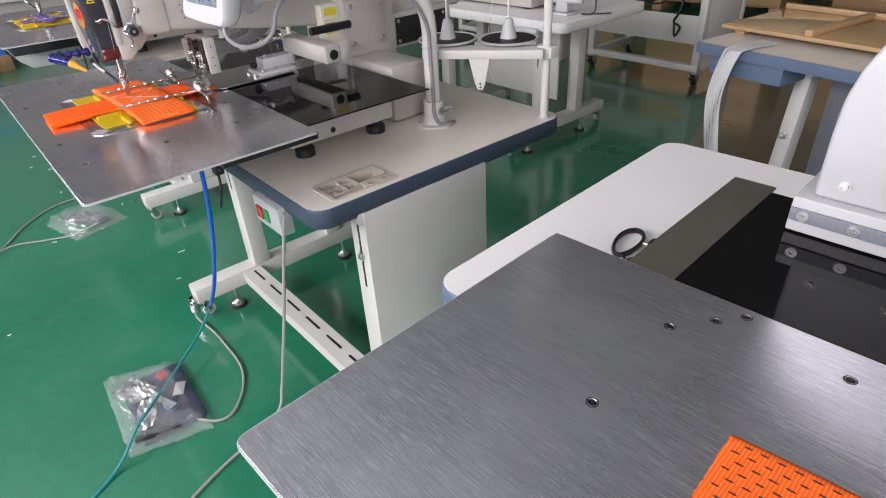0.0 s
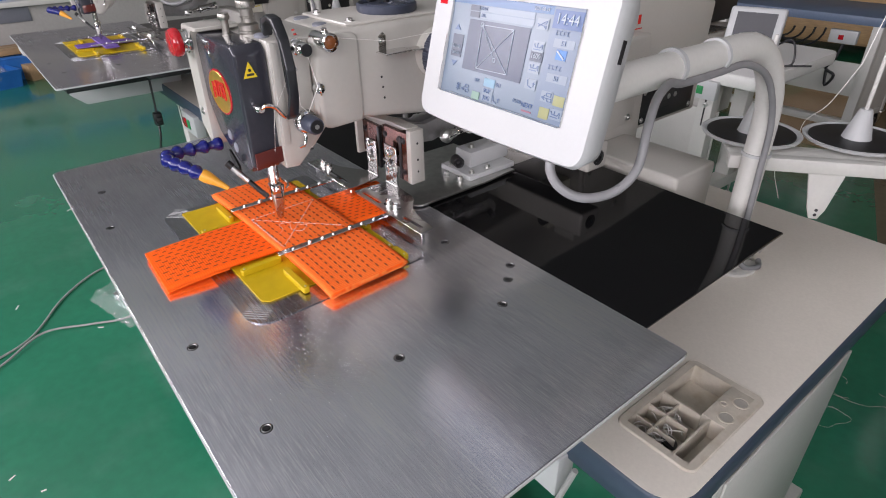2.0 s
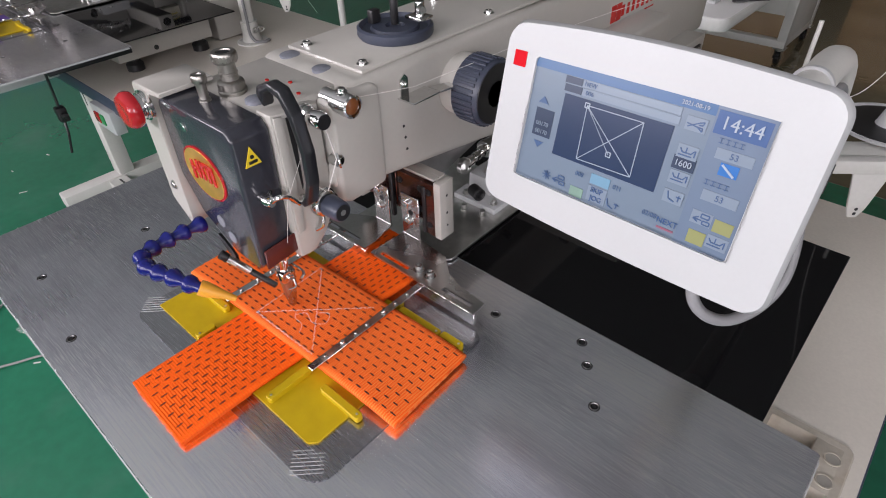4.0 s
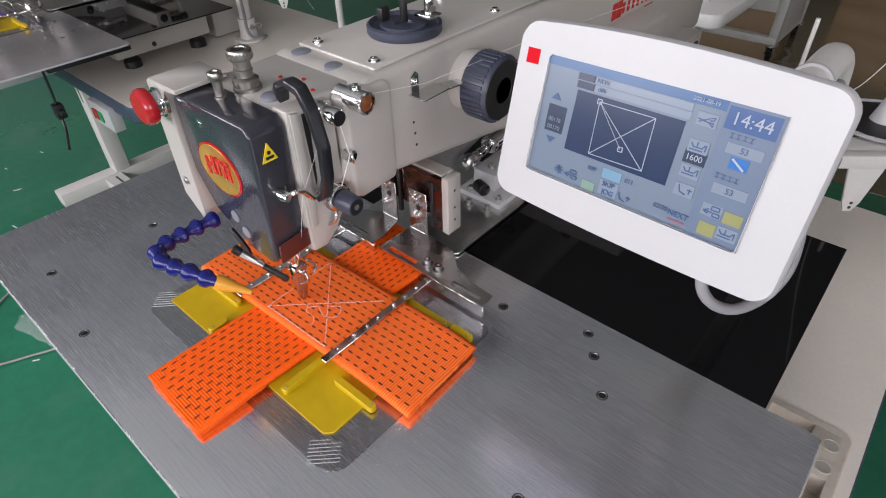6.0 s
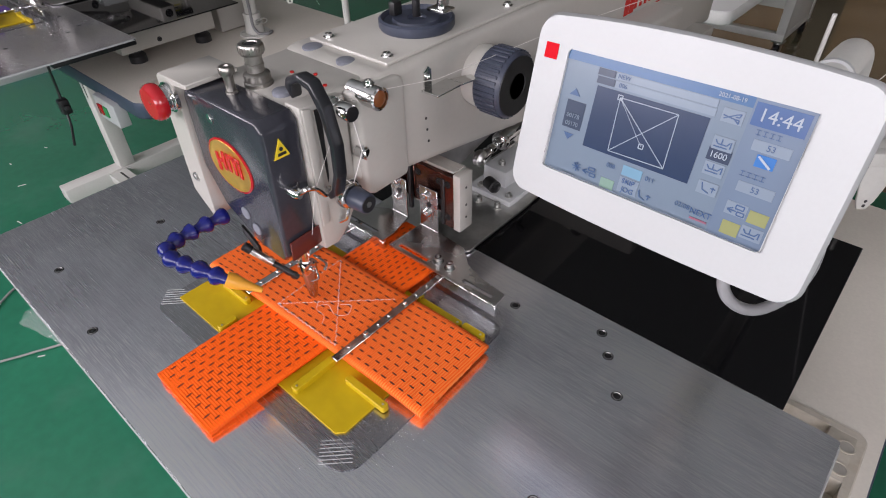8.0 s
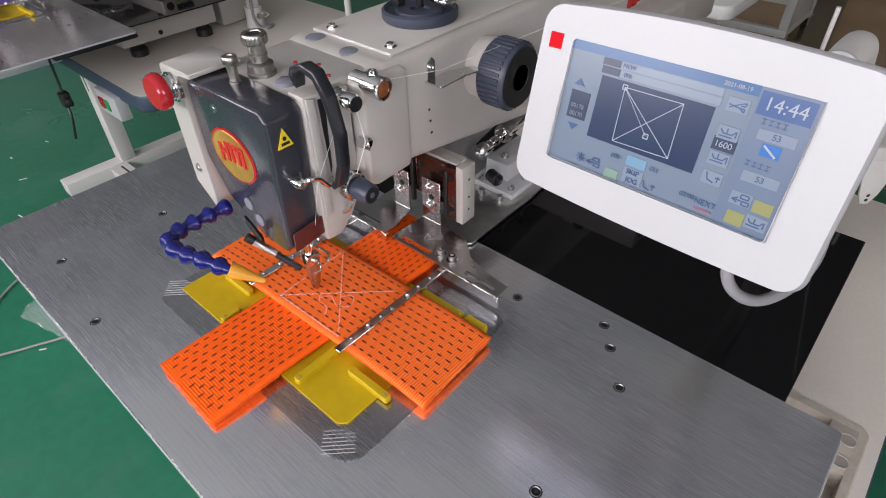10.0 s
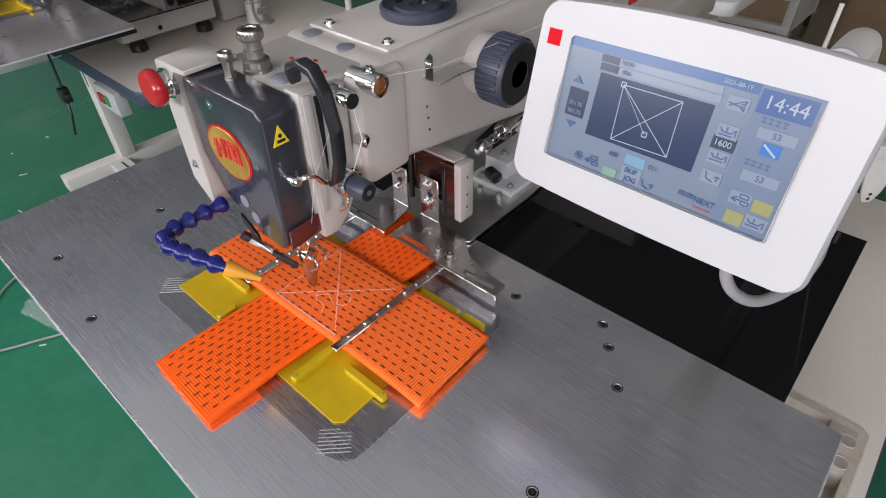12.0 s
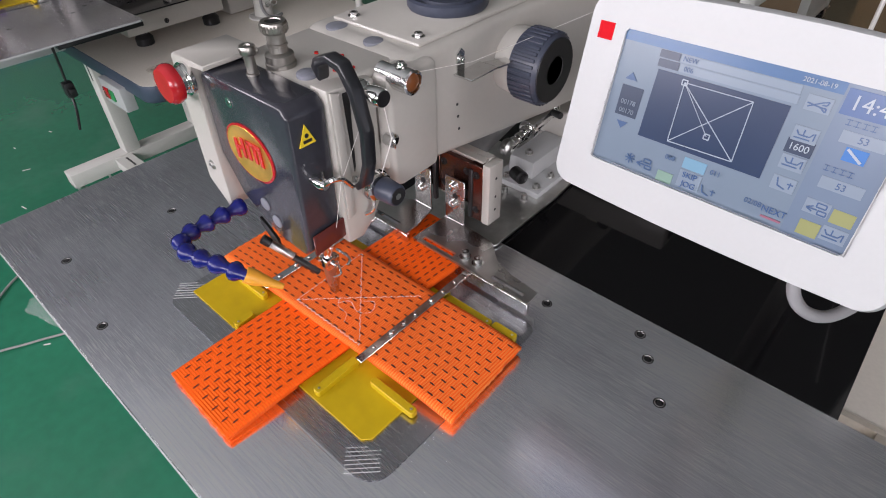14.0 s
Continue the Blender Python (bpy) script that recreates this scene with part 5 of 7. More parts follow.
    back = [bm.verts.new((x, 0.030, z)) for x, z in bulged(-0.030, 0.2285, -0.1325, 0.0205, 0.016, 0.0065)]
    rear = [bm.verts.new((x, 0.042, z)) for x, z in bulged(-0.018, 0.2150, -0.1190, 0.0080, 0.016, 0.0065)]
    k = len(outer)
    for a, b in ((outer, mid), (mid, back), (back, rear)):
        for i in range(k):
            bm.faces.new((a[i], a[(i + 1) % k], b[(i + 1) % k], b[i]))
    bm.faces.new(rear)
    # inner window, walked with as many points as the outline
    win = []
    cx, cz = (sc[0] + sc[1]) / 2, (sc[2] + sc[3]) / 2
    for v in outer:
        dx, dz = v.co.x - 0.0985, v.co.z + 0.0555
        s2 = min((sc[1] - sc[0]) / 2 / max(abs(dx), 1e-6), (sc[3] - sc[2]) / 2 / max(abs(dz), 1e-6))
        win.append((cx + dx * s2, cz + dz * s2))
    inner = [bm.verts.new((x, 0.0, z)) for x, z in win]
    deep = [bm.verts.new((x, 0.003, z)) for x, z in win]
    for a, b in ((inner, outer), (deep, inner)):
        for i in range(k):
            bm.faces.new((a[i], a[(i + 1) % k], b[(i + 1) % k], b[i]))
    part("housing", place(bm), M_CASE, c, "white plastic panel housing", 50)
    part("indicator", place(box(B(), -0.0225, -0.0095, -0.0006, 0.001, -0.012, 0.001, 0)), M_REDMARK, c, "red square mark")
    bm = B()
    box(bm, 0.2305, 0.2335, 0.014, 0.018, -0.04, -0.02, 0)
    part("port", place(bm), M_BLACK, c)
    bm = B()
    cyl(bm, (-0.165, 0.435, 1.098), (-0.165, 0.455, 1.098), 0.034, 0.028, seg=24)
    part("socket", bm, M_CASE, c)
    screen_faces(c, m, sc)
    return c


def glow(name, colour, strength=0.07):
    m = mat("screen_" + name, colour, 0.3, coat=0.55, emit=strength, spec=0.3)
    m.node_tree.nodes["Principled BSDF"].inputs["Coat Roughness"].default_value = 0.2
    return m


SCREEN = {"base": (0.132, 0.176, 0.228), "bar": (0.040, 0.110, 0.235), "deep": (0.010, 0.027, 0.070), "clock": (0.034, 0.085, 0.215), "side": (0.115, 0.158, 0.225), "pale": (0.175, 0.222, 0.278),
          "line": (0.30, 0.355, 0.42), "dark": (0.024, 0.040, 0.075), "cyan": (0.13, 0.26, 0.36), "yellow": (0.23, 0.24, 0.10), "green": (0.17, 0.27, 0.22), "blue": (0.02, 0.13, 0.38), "ink": (0.045, 0.09, 0.19), "red": (0.25, 0.09, 0.13)}
GLOW = {k: glow(k, v) for k, v in SCREEN.items()}


def screen_faces(c, m, sc):
    """The lit picture of the touch screen, as thin flat pieces under the frame."""
    x0, x1, z0, z1 = sc

    def place(bm):
        bmesh.ops.transform(bm, matrix=m, verts=bm.verts)
        return bm
    scr = part("screen", place(box(B(), x0 - 0.002, x1 + 0.002, 0.0026, 0.006, z0 - 0.002, z1 + 0.002, 0)), GLOW["base"], c, "lit touch screen with a sewing pattern")
    W, H = x1 - x0, z1 - z0

    def rect(bm, u0, u1, v0, v1, d=0.0):
        return box(bm, x0 + W * u0, x0 + W * u1, 0.0020 - d, 0.0026 - d, z1 - H * v1, z1 - H * v0, 0)

    def line(bm, a, b, w, d=0.0008):
        p, q = Vector((x0 + W * a[0], 0, z1 - H * a[1])), Vector((x0 + W * b[0], 0, z1 - H * b[1]))
        dd = q - p
        ang = math.atan2(dd.z, dd.x)
        mm = Matrix.Translation(((p + q) / 2).to_tuple()) @ Matrix.Rotation(-ang, 4, "Y")
        return box(bm, -dd.length / 2, dd.length / 2, 0.0020 - d, 0.0024 - d, -w / 2, w / 2, 0, turn=mm)
    part("title_bar", place(rect(B(), 0.0, 0.792, 0.0, 0.075)), GLOW["bar"], scr)
    part("pattern_field", place(rect(B(), 0.172, 0.662, 0.215, 0.712)), GLOW["deep"], scr)
    part("side_column", place(rect(B(), 0.792, 1.0, 0.0, 1.0)), GLOW["side"], scr)
    part("clock_field", place(rect(B(), 0.800, 0.985, 0.025, 0.180, 0.0003)), GLOW["clock"], scr)
    bm = B()
    A, Bq, C, D = (0.289, 0.256), (0.545, 0.254), (0.552, 0.667), (0.298, 0.679)
    for a, b in ((A, Bq), (Bq, C), (C, D), (D, A), (A, C), (Bq, D)):
        line(bm, a, b, 0.00062)
    line(bm, A, (0.435, 0.563), 0.0004)
    for q in (A, (0.435, 0.563)):
        for s1, s2 in (((-1, -1), (1, -1)), ((1, -1), (1, 1)), ((1, 1), (-1, 1)), ((-1, 1), (-1, -1))):
            line(bm, (q[0] + s1[0] * 0.010, q[1] + s1[1] * 0.018), (q[0] + s2[0] * 0.010, q[1] + s2[1] * 0.018), 0.0008)
    part("pattern_drawing", place(bm), GLOW["line"], scr, "white square with crossed diagonals")
    for q in ((0.160, 0.240, 0.080, 0.132), (0.163, 0.246, 0.142, 0.196), (0.046, 0.140, 0.385, 0.610), (0.695, 0.782, 0.395, 0.490)):
        part("dark_field", place(rect(B(), *q)), GLOW["dark"], scr)
    for q in ((0.835, 0.968, 0.262, 0.335, 0.0004), (0.838, 0.970, 0.557, 0.632, 0.0004), (0.246, 0.672, 0.080, 0.132), (0.250, 0.675, 0.142, 0.196)):
        part("pale_field", place(rect(B(), *q)), GLOW["pale"], scr)
    for u, v in ((0.698, 0.115), (0.700, 0.310), (0.700, 0.500), (0.702, 0.645), (0.828, 0.715), (0.910, 0.845)):
        part("icon_tile", place(rect(B(), u, u + 0.078, v, v + 0.095, 0.0004)), GLOW["pale"], scr)
    part("blue_button", place(rect(B(), 0.865, 0.932, 0.350, 0.435, 0.0004)), GLOW["blue"], scr)
    part("button_stroke", place(line(B(), (0.872, 0.362), (0.922, 0.425), 0.0016, 0.0012)), GLOW["line"], scr)
    part("cyan_field", place(rect(B(), 0.385, 0.475, 0.745, 0.825)), GLOW["cyan"], scr)
    part("cyan_field", place(rect(B(), 0.385, 0.475, 0.840, 0.965)), GLOW["pale"], scr)
    part("green_field", place(rect(B(), 0.300, 0.365, 0.905, 0.985)), GLOW["green"], scr)
    part("yellow_field", place(rect(B(), 0.915, 0.985, 0.730, 0.820, 0.0004)), GLOW["yellow"], scr)
    part("yellow_field", place(rect(B(), 0.838, 0.905, 0.860, 0.960, 0.0004)), GLOW["yellow"], scr)
    part("red_mark", place(rect(B(), 0.715, 0.785, 0.935, 0.950, 0.0004)), GLOW["red"], scr)
    for u, v, s in ((0.075, 0.32, 1), (0.090, 0.675, -1)):
        p = [(x0 + W * (u - 0.026), z1 - H * (v + s * 0.022)), (x0 + W * (u + 0.026), z1 - H * (v + s * 0.022)), (x0 + W * u, z1 - H * (v - s * 0.032))]
        part("arrow_icon", place(prism(B(), p, "y", 0.0018, 0.0024)), GLOW["ink"], scr)
    bm = B()
    for k in range(4):
        a = math.pi * k / 4
        line(bm, (0.171 - 0.022 * math.cos(a), 0.90 - 0.040 * math.sin(a)), (0.171 + 0.022 * math.cos(a), 0.90 + 0.040 * math.sin(a)), 0.0008)
    part("lamp_icon", place(bm), GLOW["ink"], scr)
    # scissors, presser feet, needle and frame marks, as rows of (u, v, u, v)
    glyphs = {"cut": [(-0.030, 0.000, 0.012, 0.012), (-0.026, 0.022, 0.016, -0.020), (0.012, 0.012, 0.030, 0.012), (0.030, 0.012, 0.030, 0.036), (0.030, 0.036, 0.012, 0.012), (0.016, -0.020, 0.032, -0.030), (0.032, -0.030, 0.028, -0.006), (0.028, -0.006, 0.014, -0.004)],
              "foot": [(-0.028, -0.022, -0.018, 0.004), (-0.018, 0.004, 0.016, 0.004), (0.016, 0.004, 0.026, -0.022), (-0.030, 0.024, 0.020, 0.024), (-0.004, -0.034, -0.004, 0.004), (0.030, -0.026, 0.030, 0.022)],
              "needle": [(-0.026, -0.036, -0.018, 0.016), (-0.018, 0.016, 0.008, 0.030), (0.020, -0.022, 0.020, 0.020), (0.010, -0.010, 0.030, -0.010)],
              "frame": [(-0.030, 0.010, -0.010, -0.010), (-0.030, 0.010, -0.010, 0.028), (-0.030, 0.010, 0.004, 0.010), (-0.002, -0.036, 0.028, -0.036), (0.028, -0.036, 0.028, -0.008), (0.028, -0.008, -0.002, -0.008), (-0.002, -0.008, -0.002, -0.036), (0.008, 0.010, 0.034, 0.010), (0.034, 0.010, 0.034, 0.036), (0.034, 0.036, 0.008, 0.036), (0.008, 0.036, 0.008, 0.010)]}
    for key, u, v in (("cut", 0.734, 0.165), ("foot", 0.738, 0.360), ("foot", 0.739, 0.545), ("needle", 0.743, 0.693), ("frame", 0.867, 0.765), ("foot", 0.947, 0.893), ("frame", 0.235, 0.900), ("needle", 0.510, 0.925)):
        bm = B()
        for g in glyphs[key]:
            line(bm, (u + g[0], v + g[1]), (u + g[2], v + g[3]), 0.0009)
        part("icon", place(bm), GLOW["ink"], scr)
    for v in (0.215, 0.505):
        for k in range(4):
            x = 0.832 + 0.024 * k
            bm = line(B(), (x, v - 0.016), (x + 0.017, v - 0.016), 0.0005)
            line(bm, (x, v + 0.014), (x + 0.017, v + 0.014), 0.0005)
            line(bm, (x + 0.008, v - 0.020), (x + 0.008, v + 0.020), 0.0005)
            part("character_mark", place(bm), GLOW["ink"], scr)

    def text(word, u, v, h, key, name="caption"):
        cu = bpy.data.curves.new(name, "FONT")
        cu.body, cu.size, cu.extrude, cu.align_x, cu.align_y = word, h, 0.0002, "CENTER", "CENTER"
        tmp = bpy.data.objects.new(name, cu)
        me = bpy.data.meshes.new_from_object(tmp)
        bpy.data.objects.remove(tmp)
        bm = B()
        bm.from_mesh(me)
        mm = Matrix.Translation((x0 + W * u, 0.0009, z1 - H * v)) @ Matrix.Rotation(radians(90), 4, "X")
        bmesh.ops.transform(bm, matrix=m @ mm, verts=bm.verts)
        part(name, bm, GLOW[key], scr)
    text("14:44", 0.893, 0.103, 0.0132, "line", "clock")
    text("2021-08-19", 0.715, 0.040, 0.0044, "line", "date")
    text("1600", 0.738, 0.443, 0.0066, "line")
    text("53", 0.902, 0.298, 0.0062, "ink")
    text("53", 0.904, 0.595, 0.0062, "ink")
    text("NEXT", 0.752, 0.888, 0.0066, "clock")
    text("SKIP", 0.429, 0.868, 0.0062, "clock")
    text("JOG", 0.434, 0.935, 0.0062, "clock")
    text("NEW", 0.285, 0.106, 0.0050, "ink")
    text("006", 0.288, 0.170, 0.0050, "ink")
    text("008", 0.332, 0.789, 0.0054, "ink")
    text("011", 0.515, 0.784, 0.0054, "ink")
    text("02/08", 0.675, 0.877, 0.0054, "ink")
    text("00178", 0.093, 0.505, 0.0052, "pale")
    text("00170", 0.095, 0.570, 0.0052, "pale")
    # edges of a loose clear film over the display, their glint put into pale strips
    bm = B()
    rng = random.Random(3)
    for (ua, va), (ub, vb) in (((-0.004, 0.985), (1.004, 0.990)), ((1.000, 0.0), (1.004, 0.99)), ((-0.004, 0.40), (-0.004, 0.985))):
        n = 40
        prev = None
        for k in range(n + 1):
            f = k / n
            px, pz = x0 + W * (ua + (ub - ua) * f), z1 - H * (va + (vb - va) * f)
            w = 0.0006 + 0.0007 * rng.random() ** 2
            hz = abs(ub - ua) > 0.5
            q = (bm.verts.new((px, -0.0002, pz)), bm.verts.new((px + (0 if hz else w), -0.0012 - 0.001 * rng.random(), pz + (w if hz else 0))))
            if prev:
                bm.faces.new((prev[0], q[0], q[1], prev[1]))
            prev = q
    bmesh.ops.solidify(bm, geom=bm.faces[:], thickness=0.0003)
    part("film_edge", place(bm), M_FILM, scr, "edge of a loose clear film, its glint painted as a pale strip")
    return scr


panel = control_panel((-0.165, 0.915, ZT))


# ---- thread stand ----
def thread_stand(at):
    t = thing("thread_stand", at, "white thread stand with two round spool dishes on a pole", "thread stand", "thread stands")
    part("pole", cyl(B(), (0.034, 1.158, ZT), (0.034, 1.158, 1.55), 0.0115, seg=20), M_FRAME, t)
    part("pole_collar", lathe(B(), (0.034, 1.158, ZT), (0, 0, 1), [(0, 0.016), (0.004, 0.016), (0.008, 0.0125)], 20), M_CASE, t)
    part("pole_joint", lathe(B(), (0.034, 1.158, 1.03), (0, 0, 1), [(0, 0.0118), (0.001, 0.0135), (0.03, 0.0135), (0.031, 0.0118)], 20), M_FRAME, t)
    bm = box(B(), 0.012, 0.062, 1.142, 1.176, 0.862, 0.892, 0.002)
    cl = part("clamp", bm, M_FRAME, t)
    part("clamp_screw", screw(B(), (0.022, 1.142, 0.877), (0, -1, 0), 0.007, 0.006), M_ZINC, cl)
    turn = Matrix.Translation((0.030, 1.160, 0)) @ Matrix.Rotation(radians(37.3), 4, "Z")
    bm = box(B(), -0.335, -0.005, -0.048, -0.026, 0.866, 0.890, 0.003, turn=turn)
    box(bm, -0.335, -0.02, -0.026, 0.020, 0.884, 0.889, 0.001, turn=turn)
    hang = B()
    prism(hang, [(-0.205, 0.866), (-0.148, 0.866), (-0.160, 0.80), (-0.168, 0.782), (-0.182, 0.782), (-0.189, 0.80)], "y", -0.046, -0.041, 0.001)
    bmesh.ops.transform(hang, matrix=turn, verts=hang.verts)
    hb = part("hanging_bracket", hang, M_FRAME, t)
    for dz in (0.790, 0.799):
        dot = cyl(B(), (-0.174, -0.0462, dz), (-0.174, -0.0458, dz), 0.003, seg=10)
        bmesh.ops.transform(dot, matrix=turn, verts=dot.verts)
        part("bracket_hole", dot, M_BLACK, hb)
    part("cross_arm", bm, M_FRAME, t, "white folded cross arm")
    for x, y in ((-0.094, 1.144), (-0.233, 1.038)):
        bm = lathe(B(), (x, y, 0.8905), (0, 0, 1), [(0, 0.070), (0.004, 0.084), (0.009, 0.086), (0.010, 0.082), (0.006, 0.078), (0.005, 0.02)], 44)
        d = part("spool_dish", bm, M_CASE, t, "round white spool dish")
        part("felt", lathe(B(), (x, y, 0.896), (0, 0, 1), [(0, 0.076), (0.0025, 0.0755), (0.003, 0.073)], 40), M_BLACK, d, "black felt pad")
        bm = lathe(B(), (x, y, 0.899), (0, 0, 1), [(0, 0.024), (0.003, 0.023), (0.050, 0.011), (0.052, 0.009)], 24)
        part("cone", bm, M_CASE, d, "white spool cone")
        part("pin", cyl(B(), (x, y, 0.95), (x, y, 1.07), 0.0035, seg=12), M_FRAME, d)
    return t


stand = thread_stand((0.034, 1.158, ZT))
bm = B()
pipe(bm, spline([(-0.115, 1.110, 1.03), (-0.15, 1.13, 0.95), (-0.19, 1.16, 0.90), (-0.20, 1.18, 0.84), (-0.23, 1.20, 0.78), (-0.22, 1.24, 0.70)], 6), 0.0008, 5)
pipe(bm, spline([(-0.115, 1.110, 1.03), (-0.10, 1.118, 1.15), (-0.06, 1.15, 1.35), (-0.03, 1.18, 1.5)], 6), 0.0008, 5)
part("thread", bm, M_THREAD, stand, "loose white thread")

# column, rear drive and boxes of the machine
bm = box(B(), -0.690, -0.456, 0.838, 1.020, ZP - 0.075, 1.045, 0.008, 3)
col = part("column", bm, M_WHITE, machine, "white machine column with a cover plate")
bm = box(B(), -0.4565, -0.453, 0.850, 0.985, 0.872, 1.000, 0.0015)
cov = part("cover_plate", bm, M_WHITE, col)
for y in (0.862, 0.968):
    for z in (0.886, 0.988):
        part("cover_screw", screw(B(), (-0.453, y, z), (1, 0, 0), 0.005, 0.003), M_ZINC, cov)
bm = box(B(), -0.640, -0.470, 1.0205, 1.26, 0.84, 0.945, 0.004)
rear = part("drive_box", bm, M_WHITE, machine, "white drive box with a slotted black plate")
bm = box(B(), -0.4705, -0.466, 1.03, 1.235, 0.850, 0.930, 0.001)
bp = part("black_plate", bm, M_BLACK, rear)
for y, z in ((1.04, 0.92), (1.04, 0.86), (1.225, 0.92), (1.225, 0.86), (1.16, 0.895), (1.135, 0.895)):
    part("plate_screw", screw(B(), (-0.466, y, z), (1, 0, 0), 0.004, 0.002), M_ZINC, bp)
bm = box(B(), -0.4662, -0.4655, 1.07, 1.14, 0.886, 0.889, 0)
box(bm, -0.4662, -0.4655, 1.07, 1.14, 0.872, 0.875, 0)
part("plate_slot", bm, M_DARKSTEEL, bp)
bm = box(B(), -0.456, -0.252, 0.842, 0.970, ZT + 0.004, 0.851, 0.006, 3)
part("side_box", bm, M_WHITE, machine, "white box beside the column")
bm = box(B(), -0.512, -0.480, 0.78, 0.838, 0.90, 1.0, 0.002)
lab = part("label_plate", bm, mat("label_sheet", (0.75, 0.73, 0.60), 0.5, grain=0.05), machine, "pale label sheet with yellow marks")
M_LABEL = mat("yellow_label_print", (0.75, 0.62, 0.03), 0.4, grain=0.04)
part("label_field", box(B(), -0.4799, -0.4790, 0.790, 0.830, 0.972, 0.992, 0), M_LABEL, lab, "yellow warning field")
for k in range(5):
    part("label_bar", box(B(), -0.4799, -0.4792, 0.788, 0.828 - 0.006 * (k % 2), 0.958 - 0.009 * k, 0.961 - 0.009 * k, 0), M_GREYPAD if k % 2 else M_LABEL, lab)


# ---- neighbours of the machine, in the same row ----
def shift(ob, m):
    return copy_thing(ob, m @ Matrix.Translation(ob.location))


row_c = Matrix.Translation((-1.72, 0.11, 0))
for ob in (table, machine, hose, carriage, panel, stand, tmpl):
    shift(ob, row_c)
M_PURPLE = mat("purple_webbing", (0.13, 0.07, 0.30), 0.6, grain=0.1, grain_scale=40, bump=0.8, bump_scale=60, blotch=0.06, blotch_scale=3)
for x0, x1, y0, y1, z in ((-2.285, -2.225, 0.26, 0.44, 0.8535), (-2.37, -2.12, 0.33, 0.375, 0.8600)):
    bm = box(B(), x0, x1, y0, y1, z - 0.005, z, 0.001)
    for k in range(5):
        if x1 - x0 > y1 - y0:
            y = y0 + (y1 - y0) * (k + 0.5) / 5
            box(bm, x0, x1, y - 0.003, y + 0.003, z, z + 0.0006, 0)
        else:
            x = x0 + (x1 - x0) * (k + 0.5) / 5
            box(bm, x - 0.003, x + 0.003, y0, y1, z, z + 0.0006, 0)
    solo("webbing_strap", bm, M_PURPLE, ((x0 + x1) / 2, (y0 + y1) / 2, z - 0.005), "violet woven strap on the yellow template", "webbing", "violet webbing straps")

row_b = Matrix.Translation((0.664, -0.020, 0)) @ Matrix.Rotation(radians(3.2), 4, "Z") @ Matrix.Translation((1.052, 0, 0))
bscrews = [(-0.845, 0.110), (-0.845, 0.263), (-0.845, 0.415), (-0.812, 0.457), (-0.790, 0.485), (-0.680, 0.455), (-0.700, 0.10)]
bmach = sewing_machine((-0.53, 0.70, ZT), MACHINE, -1.060, 0.500, True, bscrews)
for ob in bmach.children:
    if ob.name.split(".")[0] not in ("bed_plate", "plate_support", "drip_tray", "side_strip", "slide_sheet", "feed_strip", "bed"):
        ob.location.x += 0.075
bmach.matrix_basis = row_b @ Matrix.Translation((-0.53, 0.70, ZT))
for ob in (web_low, web_top):
    shift(ob, row_b @ Matrix.Translation((-0.004, -0.010, 0)))
shift(hose, row_b @ Matrix.Translation((0.075, 0, 0)))
tb = machine_table((-0.6, 0.85, 0), -1.262, 0.10, 0.435, 1.262, ZT, (-1.15, -0.05), M_TOPB, M_EDGEB, "white-topped sewing table with a slate-blue edge and white legs")
tb.matrix_basis = row_b @ Matrix.Translation((-0.6, 0.85, 0))
cb = thing("drive_cover", (-0.7, 0.73, ZP), "large white curved machine cover on a screwed steel rail", "machine cover")
bm = prism(B(), [(-0.812, 0.892), (-0.813, 0.975), (-0.811, 1.024), (-0.803, 1.058), (-0.788, 1.092), (-0.755, 1.125), (-0.70, 1.15), (-0.50, 1.16), (-0.50, 0.892)], "y", 0.722, 0.845, 0.008, 3)
part("cover", bm, M_CASE, cb)
bm = box(B(), -0.830, -0.50, 0.710, 0.850, ZP + 0.001, 0.8915, 0.003)
part("base", bm, M_CASE, cb)
part("rail", box(B(), -0.829, -0.50, 0.7065, 0.7098, 0.858, 0.877, 0.001), M_GREYPAD, cb, "dark grey steel rail")
for x in (-0.812, -0.752, -0.68, -0.60):
    part("rail_screw", screw(B(), (x, 0.7065, 0.8675), (0, -1, 0), 0.005, 0.001), M_ZINC, cb)
for x in (-0.78, -0.69):
    part("cover_screw", screw(B(), (x, 0.722, 0.915), (0, -1, 0), 0.005, 0.004), M_ZINC, cb)
cb.matrix_basis = row_b @ Matrix.Translation((-0.7, 0.73, ZP))

# scissors on the white table
sc = thing("scissors", (0.62, 0.73, ZT), "open black-handled scissors lying on the white table", "scissors")
for cx, cy, a, b, turn in ((0.597, 0.730, 0.049, 0.021, 1.77), (0.653, 0.744, 0.033, 0.019, -0.80)):
    pts = []
    for k in range(29):
        t = 2 * math.pi * k / 28
        p = Vector((a * math.cos(t), b * math.sin(t) * (1 + 0.15 * math.cos(t)), 0))
        p.rotate(Euler((0, 0, turn)))
        pts.append((cx + p.x, cy + p.y, ZT + 0.0060))
    bm = pipe(B(), pts, 0.0034, 8)
    for v in bm.verts:
        v.co.z = ZT + 0.0064 + (v.co.z - ZT - 0.0060) * 1.7
    part("handle", bm, M_BLACK, sc, "black plastic finger loop")
bm = prism(B(), [(0.616, 0.690), (0.626, 0.684), (0.66, 0.60), (0.665, 0.560), (0.645, 0.60)], "z", ZT + 0.0030, ZT + 0.0050)
part("blade", bm, M_CHROME, sc)
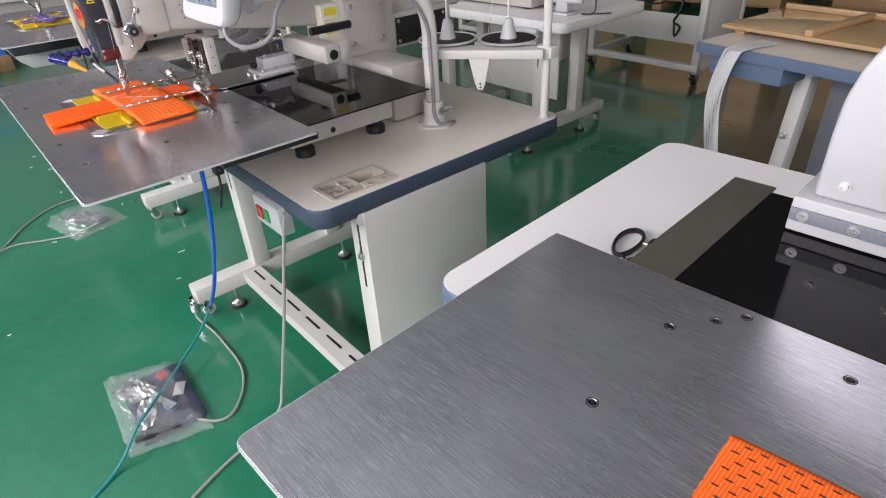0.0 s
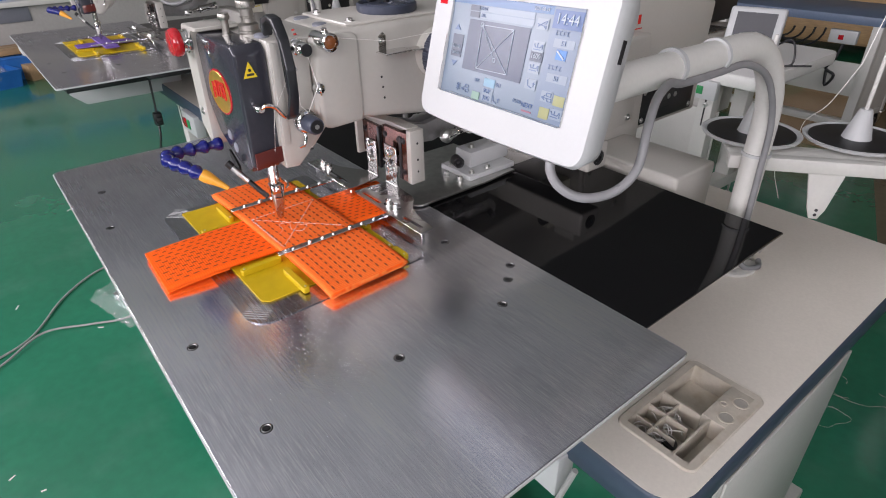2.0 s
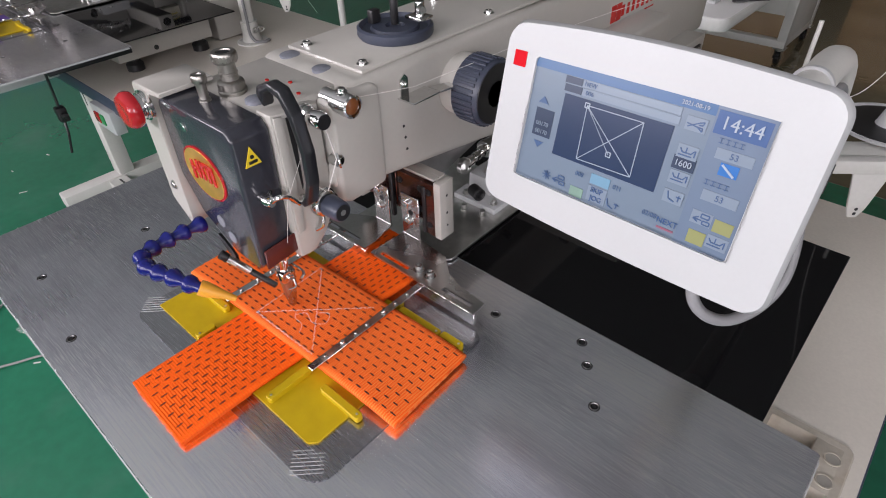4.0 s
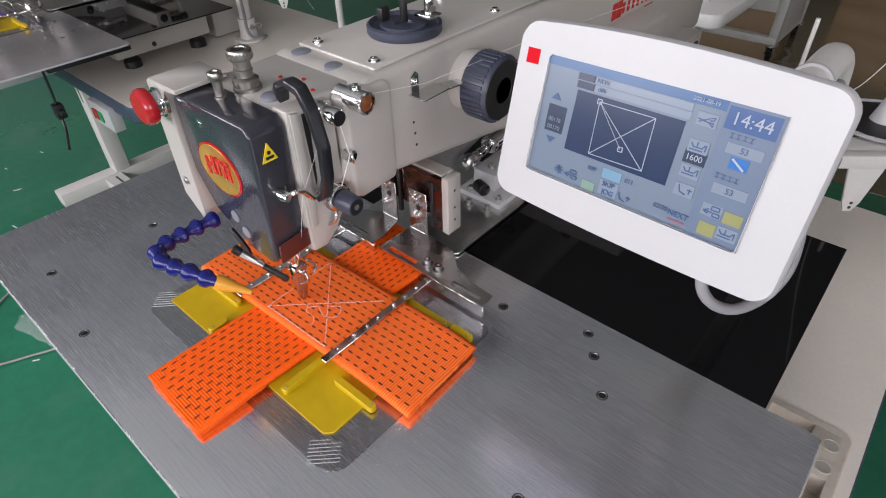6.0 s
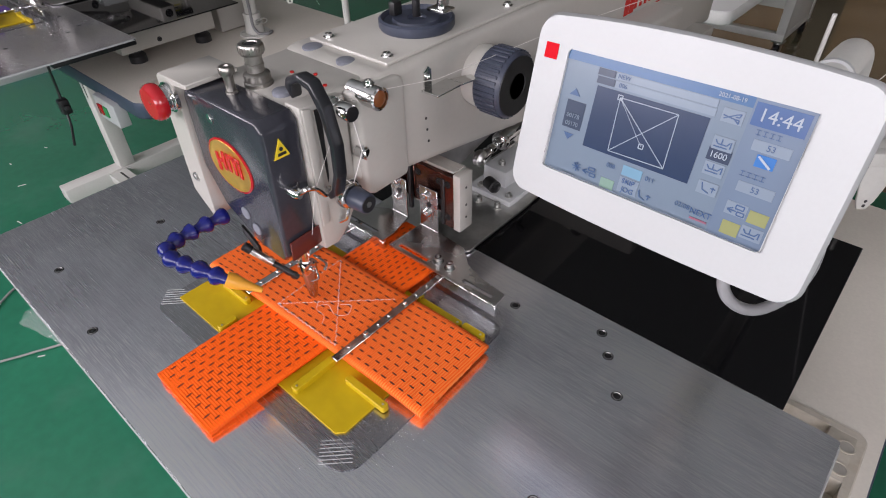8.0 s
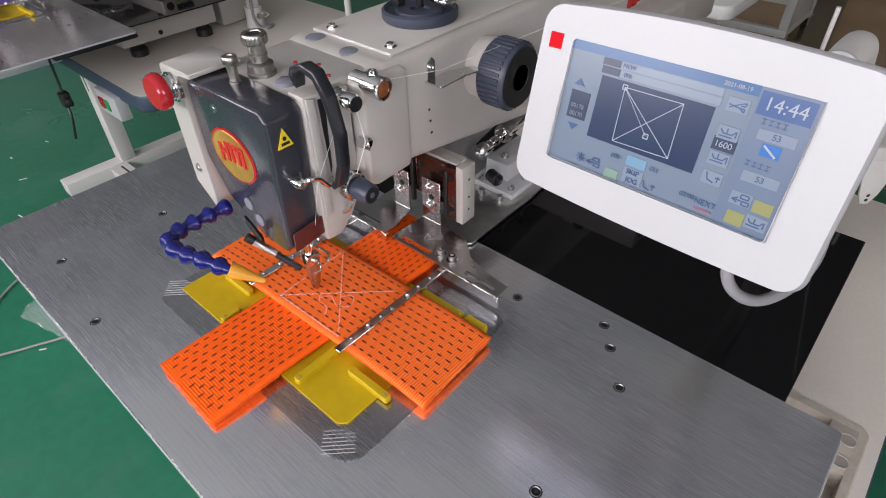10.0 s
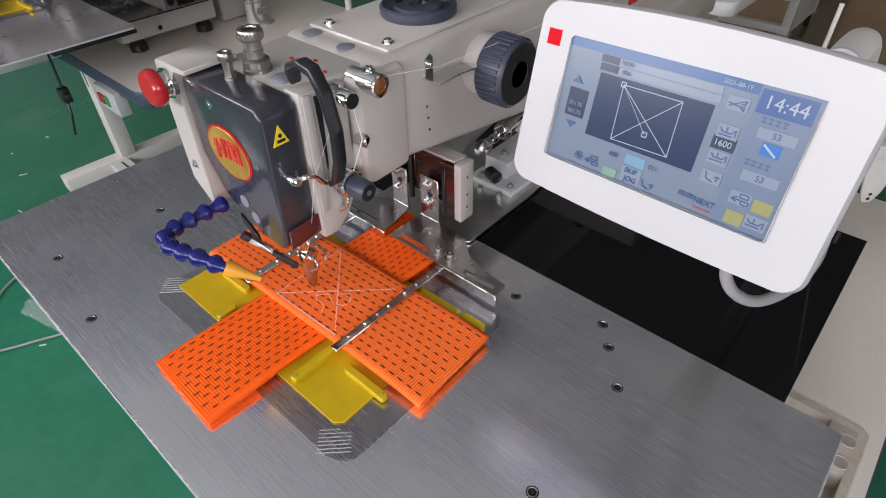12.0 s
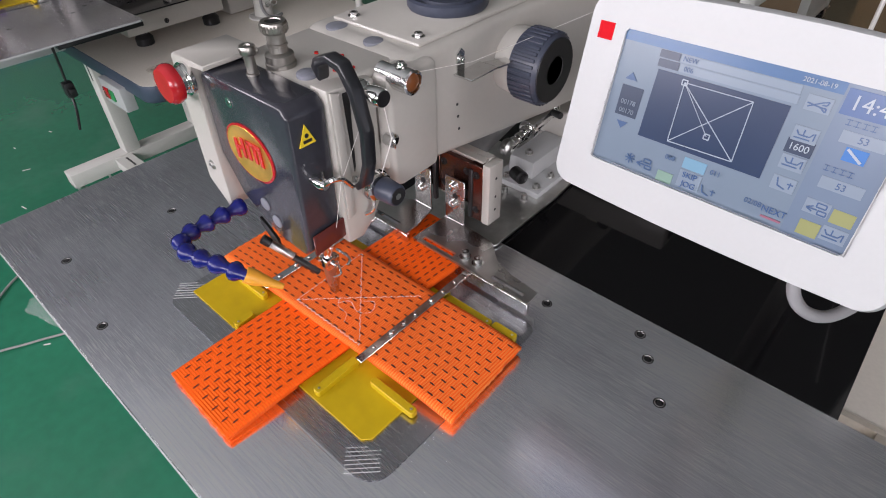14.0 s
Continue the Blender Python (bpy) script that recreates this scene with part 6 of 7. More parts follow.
bm = prism(B(), [(0.636, 0.715), (0.648, 0.705), (0.630, 0.62), (0.615, 0.565), (0.615, 0.62)], "z", ZT + 0.0055, ZT + 0.0075)
part("blade", bm, M_CHROME, sc)
part("handle_link", pipe(B(), spline([(0.614, 0.742, ZT + 0.0075), (0.626, 0.745, ZT + 0.0080), (0.638, 0.744, ZT + 0.0075)], 4), 0.0022, 8), M_ZINC, sc)
part("handle_link", pipe(B(), spline([(0.645, 0.722, ZT + 0.0070), (0.642, 0.700, ZT + 0.0070), (0.630, 0.680, ZT + 0.0070)], 4), 0.0038, 8), M_BLACK, sc)


# ---- second row ----
M_EDGEW = mat("white_edge_band", (0.66, 0.66, 0.63), 0.45, grain=0.04, grain_scale=90)
td = machine_table((-1.25, 2.5, 0), -1.95, -0.705, 2.165, 2.86, 0.70, (-1.70, -0.95), M_TOPB, M_EDGEW, "white sewing machine table on grey-white legs", panel=False)
part("lower_panel", box(B(), -1.66, -0.99, 2.50, 2.512, 0.20, 0.44, 0.002), M_FRAME, td, "white sheet-metal back panel")


def small_panel(at):
    c = thing("small_control_panel", at, "small white control panel with a dark screen on a foot", "control panel")
    x, y, z = at
    tilt = Matrix.Translation((x, y, z + 0.05)) @ Matrix.Rotation(radians(14), 4, "Z") @ Matrix.Rotation(radians(-14), 4, "X")
    part("foot", box(B(), x - 0.06, x + 0.06, y - 0.045, y + 0.05, z, z + 0.012, 0.003), M_CASE, c)
    part("neck", box(B(), x - 0.035, x + 0.035, y - 0.02, y + 0.03, z + 0.012, z + 0.06, 0.006), M_CASE, c)
    bm = box(B(), -0.10, 0.10, -0.018, 0.018, 0.0, 0.158, 0.010, 3)
    bmesh.ops.transform(bm, matrix=tilt, verts=bm.verts)
    part("case", bm, M_CASE, c)
    bm = box(B(), -0.072, 0.072, -0.0195, -0.017, 0.035, 0.138, 0)
    bmesh.ops.transform(bm, matrix=tilt, verts=bm.verts)
    part("screen", bm, mat("dark_screen", (0.010, 0.012, 0.018), 0.4, grain=0.05), c, "dark glossy screen")
    bm = pipe(B(), spline([(x + 0.06, y + 0.05, z + 0.06), (x + 0.13, y + 0.06, z + 0.10), (x + 0.16, y + 0.04, z + 0.02), (x + 0.10, y + 0.02, z + 0.006), (x + 0.20, y + 0.12, z + 0.005)], 6), 0.004, 8)
    part("cable", bm, M_BLACK, c)
    return c


small_panel((-0.865, 2.36, 0.70))
bx = thing("flatbed_machine", (-1.3, 2.5, 0.70), "white flat machine bed with a dark top sheet", "sewing machine")
part("bed", box(B(), -1.80, -1.06, 2.34, 2.74, 0.712, 0.775, 0.006, 3), M_WHITE, bx)
part("top_sheet", box(B(), -1.80, -1.07, 2.36, 2.60, 0.7755, 0.780, 0.001), M_STEEL2, bx)
part("arm", box(B(), -1.46, -1.32, 2.36, 2.95, 0.90, 1.06, 0.02, 3), M_WHITE, bx)
part("column", box(B(), -1.48, -1.30, 2.70, 2.90, 0.7805, 0.8995, 0.01, 3), M_WHITE, bx)
part("cover", box(B(), -1.30, -1.18, 2.56, 2.84, 0.7805, 0.90, 0.008, 3), M_BLACK, bx)
for x in (-1.76, -1.12):
    part("rubber_foot", cyl(B(), (x, 2.38, 0.70), (x, 2.38, 0.713), 0.02, seg=16), M_BLACK, bx)


def heavy_caster(parent, x, y, top):
    """A swivel caster with a broad fork and a black rubber wheel."""
    bm = box(B(), x - 0.035, x + 0.035, y - 0.03, y + 0.03, top - 0.006, top, 0.001)
    cyl(bm, (x, y, top - 0.018), (x, y, top - 0.006), 0.022)
    for s in (-1, 1):
        prism(bm, [(y - 0.024, top - 0.016), (y + 0.024, top - 0.016), (y + 0.030, 0.034), (y + 0.006, 0.026)], "x", x + s * 0.019 - 0.002, x + s * 0.019 + 0.002)
    c = part("caster", bm, M_ZINC, parent, "zinc fork of a heavy caster")
    part("wheel", lathe(B(), (x - 0.015, y + 0.016, 0.039), (1, 0, 0), [(0, 0.030), (0.003, 0.038), (0.027, 0.038), (0.030, 0.030)], 24), M_BLACK, c, "black rubber wheel")
    part("brake", box(B(), x - 0.018, x + 0.018, y - 0.050, y - 0.020, 0.050, 0.058, 0.002), M_DARKSTEEL, c, "dark brake pedal")


def frame_cart(at, x0, x1, y0, y1, h):
    """A tall white frame on casters with a closed upper part and an open lower one."""
    c = thing("machine_stand", at, "tall grey-white machine stand on casters", "stand", "machine stands at the back")
    for x in (x0, x1 - 0.05):
        for y in (y0, y1 - 0.05):
            part("post", box(B(), x, x + 0.05, y, y + 0.05, 0.10, h, 0.003), M_FRAME, c)
            heavy_caster(c, x + 0.025, y + 0.025, 0.10)
    part("rail", box(B(), x0, x1, y0 - 0.002, y0 + 0.052, 0.1005, 0.142, 0.003), M_FRAME, c)
    for x in (x0, x1 - 0.05):
        part("rail", box(B(), x + 0.002, x + 0.048, y0 + 0.0525, y1 - 0.05, 0.1005, 0.142, 0.003), M_FRAME, c)
    part("front_panel", box(B(), x0 + 0.05, x1 - 0.05, y0 + 0.008, y0 + 0.016, 0.28, 0.46, 0.001), M_FRAME, c)
    part("side_panel", box(B(), x1 - 0.012, x1 - 0.004, y0 + 0.05, y1 - 0.05, 0.12, h, 0.001), M_FRAME, c)
    part("shelf", box(B(), x0, x1, y0, y1, h, h + 0.045, 0.003), M_EDGEB, c, "blue-grey worktop")
    part("switch_box", box(B(), x1 - 0.24, x1 - 0.10, y0 - 0.03, y0 + 0.001, h - 0.10, h - 0.03, 0.003), M_CASE, c)
    part("switch", box(B(), x1 - 0.19, x1 - 0.165, y0 - 0.034, y0 - 0.0302, h - 0.08, h - 0.055, 0), M_RED, c)
    bm = pipe(B(), spline([(x1 - 0.16, y0 - 0.02, h - 0.10), (x1 - 0.17, y0 - 0.04, h - 0.18), (x1 - 0.20, y0 - 0.04, h - 0.24), (x1 - 0.15, y0 - 0.04, h - 0.27), (x1 - 0.18, y0 - 0.04, h - 0.33), (x1 - 0.20, y0 - 0.03, h - 0.25)], 6), 0.008, 8)
    part("cable", bm, M_DARKSTEEL, c)
    bm = B()
    for k in range(5):
        r = 0.05 + 0.02 * k
        pts = [(x0 + 0.35 + 0.03 * k + r * math.cos(t), y0 + 0.02 + 0.02 * k, h - 0.05 + r * 0.9 * math.sin(t)) for t in [math.pi + math.pi * j / 10 for j in range(11)]]
        pipe(bm, pts, 0.006, 7)
    part("hose_loops", bm, M_BLACK, c, "black hose loops")
    return c


frame_cart((-1.25, 4.1, 0), -1.74, -0.83, 3.80, 4.36, 0.66)
frame_cart((-2.9, 4.1, 0), -3.3, -2.4, 3.85, 4.40, 0.66)
frame_cart((0.9, 4.6, 0), 0.45, 1.35, 4.3, 4.9, 0.66)

# table with the blue edge, wooden board and hanging straps
rg = Matrix.Translation((-0.085, 2.235, 0)) @ Matrix.Rotation(radians(-9), 4, "Z")
tg = thing("machine_table", (0, 0, 0), "grey-topped work table with a blue-grey edge", "table", "machine tables in the hall")
out = rounded(0.0, 1.15, 0.0, 0.65, 0.02, 4)
part("tabletop", prism(B(), out, "z", 0.672, 0.692), M_TOP, tg)
part("edge_band", sweep(B(), out, [(-0.004, 0.6925), (0.006, 0.690), (0.008, 0.672), (0.006, 0.652), (-0.006, 0.650), (-0.006, 0.671)]), M_EDGEB, tg)
part("drawer", box(B(), 0.06, 0.36, 0.02, 0.30, 0.58, 0.671, 0.004), M_EDGEB, tg, "blue-grey drawer under the top")
for x in (0.33, 1.05):
    part("leg", prism(B(), [(0.12, 0.02), (0.19, 0.02), (0.26, 0.671), (0.19, 0.671)], "x", x, x + 0.055, 0.003), M_FRAME, tg)
    part("foot_rail", box(B(), x, x + 0.055, 0.05, 0.62, 0.0, 0.05, 0.003), M_FRAME, tg)
    part("bolt", screw(B(), (x + 0.02, 0.155, 0.36), (0, -1, 0), 0.012, 0.008), M_ZINC, tg)
part("back_panel", box(B(), 0.42, 1.06, 0.27, 0.28, 0.06, 0.64, 0.002), M_GREYPAD, tg, "grey back panel")
part("motor", cyl(B(), (0.60, 0.24, 0.46), (0.85, 0.24, 0.46), 0.085, seg=28, bev=0.006), M_DARKSTEEL, tg, "dark motor under the table")
part("cable_loop", pipe(B(), [(0.56 + 0.05 * math.cos(t), 0.20, 0.47 + 0.08 * math.sin(t)) for t in [2 * math.pi * k / 24 for k in range(24)]], 0.005, 8), M_CABLE, tg)
tg.matrix_basis = rg
M_WOOD = mat("pale_plywood", (0.42, 0.27, 0.13), 0.45, grain=0.15, grain_scale=12, stretch=(1.5, 14, 14), blotch=0.1, blotch_scale=3, bump=0.1, bump_scale=60, coat=0.2)
M_GLOSSWOOD = mat("varnished_sheet", (0.55, 0.40, 0.22), 0.12, spec=0.7, coat=0.9, grain=0.1, grain_scale=12, stretch=(1.5, 14, 14), blotch=0.1, blotch_scale=3)
wb = thing("wooden_board", (0, 0, 0.7), "pale wooden board with a glossy sheet lying on the table", "board")
ORIGIN[wb] = Vector((0, 0, 0.7))
part("board", box(B(), 0.06, 0.95, 0.16, 0.62, 0.766, 0.782, 0.003), M_WOOD, wb)
part("strip", box(B(), 0.06, 0.95, 0.60, 0.625, 0.7825, 0.805, 0.003), M_WOOD, wb)
part("strip", box(B(), 0.40, 0.43, 0.16, 0.60, 0.7825, 0.805, 0.003), M_WOOD, wb)
part("glossy_sheet", box(B(), 0.075, 0.385, 0.175, 0.585, 0.7825, 0.7840, 0.0005), M_GLOSSWOOD, wb, "varnished pale sheet")
for x in (0.10, 0.86):
    part("batten", box(B(), x, x + 0.04, 0.20, 0.58, 0.742, 0.7659, 0.002), M_WOOD, wb)
wb.matrix_basis = rg @ Matrix.Translation((-0.08, 0.01, 0.65))
M_WEBW = mat("silver_white_webbing", (0.60, 0.61, 0.60), 0.5, grain=0.1, grain_scale=60, bump=0.6, bump_scale=120, stretch=(9, 1, 1), blotch=0.08, blotch_scale=4)
for k in range(5):
    st = []
    bm = B()
    o = 0.0155 * (k - 2)
    base = [(0.215 + o, 0.16, 0.698), (0.19 + o, 0.0, 0.697), (0.170 + o, -0.025, 0.665), (0.147 + o, -0.030, 0.52), (0.164 + o, -0.035, 0.37), (0.196 + o * 1.05, -0.030, 0.20), (0.215 + o * 1.05, -0.030, 0.02 + 0.03 * k)]
    pts = spline(base, 6)
    rows2 = []
    for i, p in enumerate(pts):
        w = 0.0072
        q = Vector((w, 0.004 * math.sin(i * 0.4 + k), 0))
        y = p.y - 0.004 * k
        rows2.append([bm.verts.new((p.x + s3 * q.x, y + s3 * q.y + o, p.z + (0.0012 if i < 7 else 0) * (o > 0))) for o in (0.0, 0.0016) for s3 in (-1, 1)])
    for a, b in zip(rows2, rows2[1:]):
        for i0, i1 in ((0, 1), (1, 3), (3, 2), (2, 0)):
            bm.faces.new((a[i0], a[i1], b[i1], b[i0]))
    bm.faces.new([rows2[0][i] for i in (0, 1, 3, 2)])
    bm.faces.new([rows2[-1][i] for i in (2, 3, 1, 0)])
    ob = solo("hanging_strap", bm, M_WEBW, (0.1, 0, 0.69), "silver-white webbing strap hanging off the table", "webbing", "hanging straps")
    ob.matrix_basis = rg @ Matrix.Translation((0.1, 0, 0.69))

# ---- along the west wall ----
M_BLUE = mat("blue_plastic_bin", (0.015, 0.13, 0.42), 0.35, grain=0.05, grain_scale=90, blotch=0.08, blotch_scale=6)
M_CARD = mat("brown_cardboard", (0.36, 0.23, 0.12), 0.8, grain=0.06, grain_scale=70, blotch=0.08, blotch_scale=4, bump=0.1, bump_scale=90)
ZB = 0.58
sh = thing("shelf_bench", (-6.7, 0.5, 0), "long low white bench with grey front boards", "bench")
part("top", box(B(), -7.2, -6.35, -2.4, 4.2, ZB - 0.045, ZB, 0.004), M_FRAME, sh)
part("front_board", box(B(), -6.42, -6.40, -2.4, 4.2, 0.0, ZB - 0.0455, 0.002), M_WALL, sh)
part("socket_plate", box(B(), -6.3995, -6.392, -0.12, 0.52, ZB - 0.172, ZB - 0.0457, 0.002), M_GREYPAD, sh, "grey plate with a dark hole")
part("hole", lathe(B(), (-6.392, 0.20, ZB - 0.108), (1, 0, 0), [(0, 0.05), (0.002, 0.048), (0.003, 0.03)], 24), M_BLACK, sh)


def bin_box(at, w, d, h, turn=0.0, mater=None, label="blue plastic storage bin with loose plastic bags", filled=True):
    """An open tapered bin."""
    bm = B()
    lo = [(-w / 2 * 0.9, -d / 2 * 0.9), (w / 2 * 0.9, -d / 2 * 0.9), (w / 2 * 0.9, d / 2 * 0.9), (-w / 2 * 0.9, d / 2 * 0.9)]
    hi = [(-w / 2, -d / 2), (w / 2, -d / 2), (w / 2, d / 2), (-w / 2, d / 2)]
    ti = [(x * 0.95, y * 0.95) for x, y in hi]
    fl = [(x * 0.85, y * 0.85) for x, y in hi]
    rings = [[bm.verts.new((x, y, z)) for x, y in r] for r, z in ((lo, 0), (hi, h * 0.9), ([(x * 1.03, y * 1.03) for x, y in hi], h * 0.9), ([(x * 1.03, y * 1.03) for x, y in hi], h), (ti, h), (fl, 0.01))]
    for a, b in zip(rings, rings[1:]):
        for k in range(4):
            bm.faces.new((a[k], a[(k + 1) % 4], b[(k + 1) % 4], b[k]))
    bm.faces.new(rings[0][::-1])
    bm.faces.new(rings[-1])
    t = thing("storage_bin", (0, 0, 0), label, "bin", "storage bins by the bench")
    part("bin", bm, mater or M_BLUE, t)
    if filled:
        bm = B()
        for k in range(7):
            x, y = random.uniform(-w * 0.32, w * 0.32), random.uniform(-d * 0.32, d * 0.32)
            bmesh.ops.create_icosphere(bm, subdivisions=2, radius=0.07, matrix=Matrix.Translation((x, y, h * 0.8)) @ Matrix.Diagonal((1.2, 1.0, 0.8, 1)))
        for v in bm.verts:
            v.co += noise.noise_vector(v.co * 22) * 0.03
        part("contents", bm, M_FILM, t, "crumpled clear plastic bags", 20)
    t.matrix_basis = Matrix.Translation(at) @ Matrix.Rotation(turn, 4, "Z")
    return t


def clear_film(name, tint=(0.9, 0.93, 0.93), see=0.35):
    """Thin wrinkled clear film: partly see-through with sharp highlights."""
    m = bpy.data.materials.new(name)
    m.use_nodes = True
    nt = m.node_tree
    b = nt.nodes["Principled BSDF"]
    b.inputs["Base Color"].default_value = (*tint, 1)
    b.inputs["Roughness"].default_value = 0.06
    b.inputs["Alpha"].default_value = see
    b.inputs["Coat Weight"].default_value = 0.6
    tc = nt.nodes.new("ShaderNodeTexCoord")
    nz = nt.nodes.new("ShaderNodeTexNoise")
    nz.inputs["Scale"].default_value, nz.inputs["Detail"].default_value = 26, 3
    bu = nt.nodes.new("ShaderNodeBump")
    bu.inputs["Strength"].default_value, bu.inputs["Distance"].default_value = 0.9, 0.01
    nt.links.new(tc.outputs["Object"], nz.inputs["Vector"])
    nt.links.new(nz.outputs["Fac"], bu.inputs["Height"])
    nt.links.new(bu.outputs[0], b.inputs["Normal"])
    return m


M_FILM = clear_film("clear_plastic_film", see=0.11)
bin_box((-5.86, 0.03, 0), 0.32, 0.38, 0.14, 0.30)
bin_box((-6.18, 0.22, 0), 0.34, 0.46, 0.20, -0.05, filled=False)
bin_box((-6.08, -0.62, 0), 0.40, 0.46, 0.18, 0.1)
for y in (-1.6, -1.0, -0.4, 0.2, 0.8, 1.4, 2.0):
    bin_box((-6.72, y, ZB), 0.45, 0.52, 0.17, random.uniform(-0.05, 0.05), label="blue plastic bin on the white bench", filled=False)


def carton(at, w, d, h, turn):
    bm = box(B(), -w / 2, w / 2, -d / 2, d / 2, 0, h, 0.003)
    t = thing("cardboard_box", (0, 0, 0), "small brown cardboard box on the floor", "box", "cardboard boxes")
    part("carton", bm, M_CARD, t)
    part("tape", box(B(), -0.025, 0.025, -d / 2 - 0.0005, d / 2 + 0.0005, h - 0.03, h + 0.0008, 0), mat("packing_tape", (0.45, 0.33, 0.18), 0.25, grain=0.05), t)
    t.matrix_basis = Matrix.Translation(at) @ Matrix.Rotation(turn, 4, "Z")


carton((-5.98, 0.37, 0), 0.15, 0.14, 0.13, 0.3)
carton((-6.18, 0.22, 0.205), 0.28, 0.36, 0.04, 0.1)
carton((-6.22, -0.27, 0), 0.22, 0.20, 0.20, 0.2)
carton((-6.10, -1.1, 0), 0.35, 0.35, 0.22, 0.1)
can = thing("spray_can", (-5.78, -0.22, 0), "dark blue spray can with a red and white cap", "spray can")
part("can", lathe(B(), (-5.78, -0.22, 0), (0, 0, 1), [(0, 0.030), (0.003, 0.032), (0.17, 0.032), (0.185, 0.020)], 20), M_BLUEHOSE, can)
part("cap", lathe(B(), (-5.78, -0.22, 0.185), (0, 0, 1), [(0, 0.022), (0.035, 0.020), (0.038, 0.014)], 16), M_CASE, can)

# ---- back of the hall ----
for k, (x, y, w, d, h) in enumerate(((1.2, 6.6, 1.2, 0.8, 1.2), (2.6, 6.8, 1.2, 0.8, 0.9), (-0.3, 6.9, 1.3, 0.7, 1.0), (-2.0, 6.6, 1.3, 0.8, 1.2), (3.9, 5.6, 1.0, 1.0, 1.1), (-3.7, 6.8, 1.2, 0.8, 1.0))):
    cr = thing("wooden_crate", (0, 0, 0), "brown wooden crate at the back of the hall", "crate", "wooden crates at the back")
    part("base", box(B(), -w / 2, w / 2, -d / 2, d / 2, 0.10, h, 0.004), M_CARD, cr)
    for j in range(4):
        z = 0.12 + (h - 0.14) * j / 4
        part("plank", box(B(), -w / 2 - 0.001, w / 2 + 0.001, -d / 2 - 0.02, -d / 2 - 0.001, z, z + (h - 0.14) / 4 - 0.02, 0.003), M_WOOD, cr)
    for xx in (-w / 2, w / 2 - 0.1):
        part("skid", box(B(), xx, xx + 0.1, -d / 2, d / 2, 0, 0.0995, 0.003), M_WOOD, cr)
    cr.matrix_basis = Matrix.Translation((x, y, 0)) @ Matrix.Rotation(random.uniform(-0.15, 0.15), 4, "Z")

# ---- cables, bags and threads on the floor ----
def cable(name, pts, r, material, label, n=8):
    at = Vector(pts[0])
    return solo(name, pipe(B(), spline(pts, n), r, 8), material, at, label, "cable", "cables on the floor")


cable("power_cable", [(-0.06, 0.37, 0.655), (-0.09, 0.355, 0.52), (-0.13, 0.34, 0.35), (-0.17, 0.32, 0.18), (-0.19, 0.30, 0.06), (-0.16, 0.26, 0.008), (-0.115, 0.14, 0.006), (-0.06, -0.02, 0.006), (0.10, -0.35, 0.006)], 0.0042, M_CABLE, "grey cable hanging from the switch box to the floor")
cable("air_tube", [(-0.36, 0.31, 0.80), (-0.38, 0.305, 0.62), (-0.43, 0.30, 0.46), (-0.54, 0.295, 0.26), (-0.64, 0.285, 0.12)], 0.006, M_BLUETUBE, "blue air tube running down to a valve")
cable("air_tube", [(-0.66, 0.275, 0.085), (-0.60, 0.21, 0.06), (-0.47, 0.07, 0.050), (-0.34, -0.06, 0.056), (-0.27, -0.16, 0.006), (-0.16, -0.36, 0.006), (-0.05, -0.6, 0.006)], 0.0045, M_TEALTUBE, "thin teal air tube across the plastic bag")
cable("power_cable", [(-0.76, 0.26, 0.06), (-0.755, 0.255, 0.02), (-0.66, 0.27, 0.006), (-0.55, 0.272, 0.006), (-0.42, 0.265, 0.006), (-0.32, 0.225, 0.006), (-0.255, 0.165, 0.006), (-0.255, 0.12, 0.006), (-0.30, 0.08, 0.006)], 0.0038, M_CABLE, "grey cable looping towards the plastic bag")
vl = thing("air_valve", (-0.65, 0.28, 0.10), "silver air valve and coupling on a tube", "valve")
part("coupling", lathe(B(), (-0.675, 0.268, 0.082), (0.8, 0.2, 1), [(0, 0.008), (0.004, 0.013), (0.022, 0.013), (0.024, 0.009), (0.042, 0.009), (0.044, 0.014), (0.066, 0.014), (0.068, 0.009)], 16), M_CHROME, vl)
part("lever", box(B(), -0.668, -0.640, 0.262, 0.272, 0.112, 0.118, 0.002), M_CHROME, vl)
part("collar", lathe(B(), (-0.765, 0.262, 0.075), (0, 0, 1), [(-0.035, 0.013), (-0.030, 0.018), (-0.002, 0.018), (0.0, 0.012), (0.012, 0.012), (0.014, 0.016), (0.024, 0.012)], 16), M_CHROME, vl)
cable("power_cable", [(-1.75, -0.60, 0.006), (-1.80, -0.43, 0.006), (-1.88, -0.22, 0.006), (-2.08, -0.08, 0.006), (-2.20, 0.05, 0.006), (-2.23, 0.18, 0.006), (-2.22, 0.34, 0.006)], 0.0036, M_CABLE, "grey cable lying on the green floor")
cable("power_cable", [(-1.62, -0.62, 0.006), (-1.74, -0.43, 0.006), (-1.79, -0.30, 0.007), (-1.88, -0.17, 0.014), (-1.84, -0.03, 0.007), (-1.79, 0.07, 0.012), (-1.74, 0.18, 0.05)], 0.0036, M_CABLE, "grey cable leading to a plastic bag")
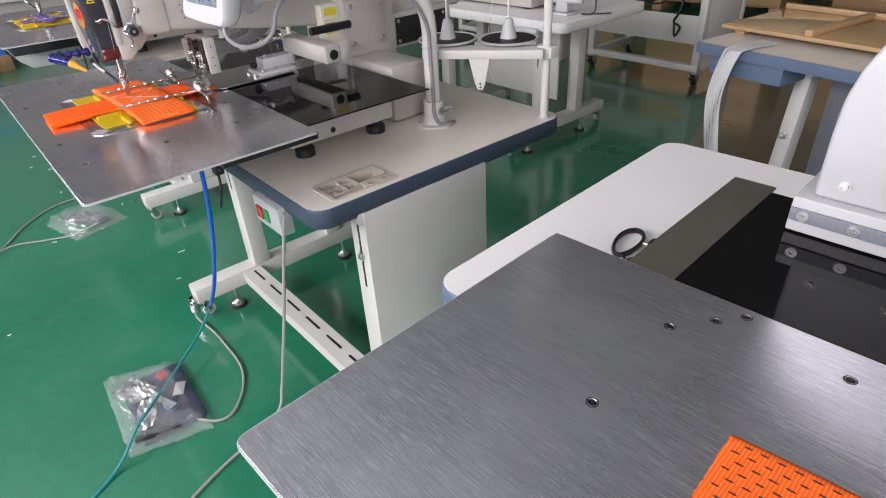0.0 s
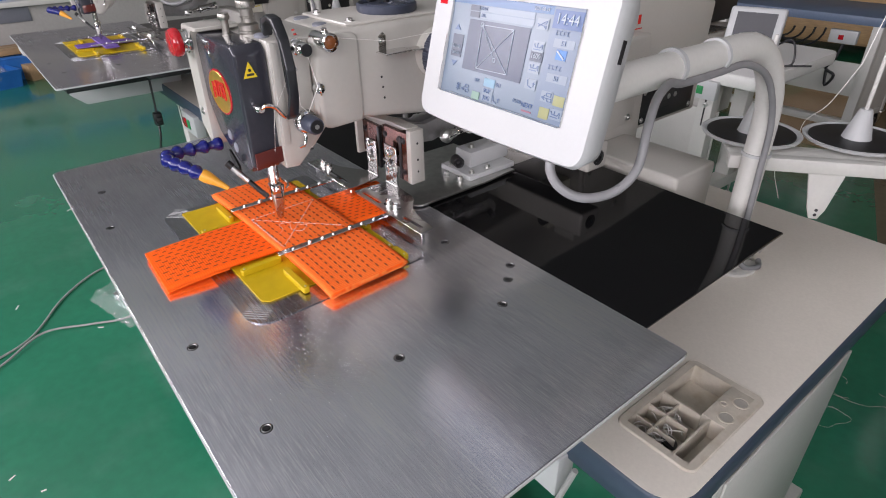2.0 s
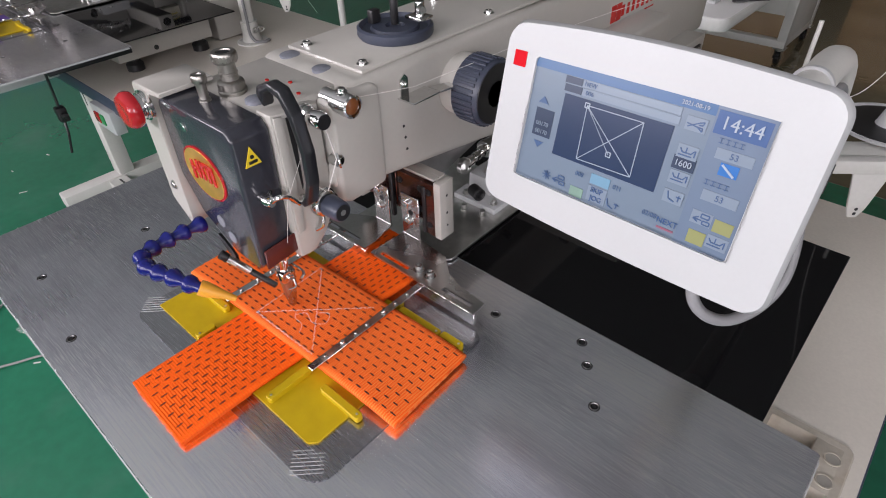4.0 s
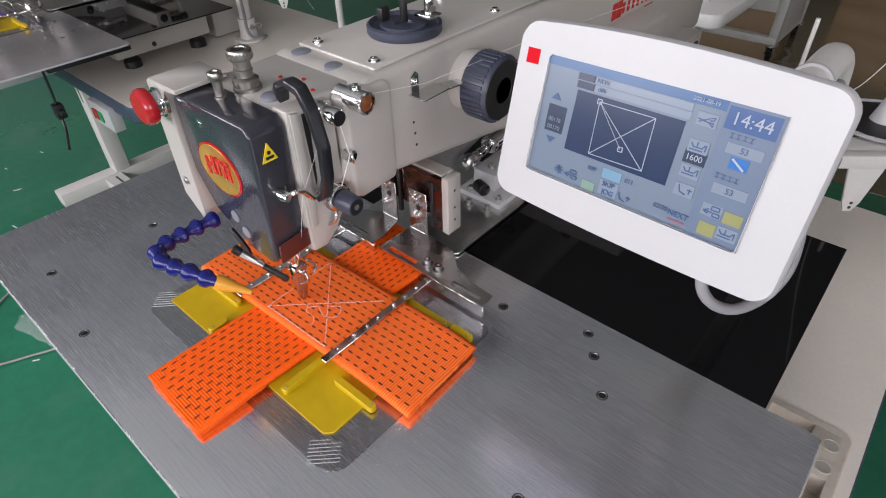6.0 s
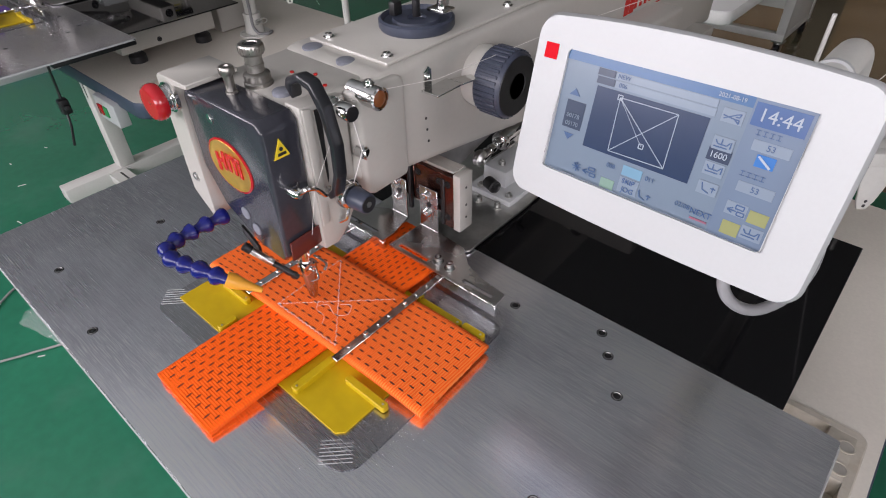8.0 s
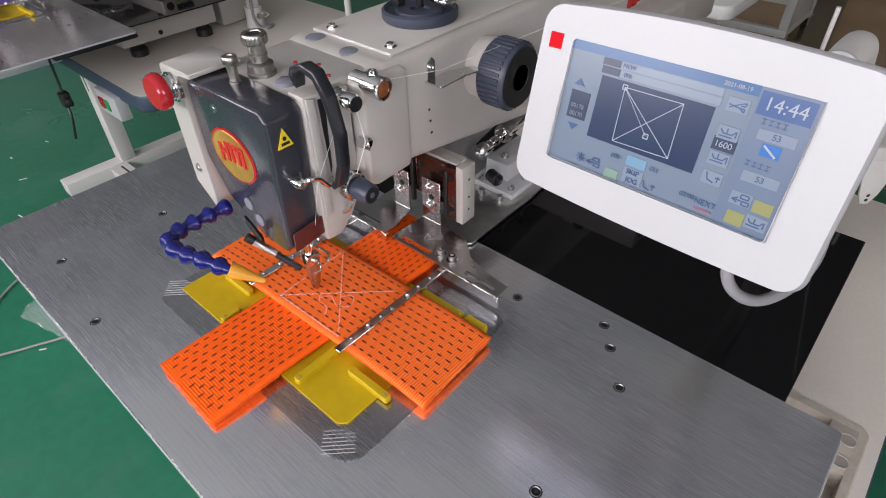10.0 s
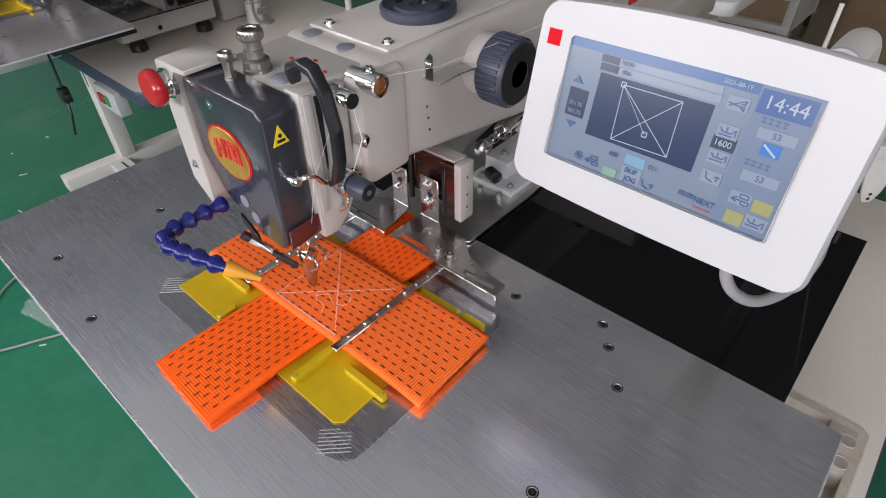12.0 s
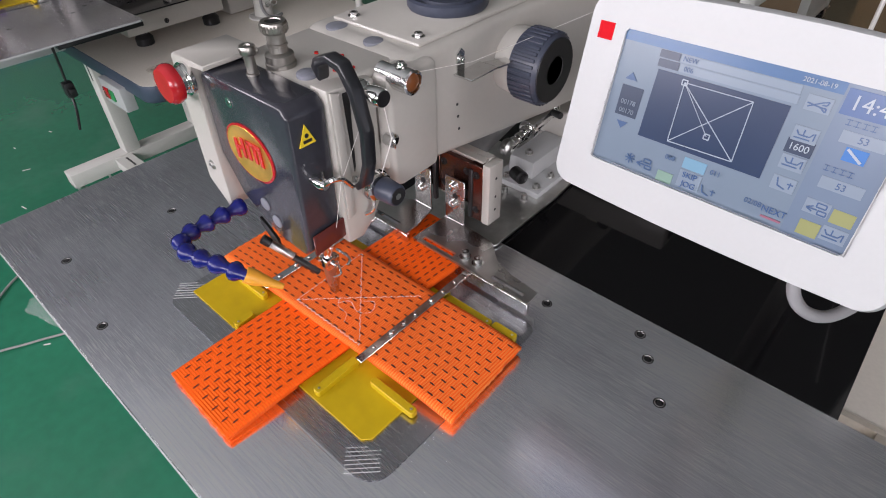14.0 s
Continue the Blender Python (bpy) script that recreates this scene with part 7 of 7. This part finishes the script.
for px, py in ((-2.02, 0.41), (-0.545, 0.40)):
    cable("power_cable", [(px, py + 0.01, 0.815), (px, py + 0.005, 0.70), (px + 0.005, py, 0.64)], 0.0038, M_BLACK, "short black cable under the work plate")
    cable("power_cable", [(px + 0.005, py - 0.002, 0.595), (px + 0.02, py - 0.01, 0.56), (px + 0.02, py - 0.025, 0.50)], 0.0038, M_BLACK, "loose black cable end under the work plate")
    pl = thing("hanging_plug", (px + 0.007, py - 0.002, 0.62), "black connector hanging on a short cable", "plug", "hanging plugs")
    part("plug", box(B(), px - 0.010, px + 0.020, py - 0.014, py + 0.014, 0.594, 0.640, 0.005), M_BLACK, pl)
    part("clip", box(B(), px + 0.020, px + 0.036, py - 0.008, py + 0.009, 0.610, 0.626, 0.004), M_BLACK, pl)


def plastic_bag(at, corners, label, inside):
    """A clear bag on the floor, drawn between four corners, lumpy over what it holds."""
    t = thing("plastic_bag", at, label, "bag", "clear plastic bags")
    a, b, c, d = [Vector((*p, 0)) for p in corners]
    bm = B()
    n = 34
    top, low = [], []
    for i in range(n + 1):
        r1, r2 = [], []
        for j in range(n + 1):
            u, v = i / n, j / n
            p = a * (1 - u) * (1 - v) + b * u * (1 - v) + c * u * v + d * (1 - u) * v
            e = min(u, 1 - u, v, 1 - v)
            k = min(1, e / 0.16)
            k = k * k * (3 - 2 * k)
            h = 0.006 + k * (0.046 + 0.020 * noise.noise(p * 18) + 0.012 * abs(noise.noise(p * 45)))
            w = 0.006 * noise.noise(p * 30 + Vector((3, 1, 0)))
            r1.append(bm.verts.new((p.x + w, p.y - w, max(0.003, h + 0.004 * abs(noise.noise(p * 90))))))
            r2.append(bm.verts.new((p.x + w, p.y - w, 0.0015)))
        top.append(r1)
        low.append(r2)
    for g in (top, low):
        for i in range(n):
            for j in range(n):
                bm.faces.new((g[i][j], g[i + 1][j], g[i + 1][j + 1], g[i][j + 1]))
    part("film", bm, M_FILM, t, "clear wrinkled plastic film", 180)
    m = (a + b + c + d) / 4
    for name, off, size, turn, material, lab in inside:
        bmi = box(B(), -size[0] / 2, size[0] / 2, -size[1] / 2, size[1] / 2, 0, size[2], min(size) * 0.15)
        if name == "foil_packet":
            bmi.free()
            bmi = box(B(), -size[0] / 2, size[0] / 2, -size[1] / 2, size[1] / 2, 0, size[2], 0)
            bmesh.ops.subdivide_edges(bmi, edges=bmi.edges[:], cuts=14, use_grid_fill=True)
            for v in bmi.verts:
                q = v.co + Vector(off) * 7
                v.co += Vector((noise.noise(q * 30), noise.noise(q * 30 + Vector((5, 0, 0))), 0)) * 0.007
                v.co.z += (0.010 * abs(noise.noise(q * 45)) + 0.006 * abs(noise.noise(q * 90))) * (v.co.z > size[2] * 0.5)
        bmesh.ops.transform(bmi, matrix=Matrix.Translation((m.x + off[0], m.y + off[1], off[2])) @ Matrix.Rotation(turn, 4, "Z"), verts=bmi.verts)
        part(name, bmi, material, t, lab, 20 if name == "foil_packet" else 38)
    return t


M_FOIL = mat("crumpled_silver_foil", (0.80, 0.81, 0.82), 0.24, 1.0, grain=0.15, grain_scale=40, bump=1.0, bump_scale=25)
M_DARKBAG = mat("dark_blue_grey_card", (0.04, 0.05, 0.085), 0.5, grain=0.1, grain_scale=60)
M_SKY = mat("light_blue_label", (0.02, 0.28, 0.62), 0.4, grain=0.05)
plastic_bag((-0.45, 0.02, 0), [(-0.668, -0.085), (-0.300, -0.110), (-0.240, 0.105), (-0.600, 0.118)], "clear plastic bag with spare parts on the green floor",
            [("dark_card", (0.01, 0.02, 0.004), (0.28, 0.17, 0.012), -0.05, M_DARKBAG, "dark card"), ("foil_packet", (-0.070, -0.030, 0.017), (0.11, 0.075, 0.012), 0.35, M_FOIL, "silver foil packet"),
             ("foil_packet", (0.055, -0.035, 0.018), (0.11, 0.050, 0.012), -0.3, M_FOIL, "silver foil packet"), ("red_part", (-0.085, 0.055, 0.018), (0.030, 0.028, 0.012), 0.2, M_RED, "small red part"),
             ("blue_part", (0.065, 0.030, 0.020), (0.034, 0.026, 0.014), 0.4, M_SKY, "small light blue part"), ("white_card", (0.005, 0.075, 0.018), (0.055, 0.030, 0.004), -0.5, M_CASE, "small white card"),
             ("black_rod", (0.14, -0.03, 0.018), (0.02, 0.12, 0.012), -0.25, M_BLACK, "black rod"), ("foil_packet", (0.0, 0.004, 0.026), (0.17, 0.024, 0.008), 0.30, M_FOIL, "rolled foil")])
plastic_bag((-1.9, 0.15, 0), [(-2.01, 0.00), (-1.73, 0.075), (-1.80, 0.32), (-2.09, 0.20)], "clear crumpled plastic bag on the floor",
            [("foil_packet", (0.0, 0.0, 0.004), (0.16, 0.10, 0.02), 0.4, M_FOIL, "silver foil packet"), ("grey_part", (0.05, 0.06, 0.004), (0.06, 0.05, 0.03), 0.2, M_GREYPAD, "grey part")])
bm = B()
for k in range(9):
    cx, cy = random.uniform(-0.42, -0.08), random.uniform(1.45, 1.72)
    r = random.uniform(0.04, 0.09)
    ph = random.uniform(0, 6)
    pts = [(cx + r * (1 + 0.3 * math.sin(2 * t + ph)) * math.cos(t + ph) + 0.02 * t, cy + 0.8 * r * math.sin(t + ph), 0.002 + 0.004 * abs(math.sin(3 * t))) for t in [7.5 * j / 30 for j in range(31)]]
    pipe(bm, pts, 0.00032, 4)
solo("thread_tangle", bm, M_THREAD, (-0.25, 1.58, 0), "loose tangle of white thread on the green floor", "thread", kind="stuff")
bm = B()
for k in range(40):
    x, y = random.uniform(-3.2, 0.2), random.uniform(-1.2, 0.9)
    l, a = random.uniform(0.004, 0.016), random.uniform(0, 3.1)
    box(bm, -l, l, -0.0022, 0.0022, 0.0002, 0.0012, 0, turn=Matrix.Translation((x, y, 0)) @ Matrix.Rotation(a, 4, "Z"))
solo("floor_scraps", bm, M_THREAD, (0, 0, 0), "small pale thread scraps scattered on the floor", "scraps", kind="stuff")
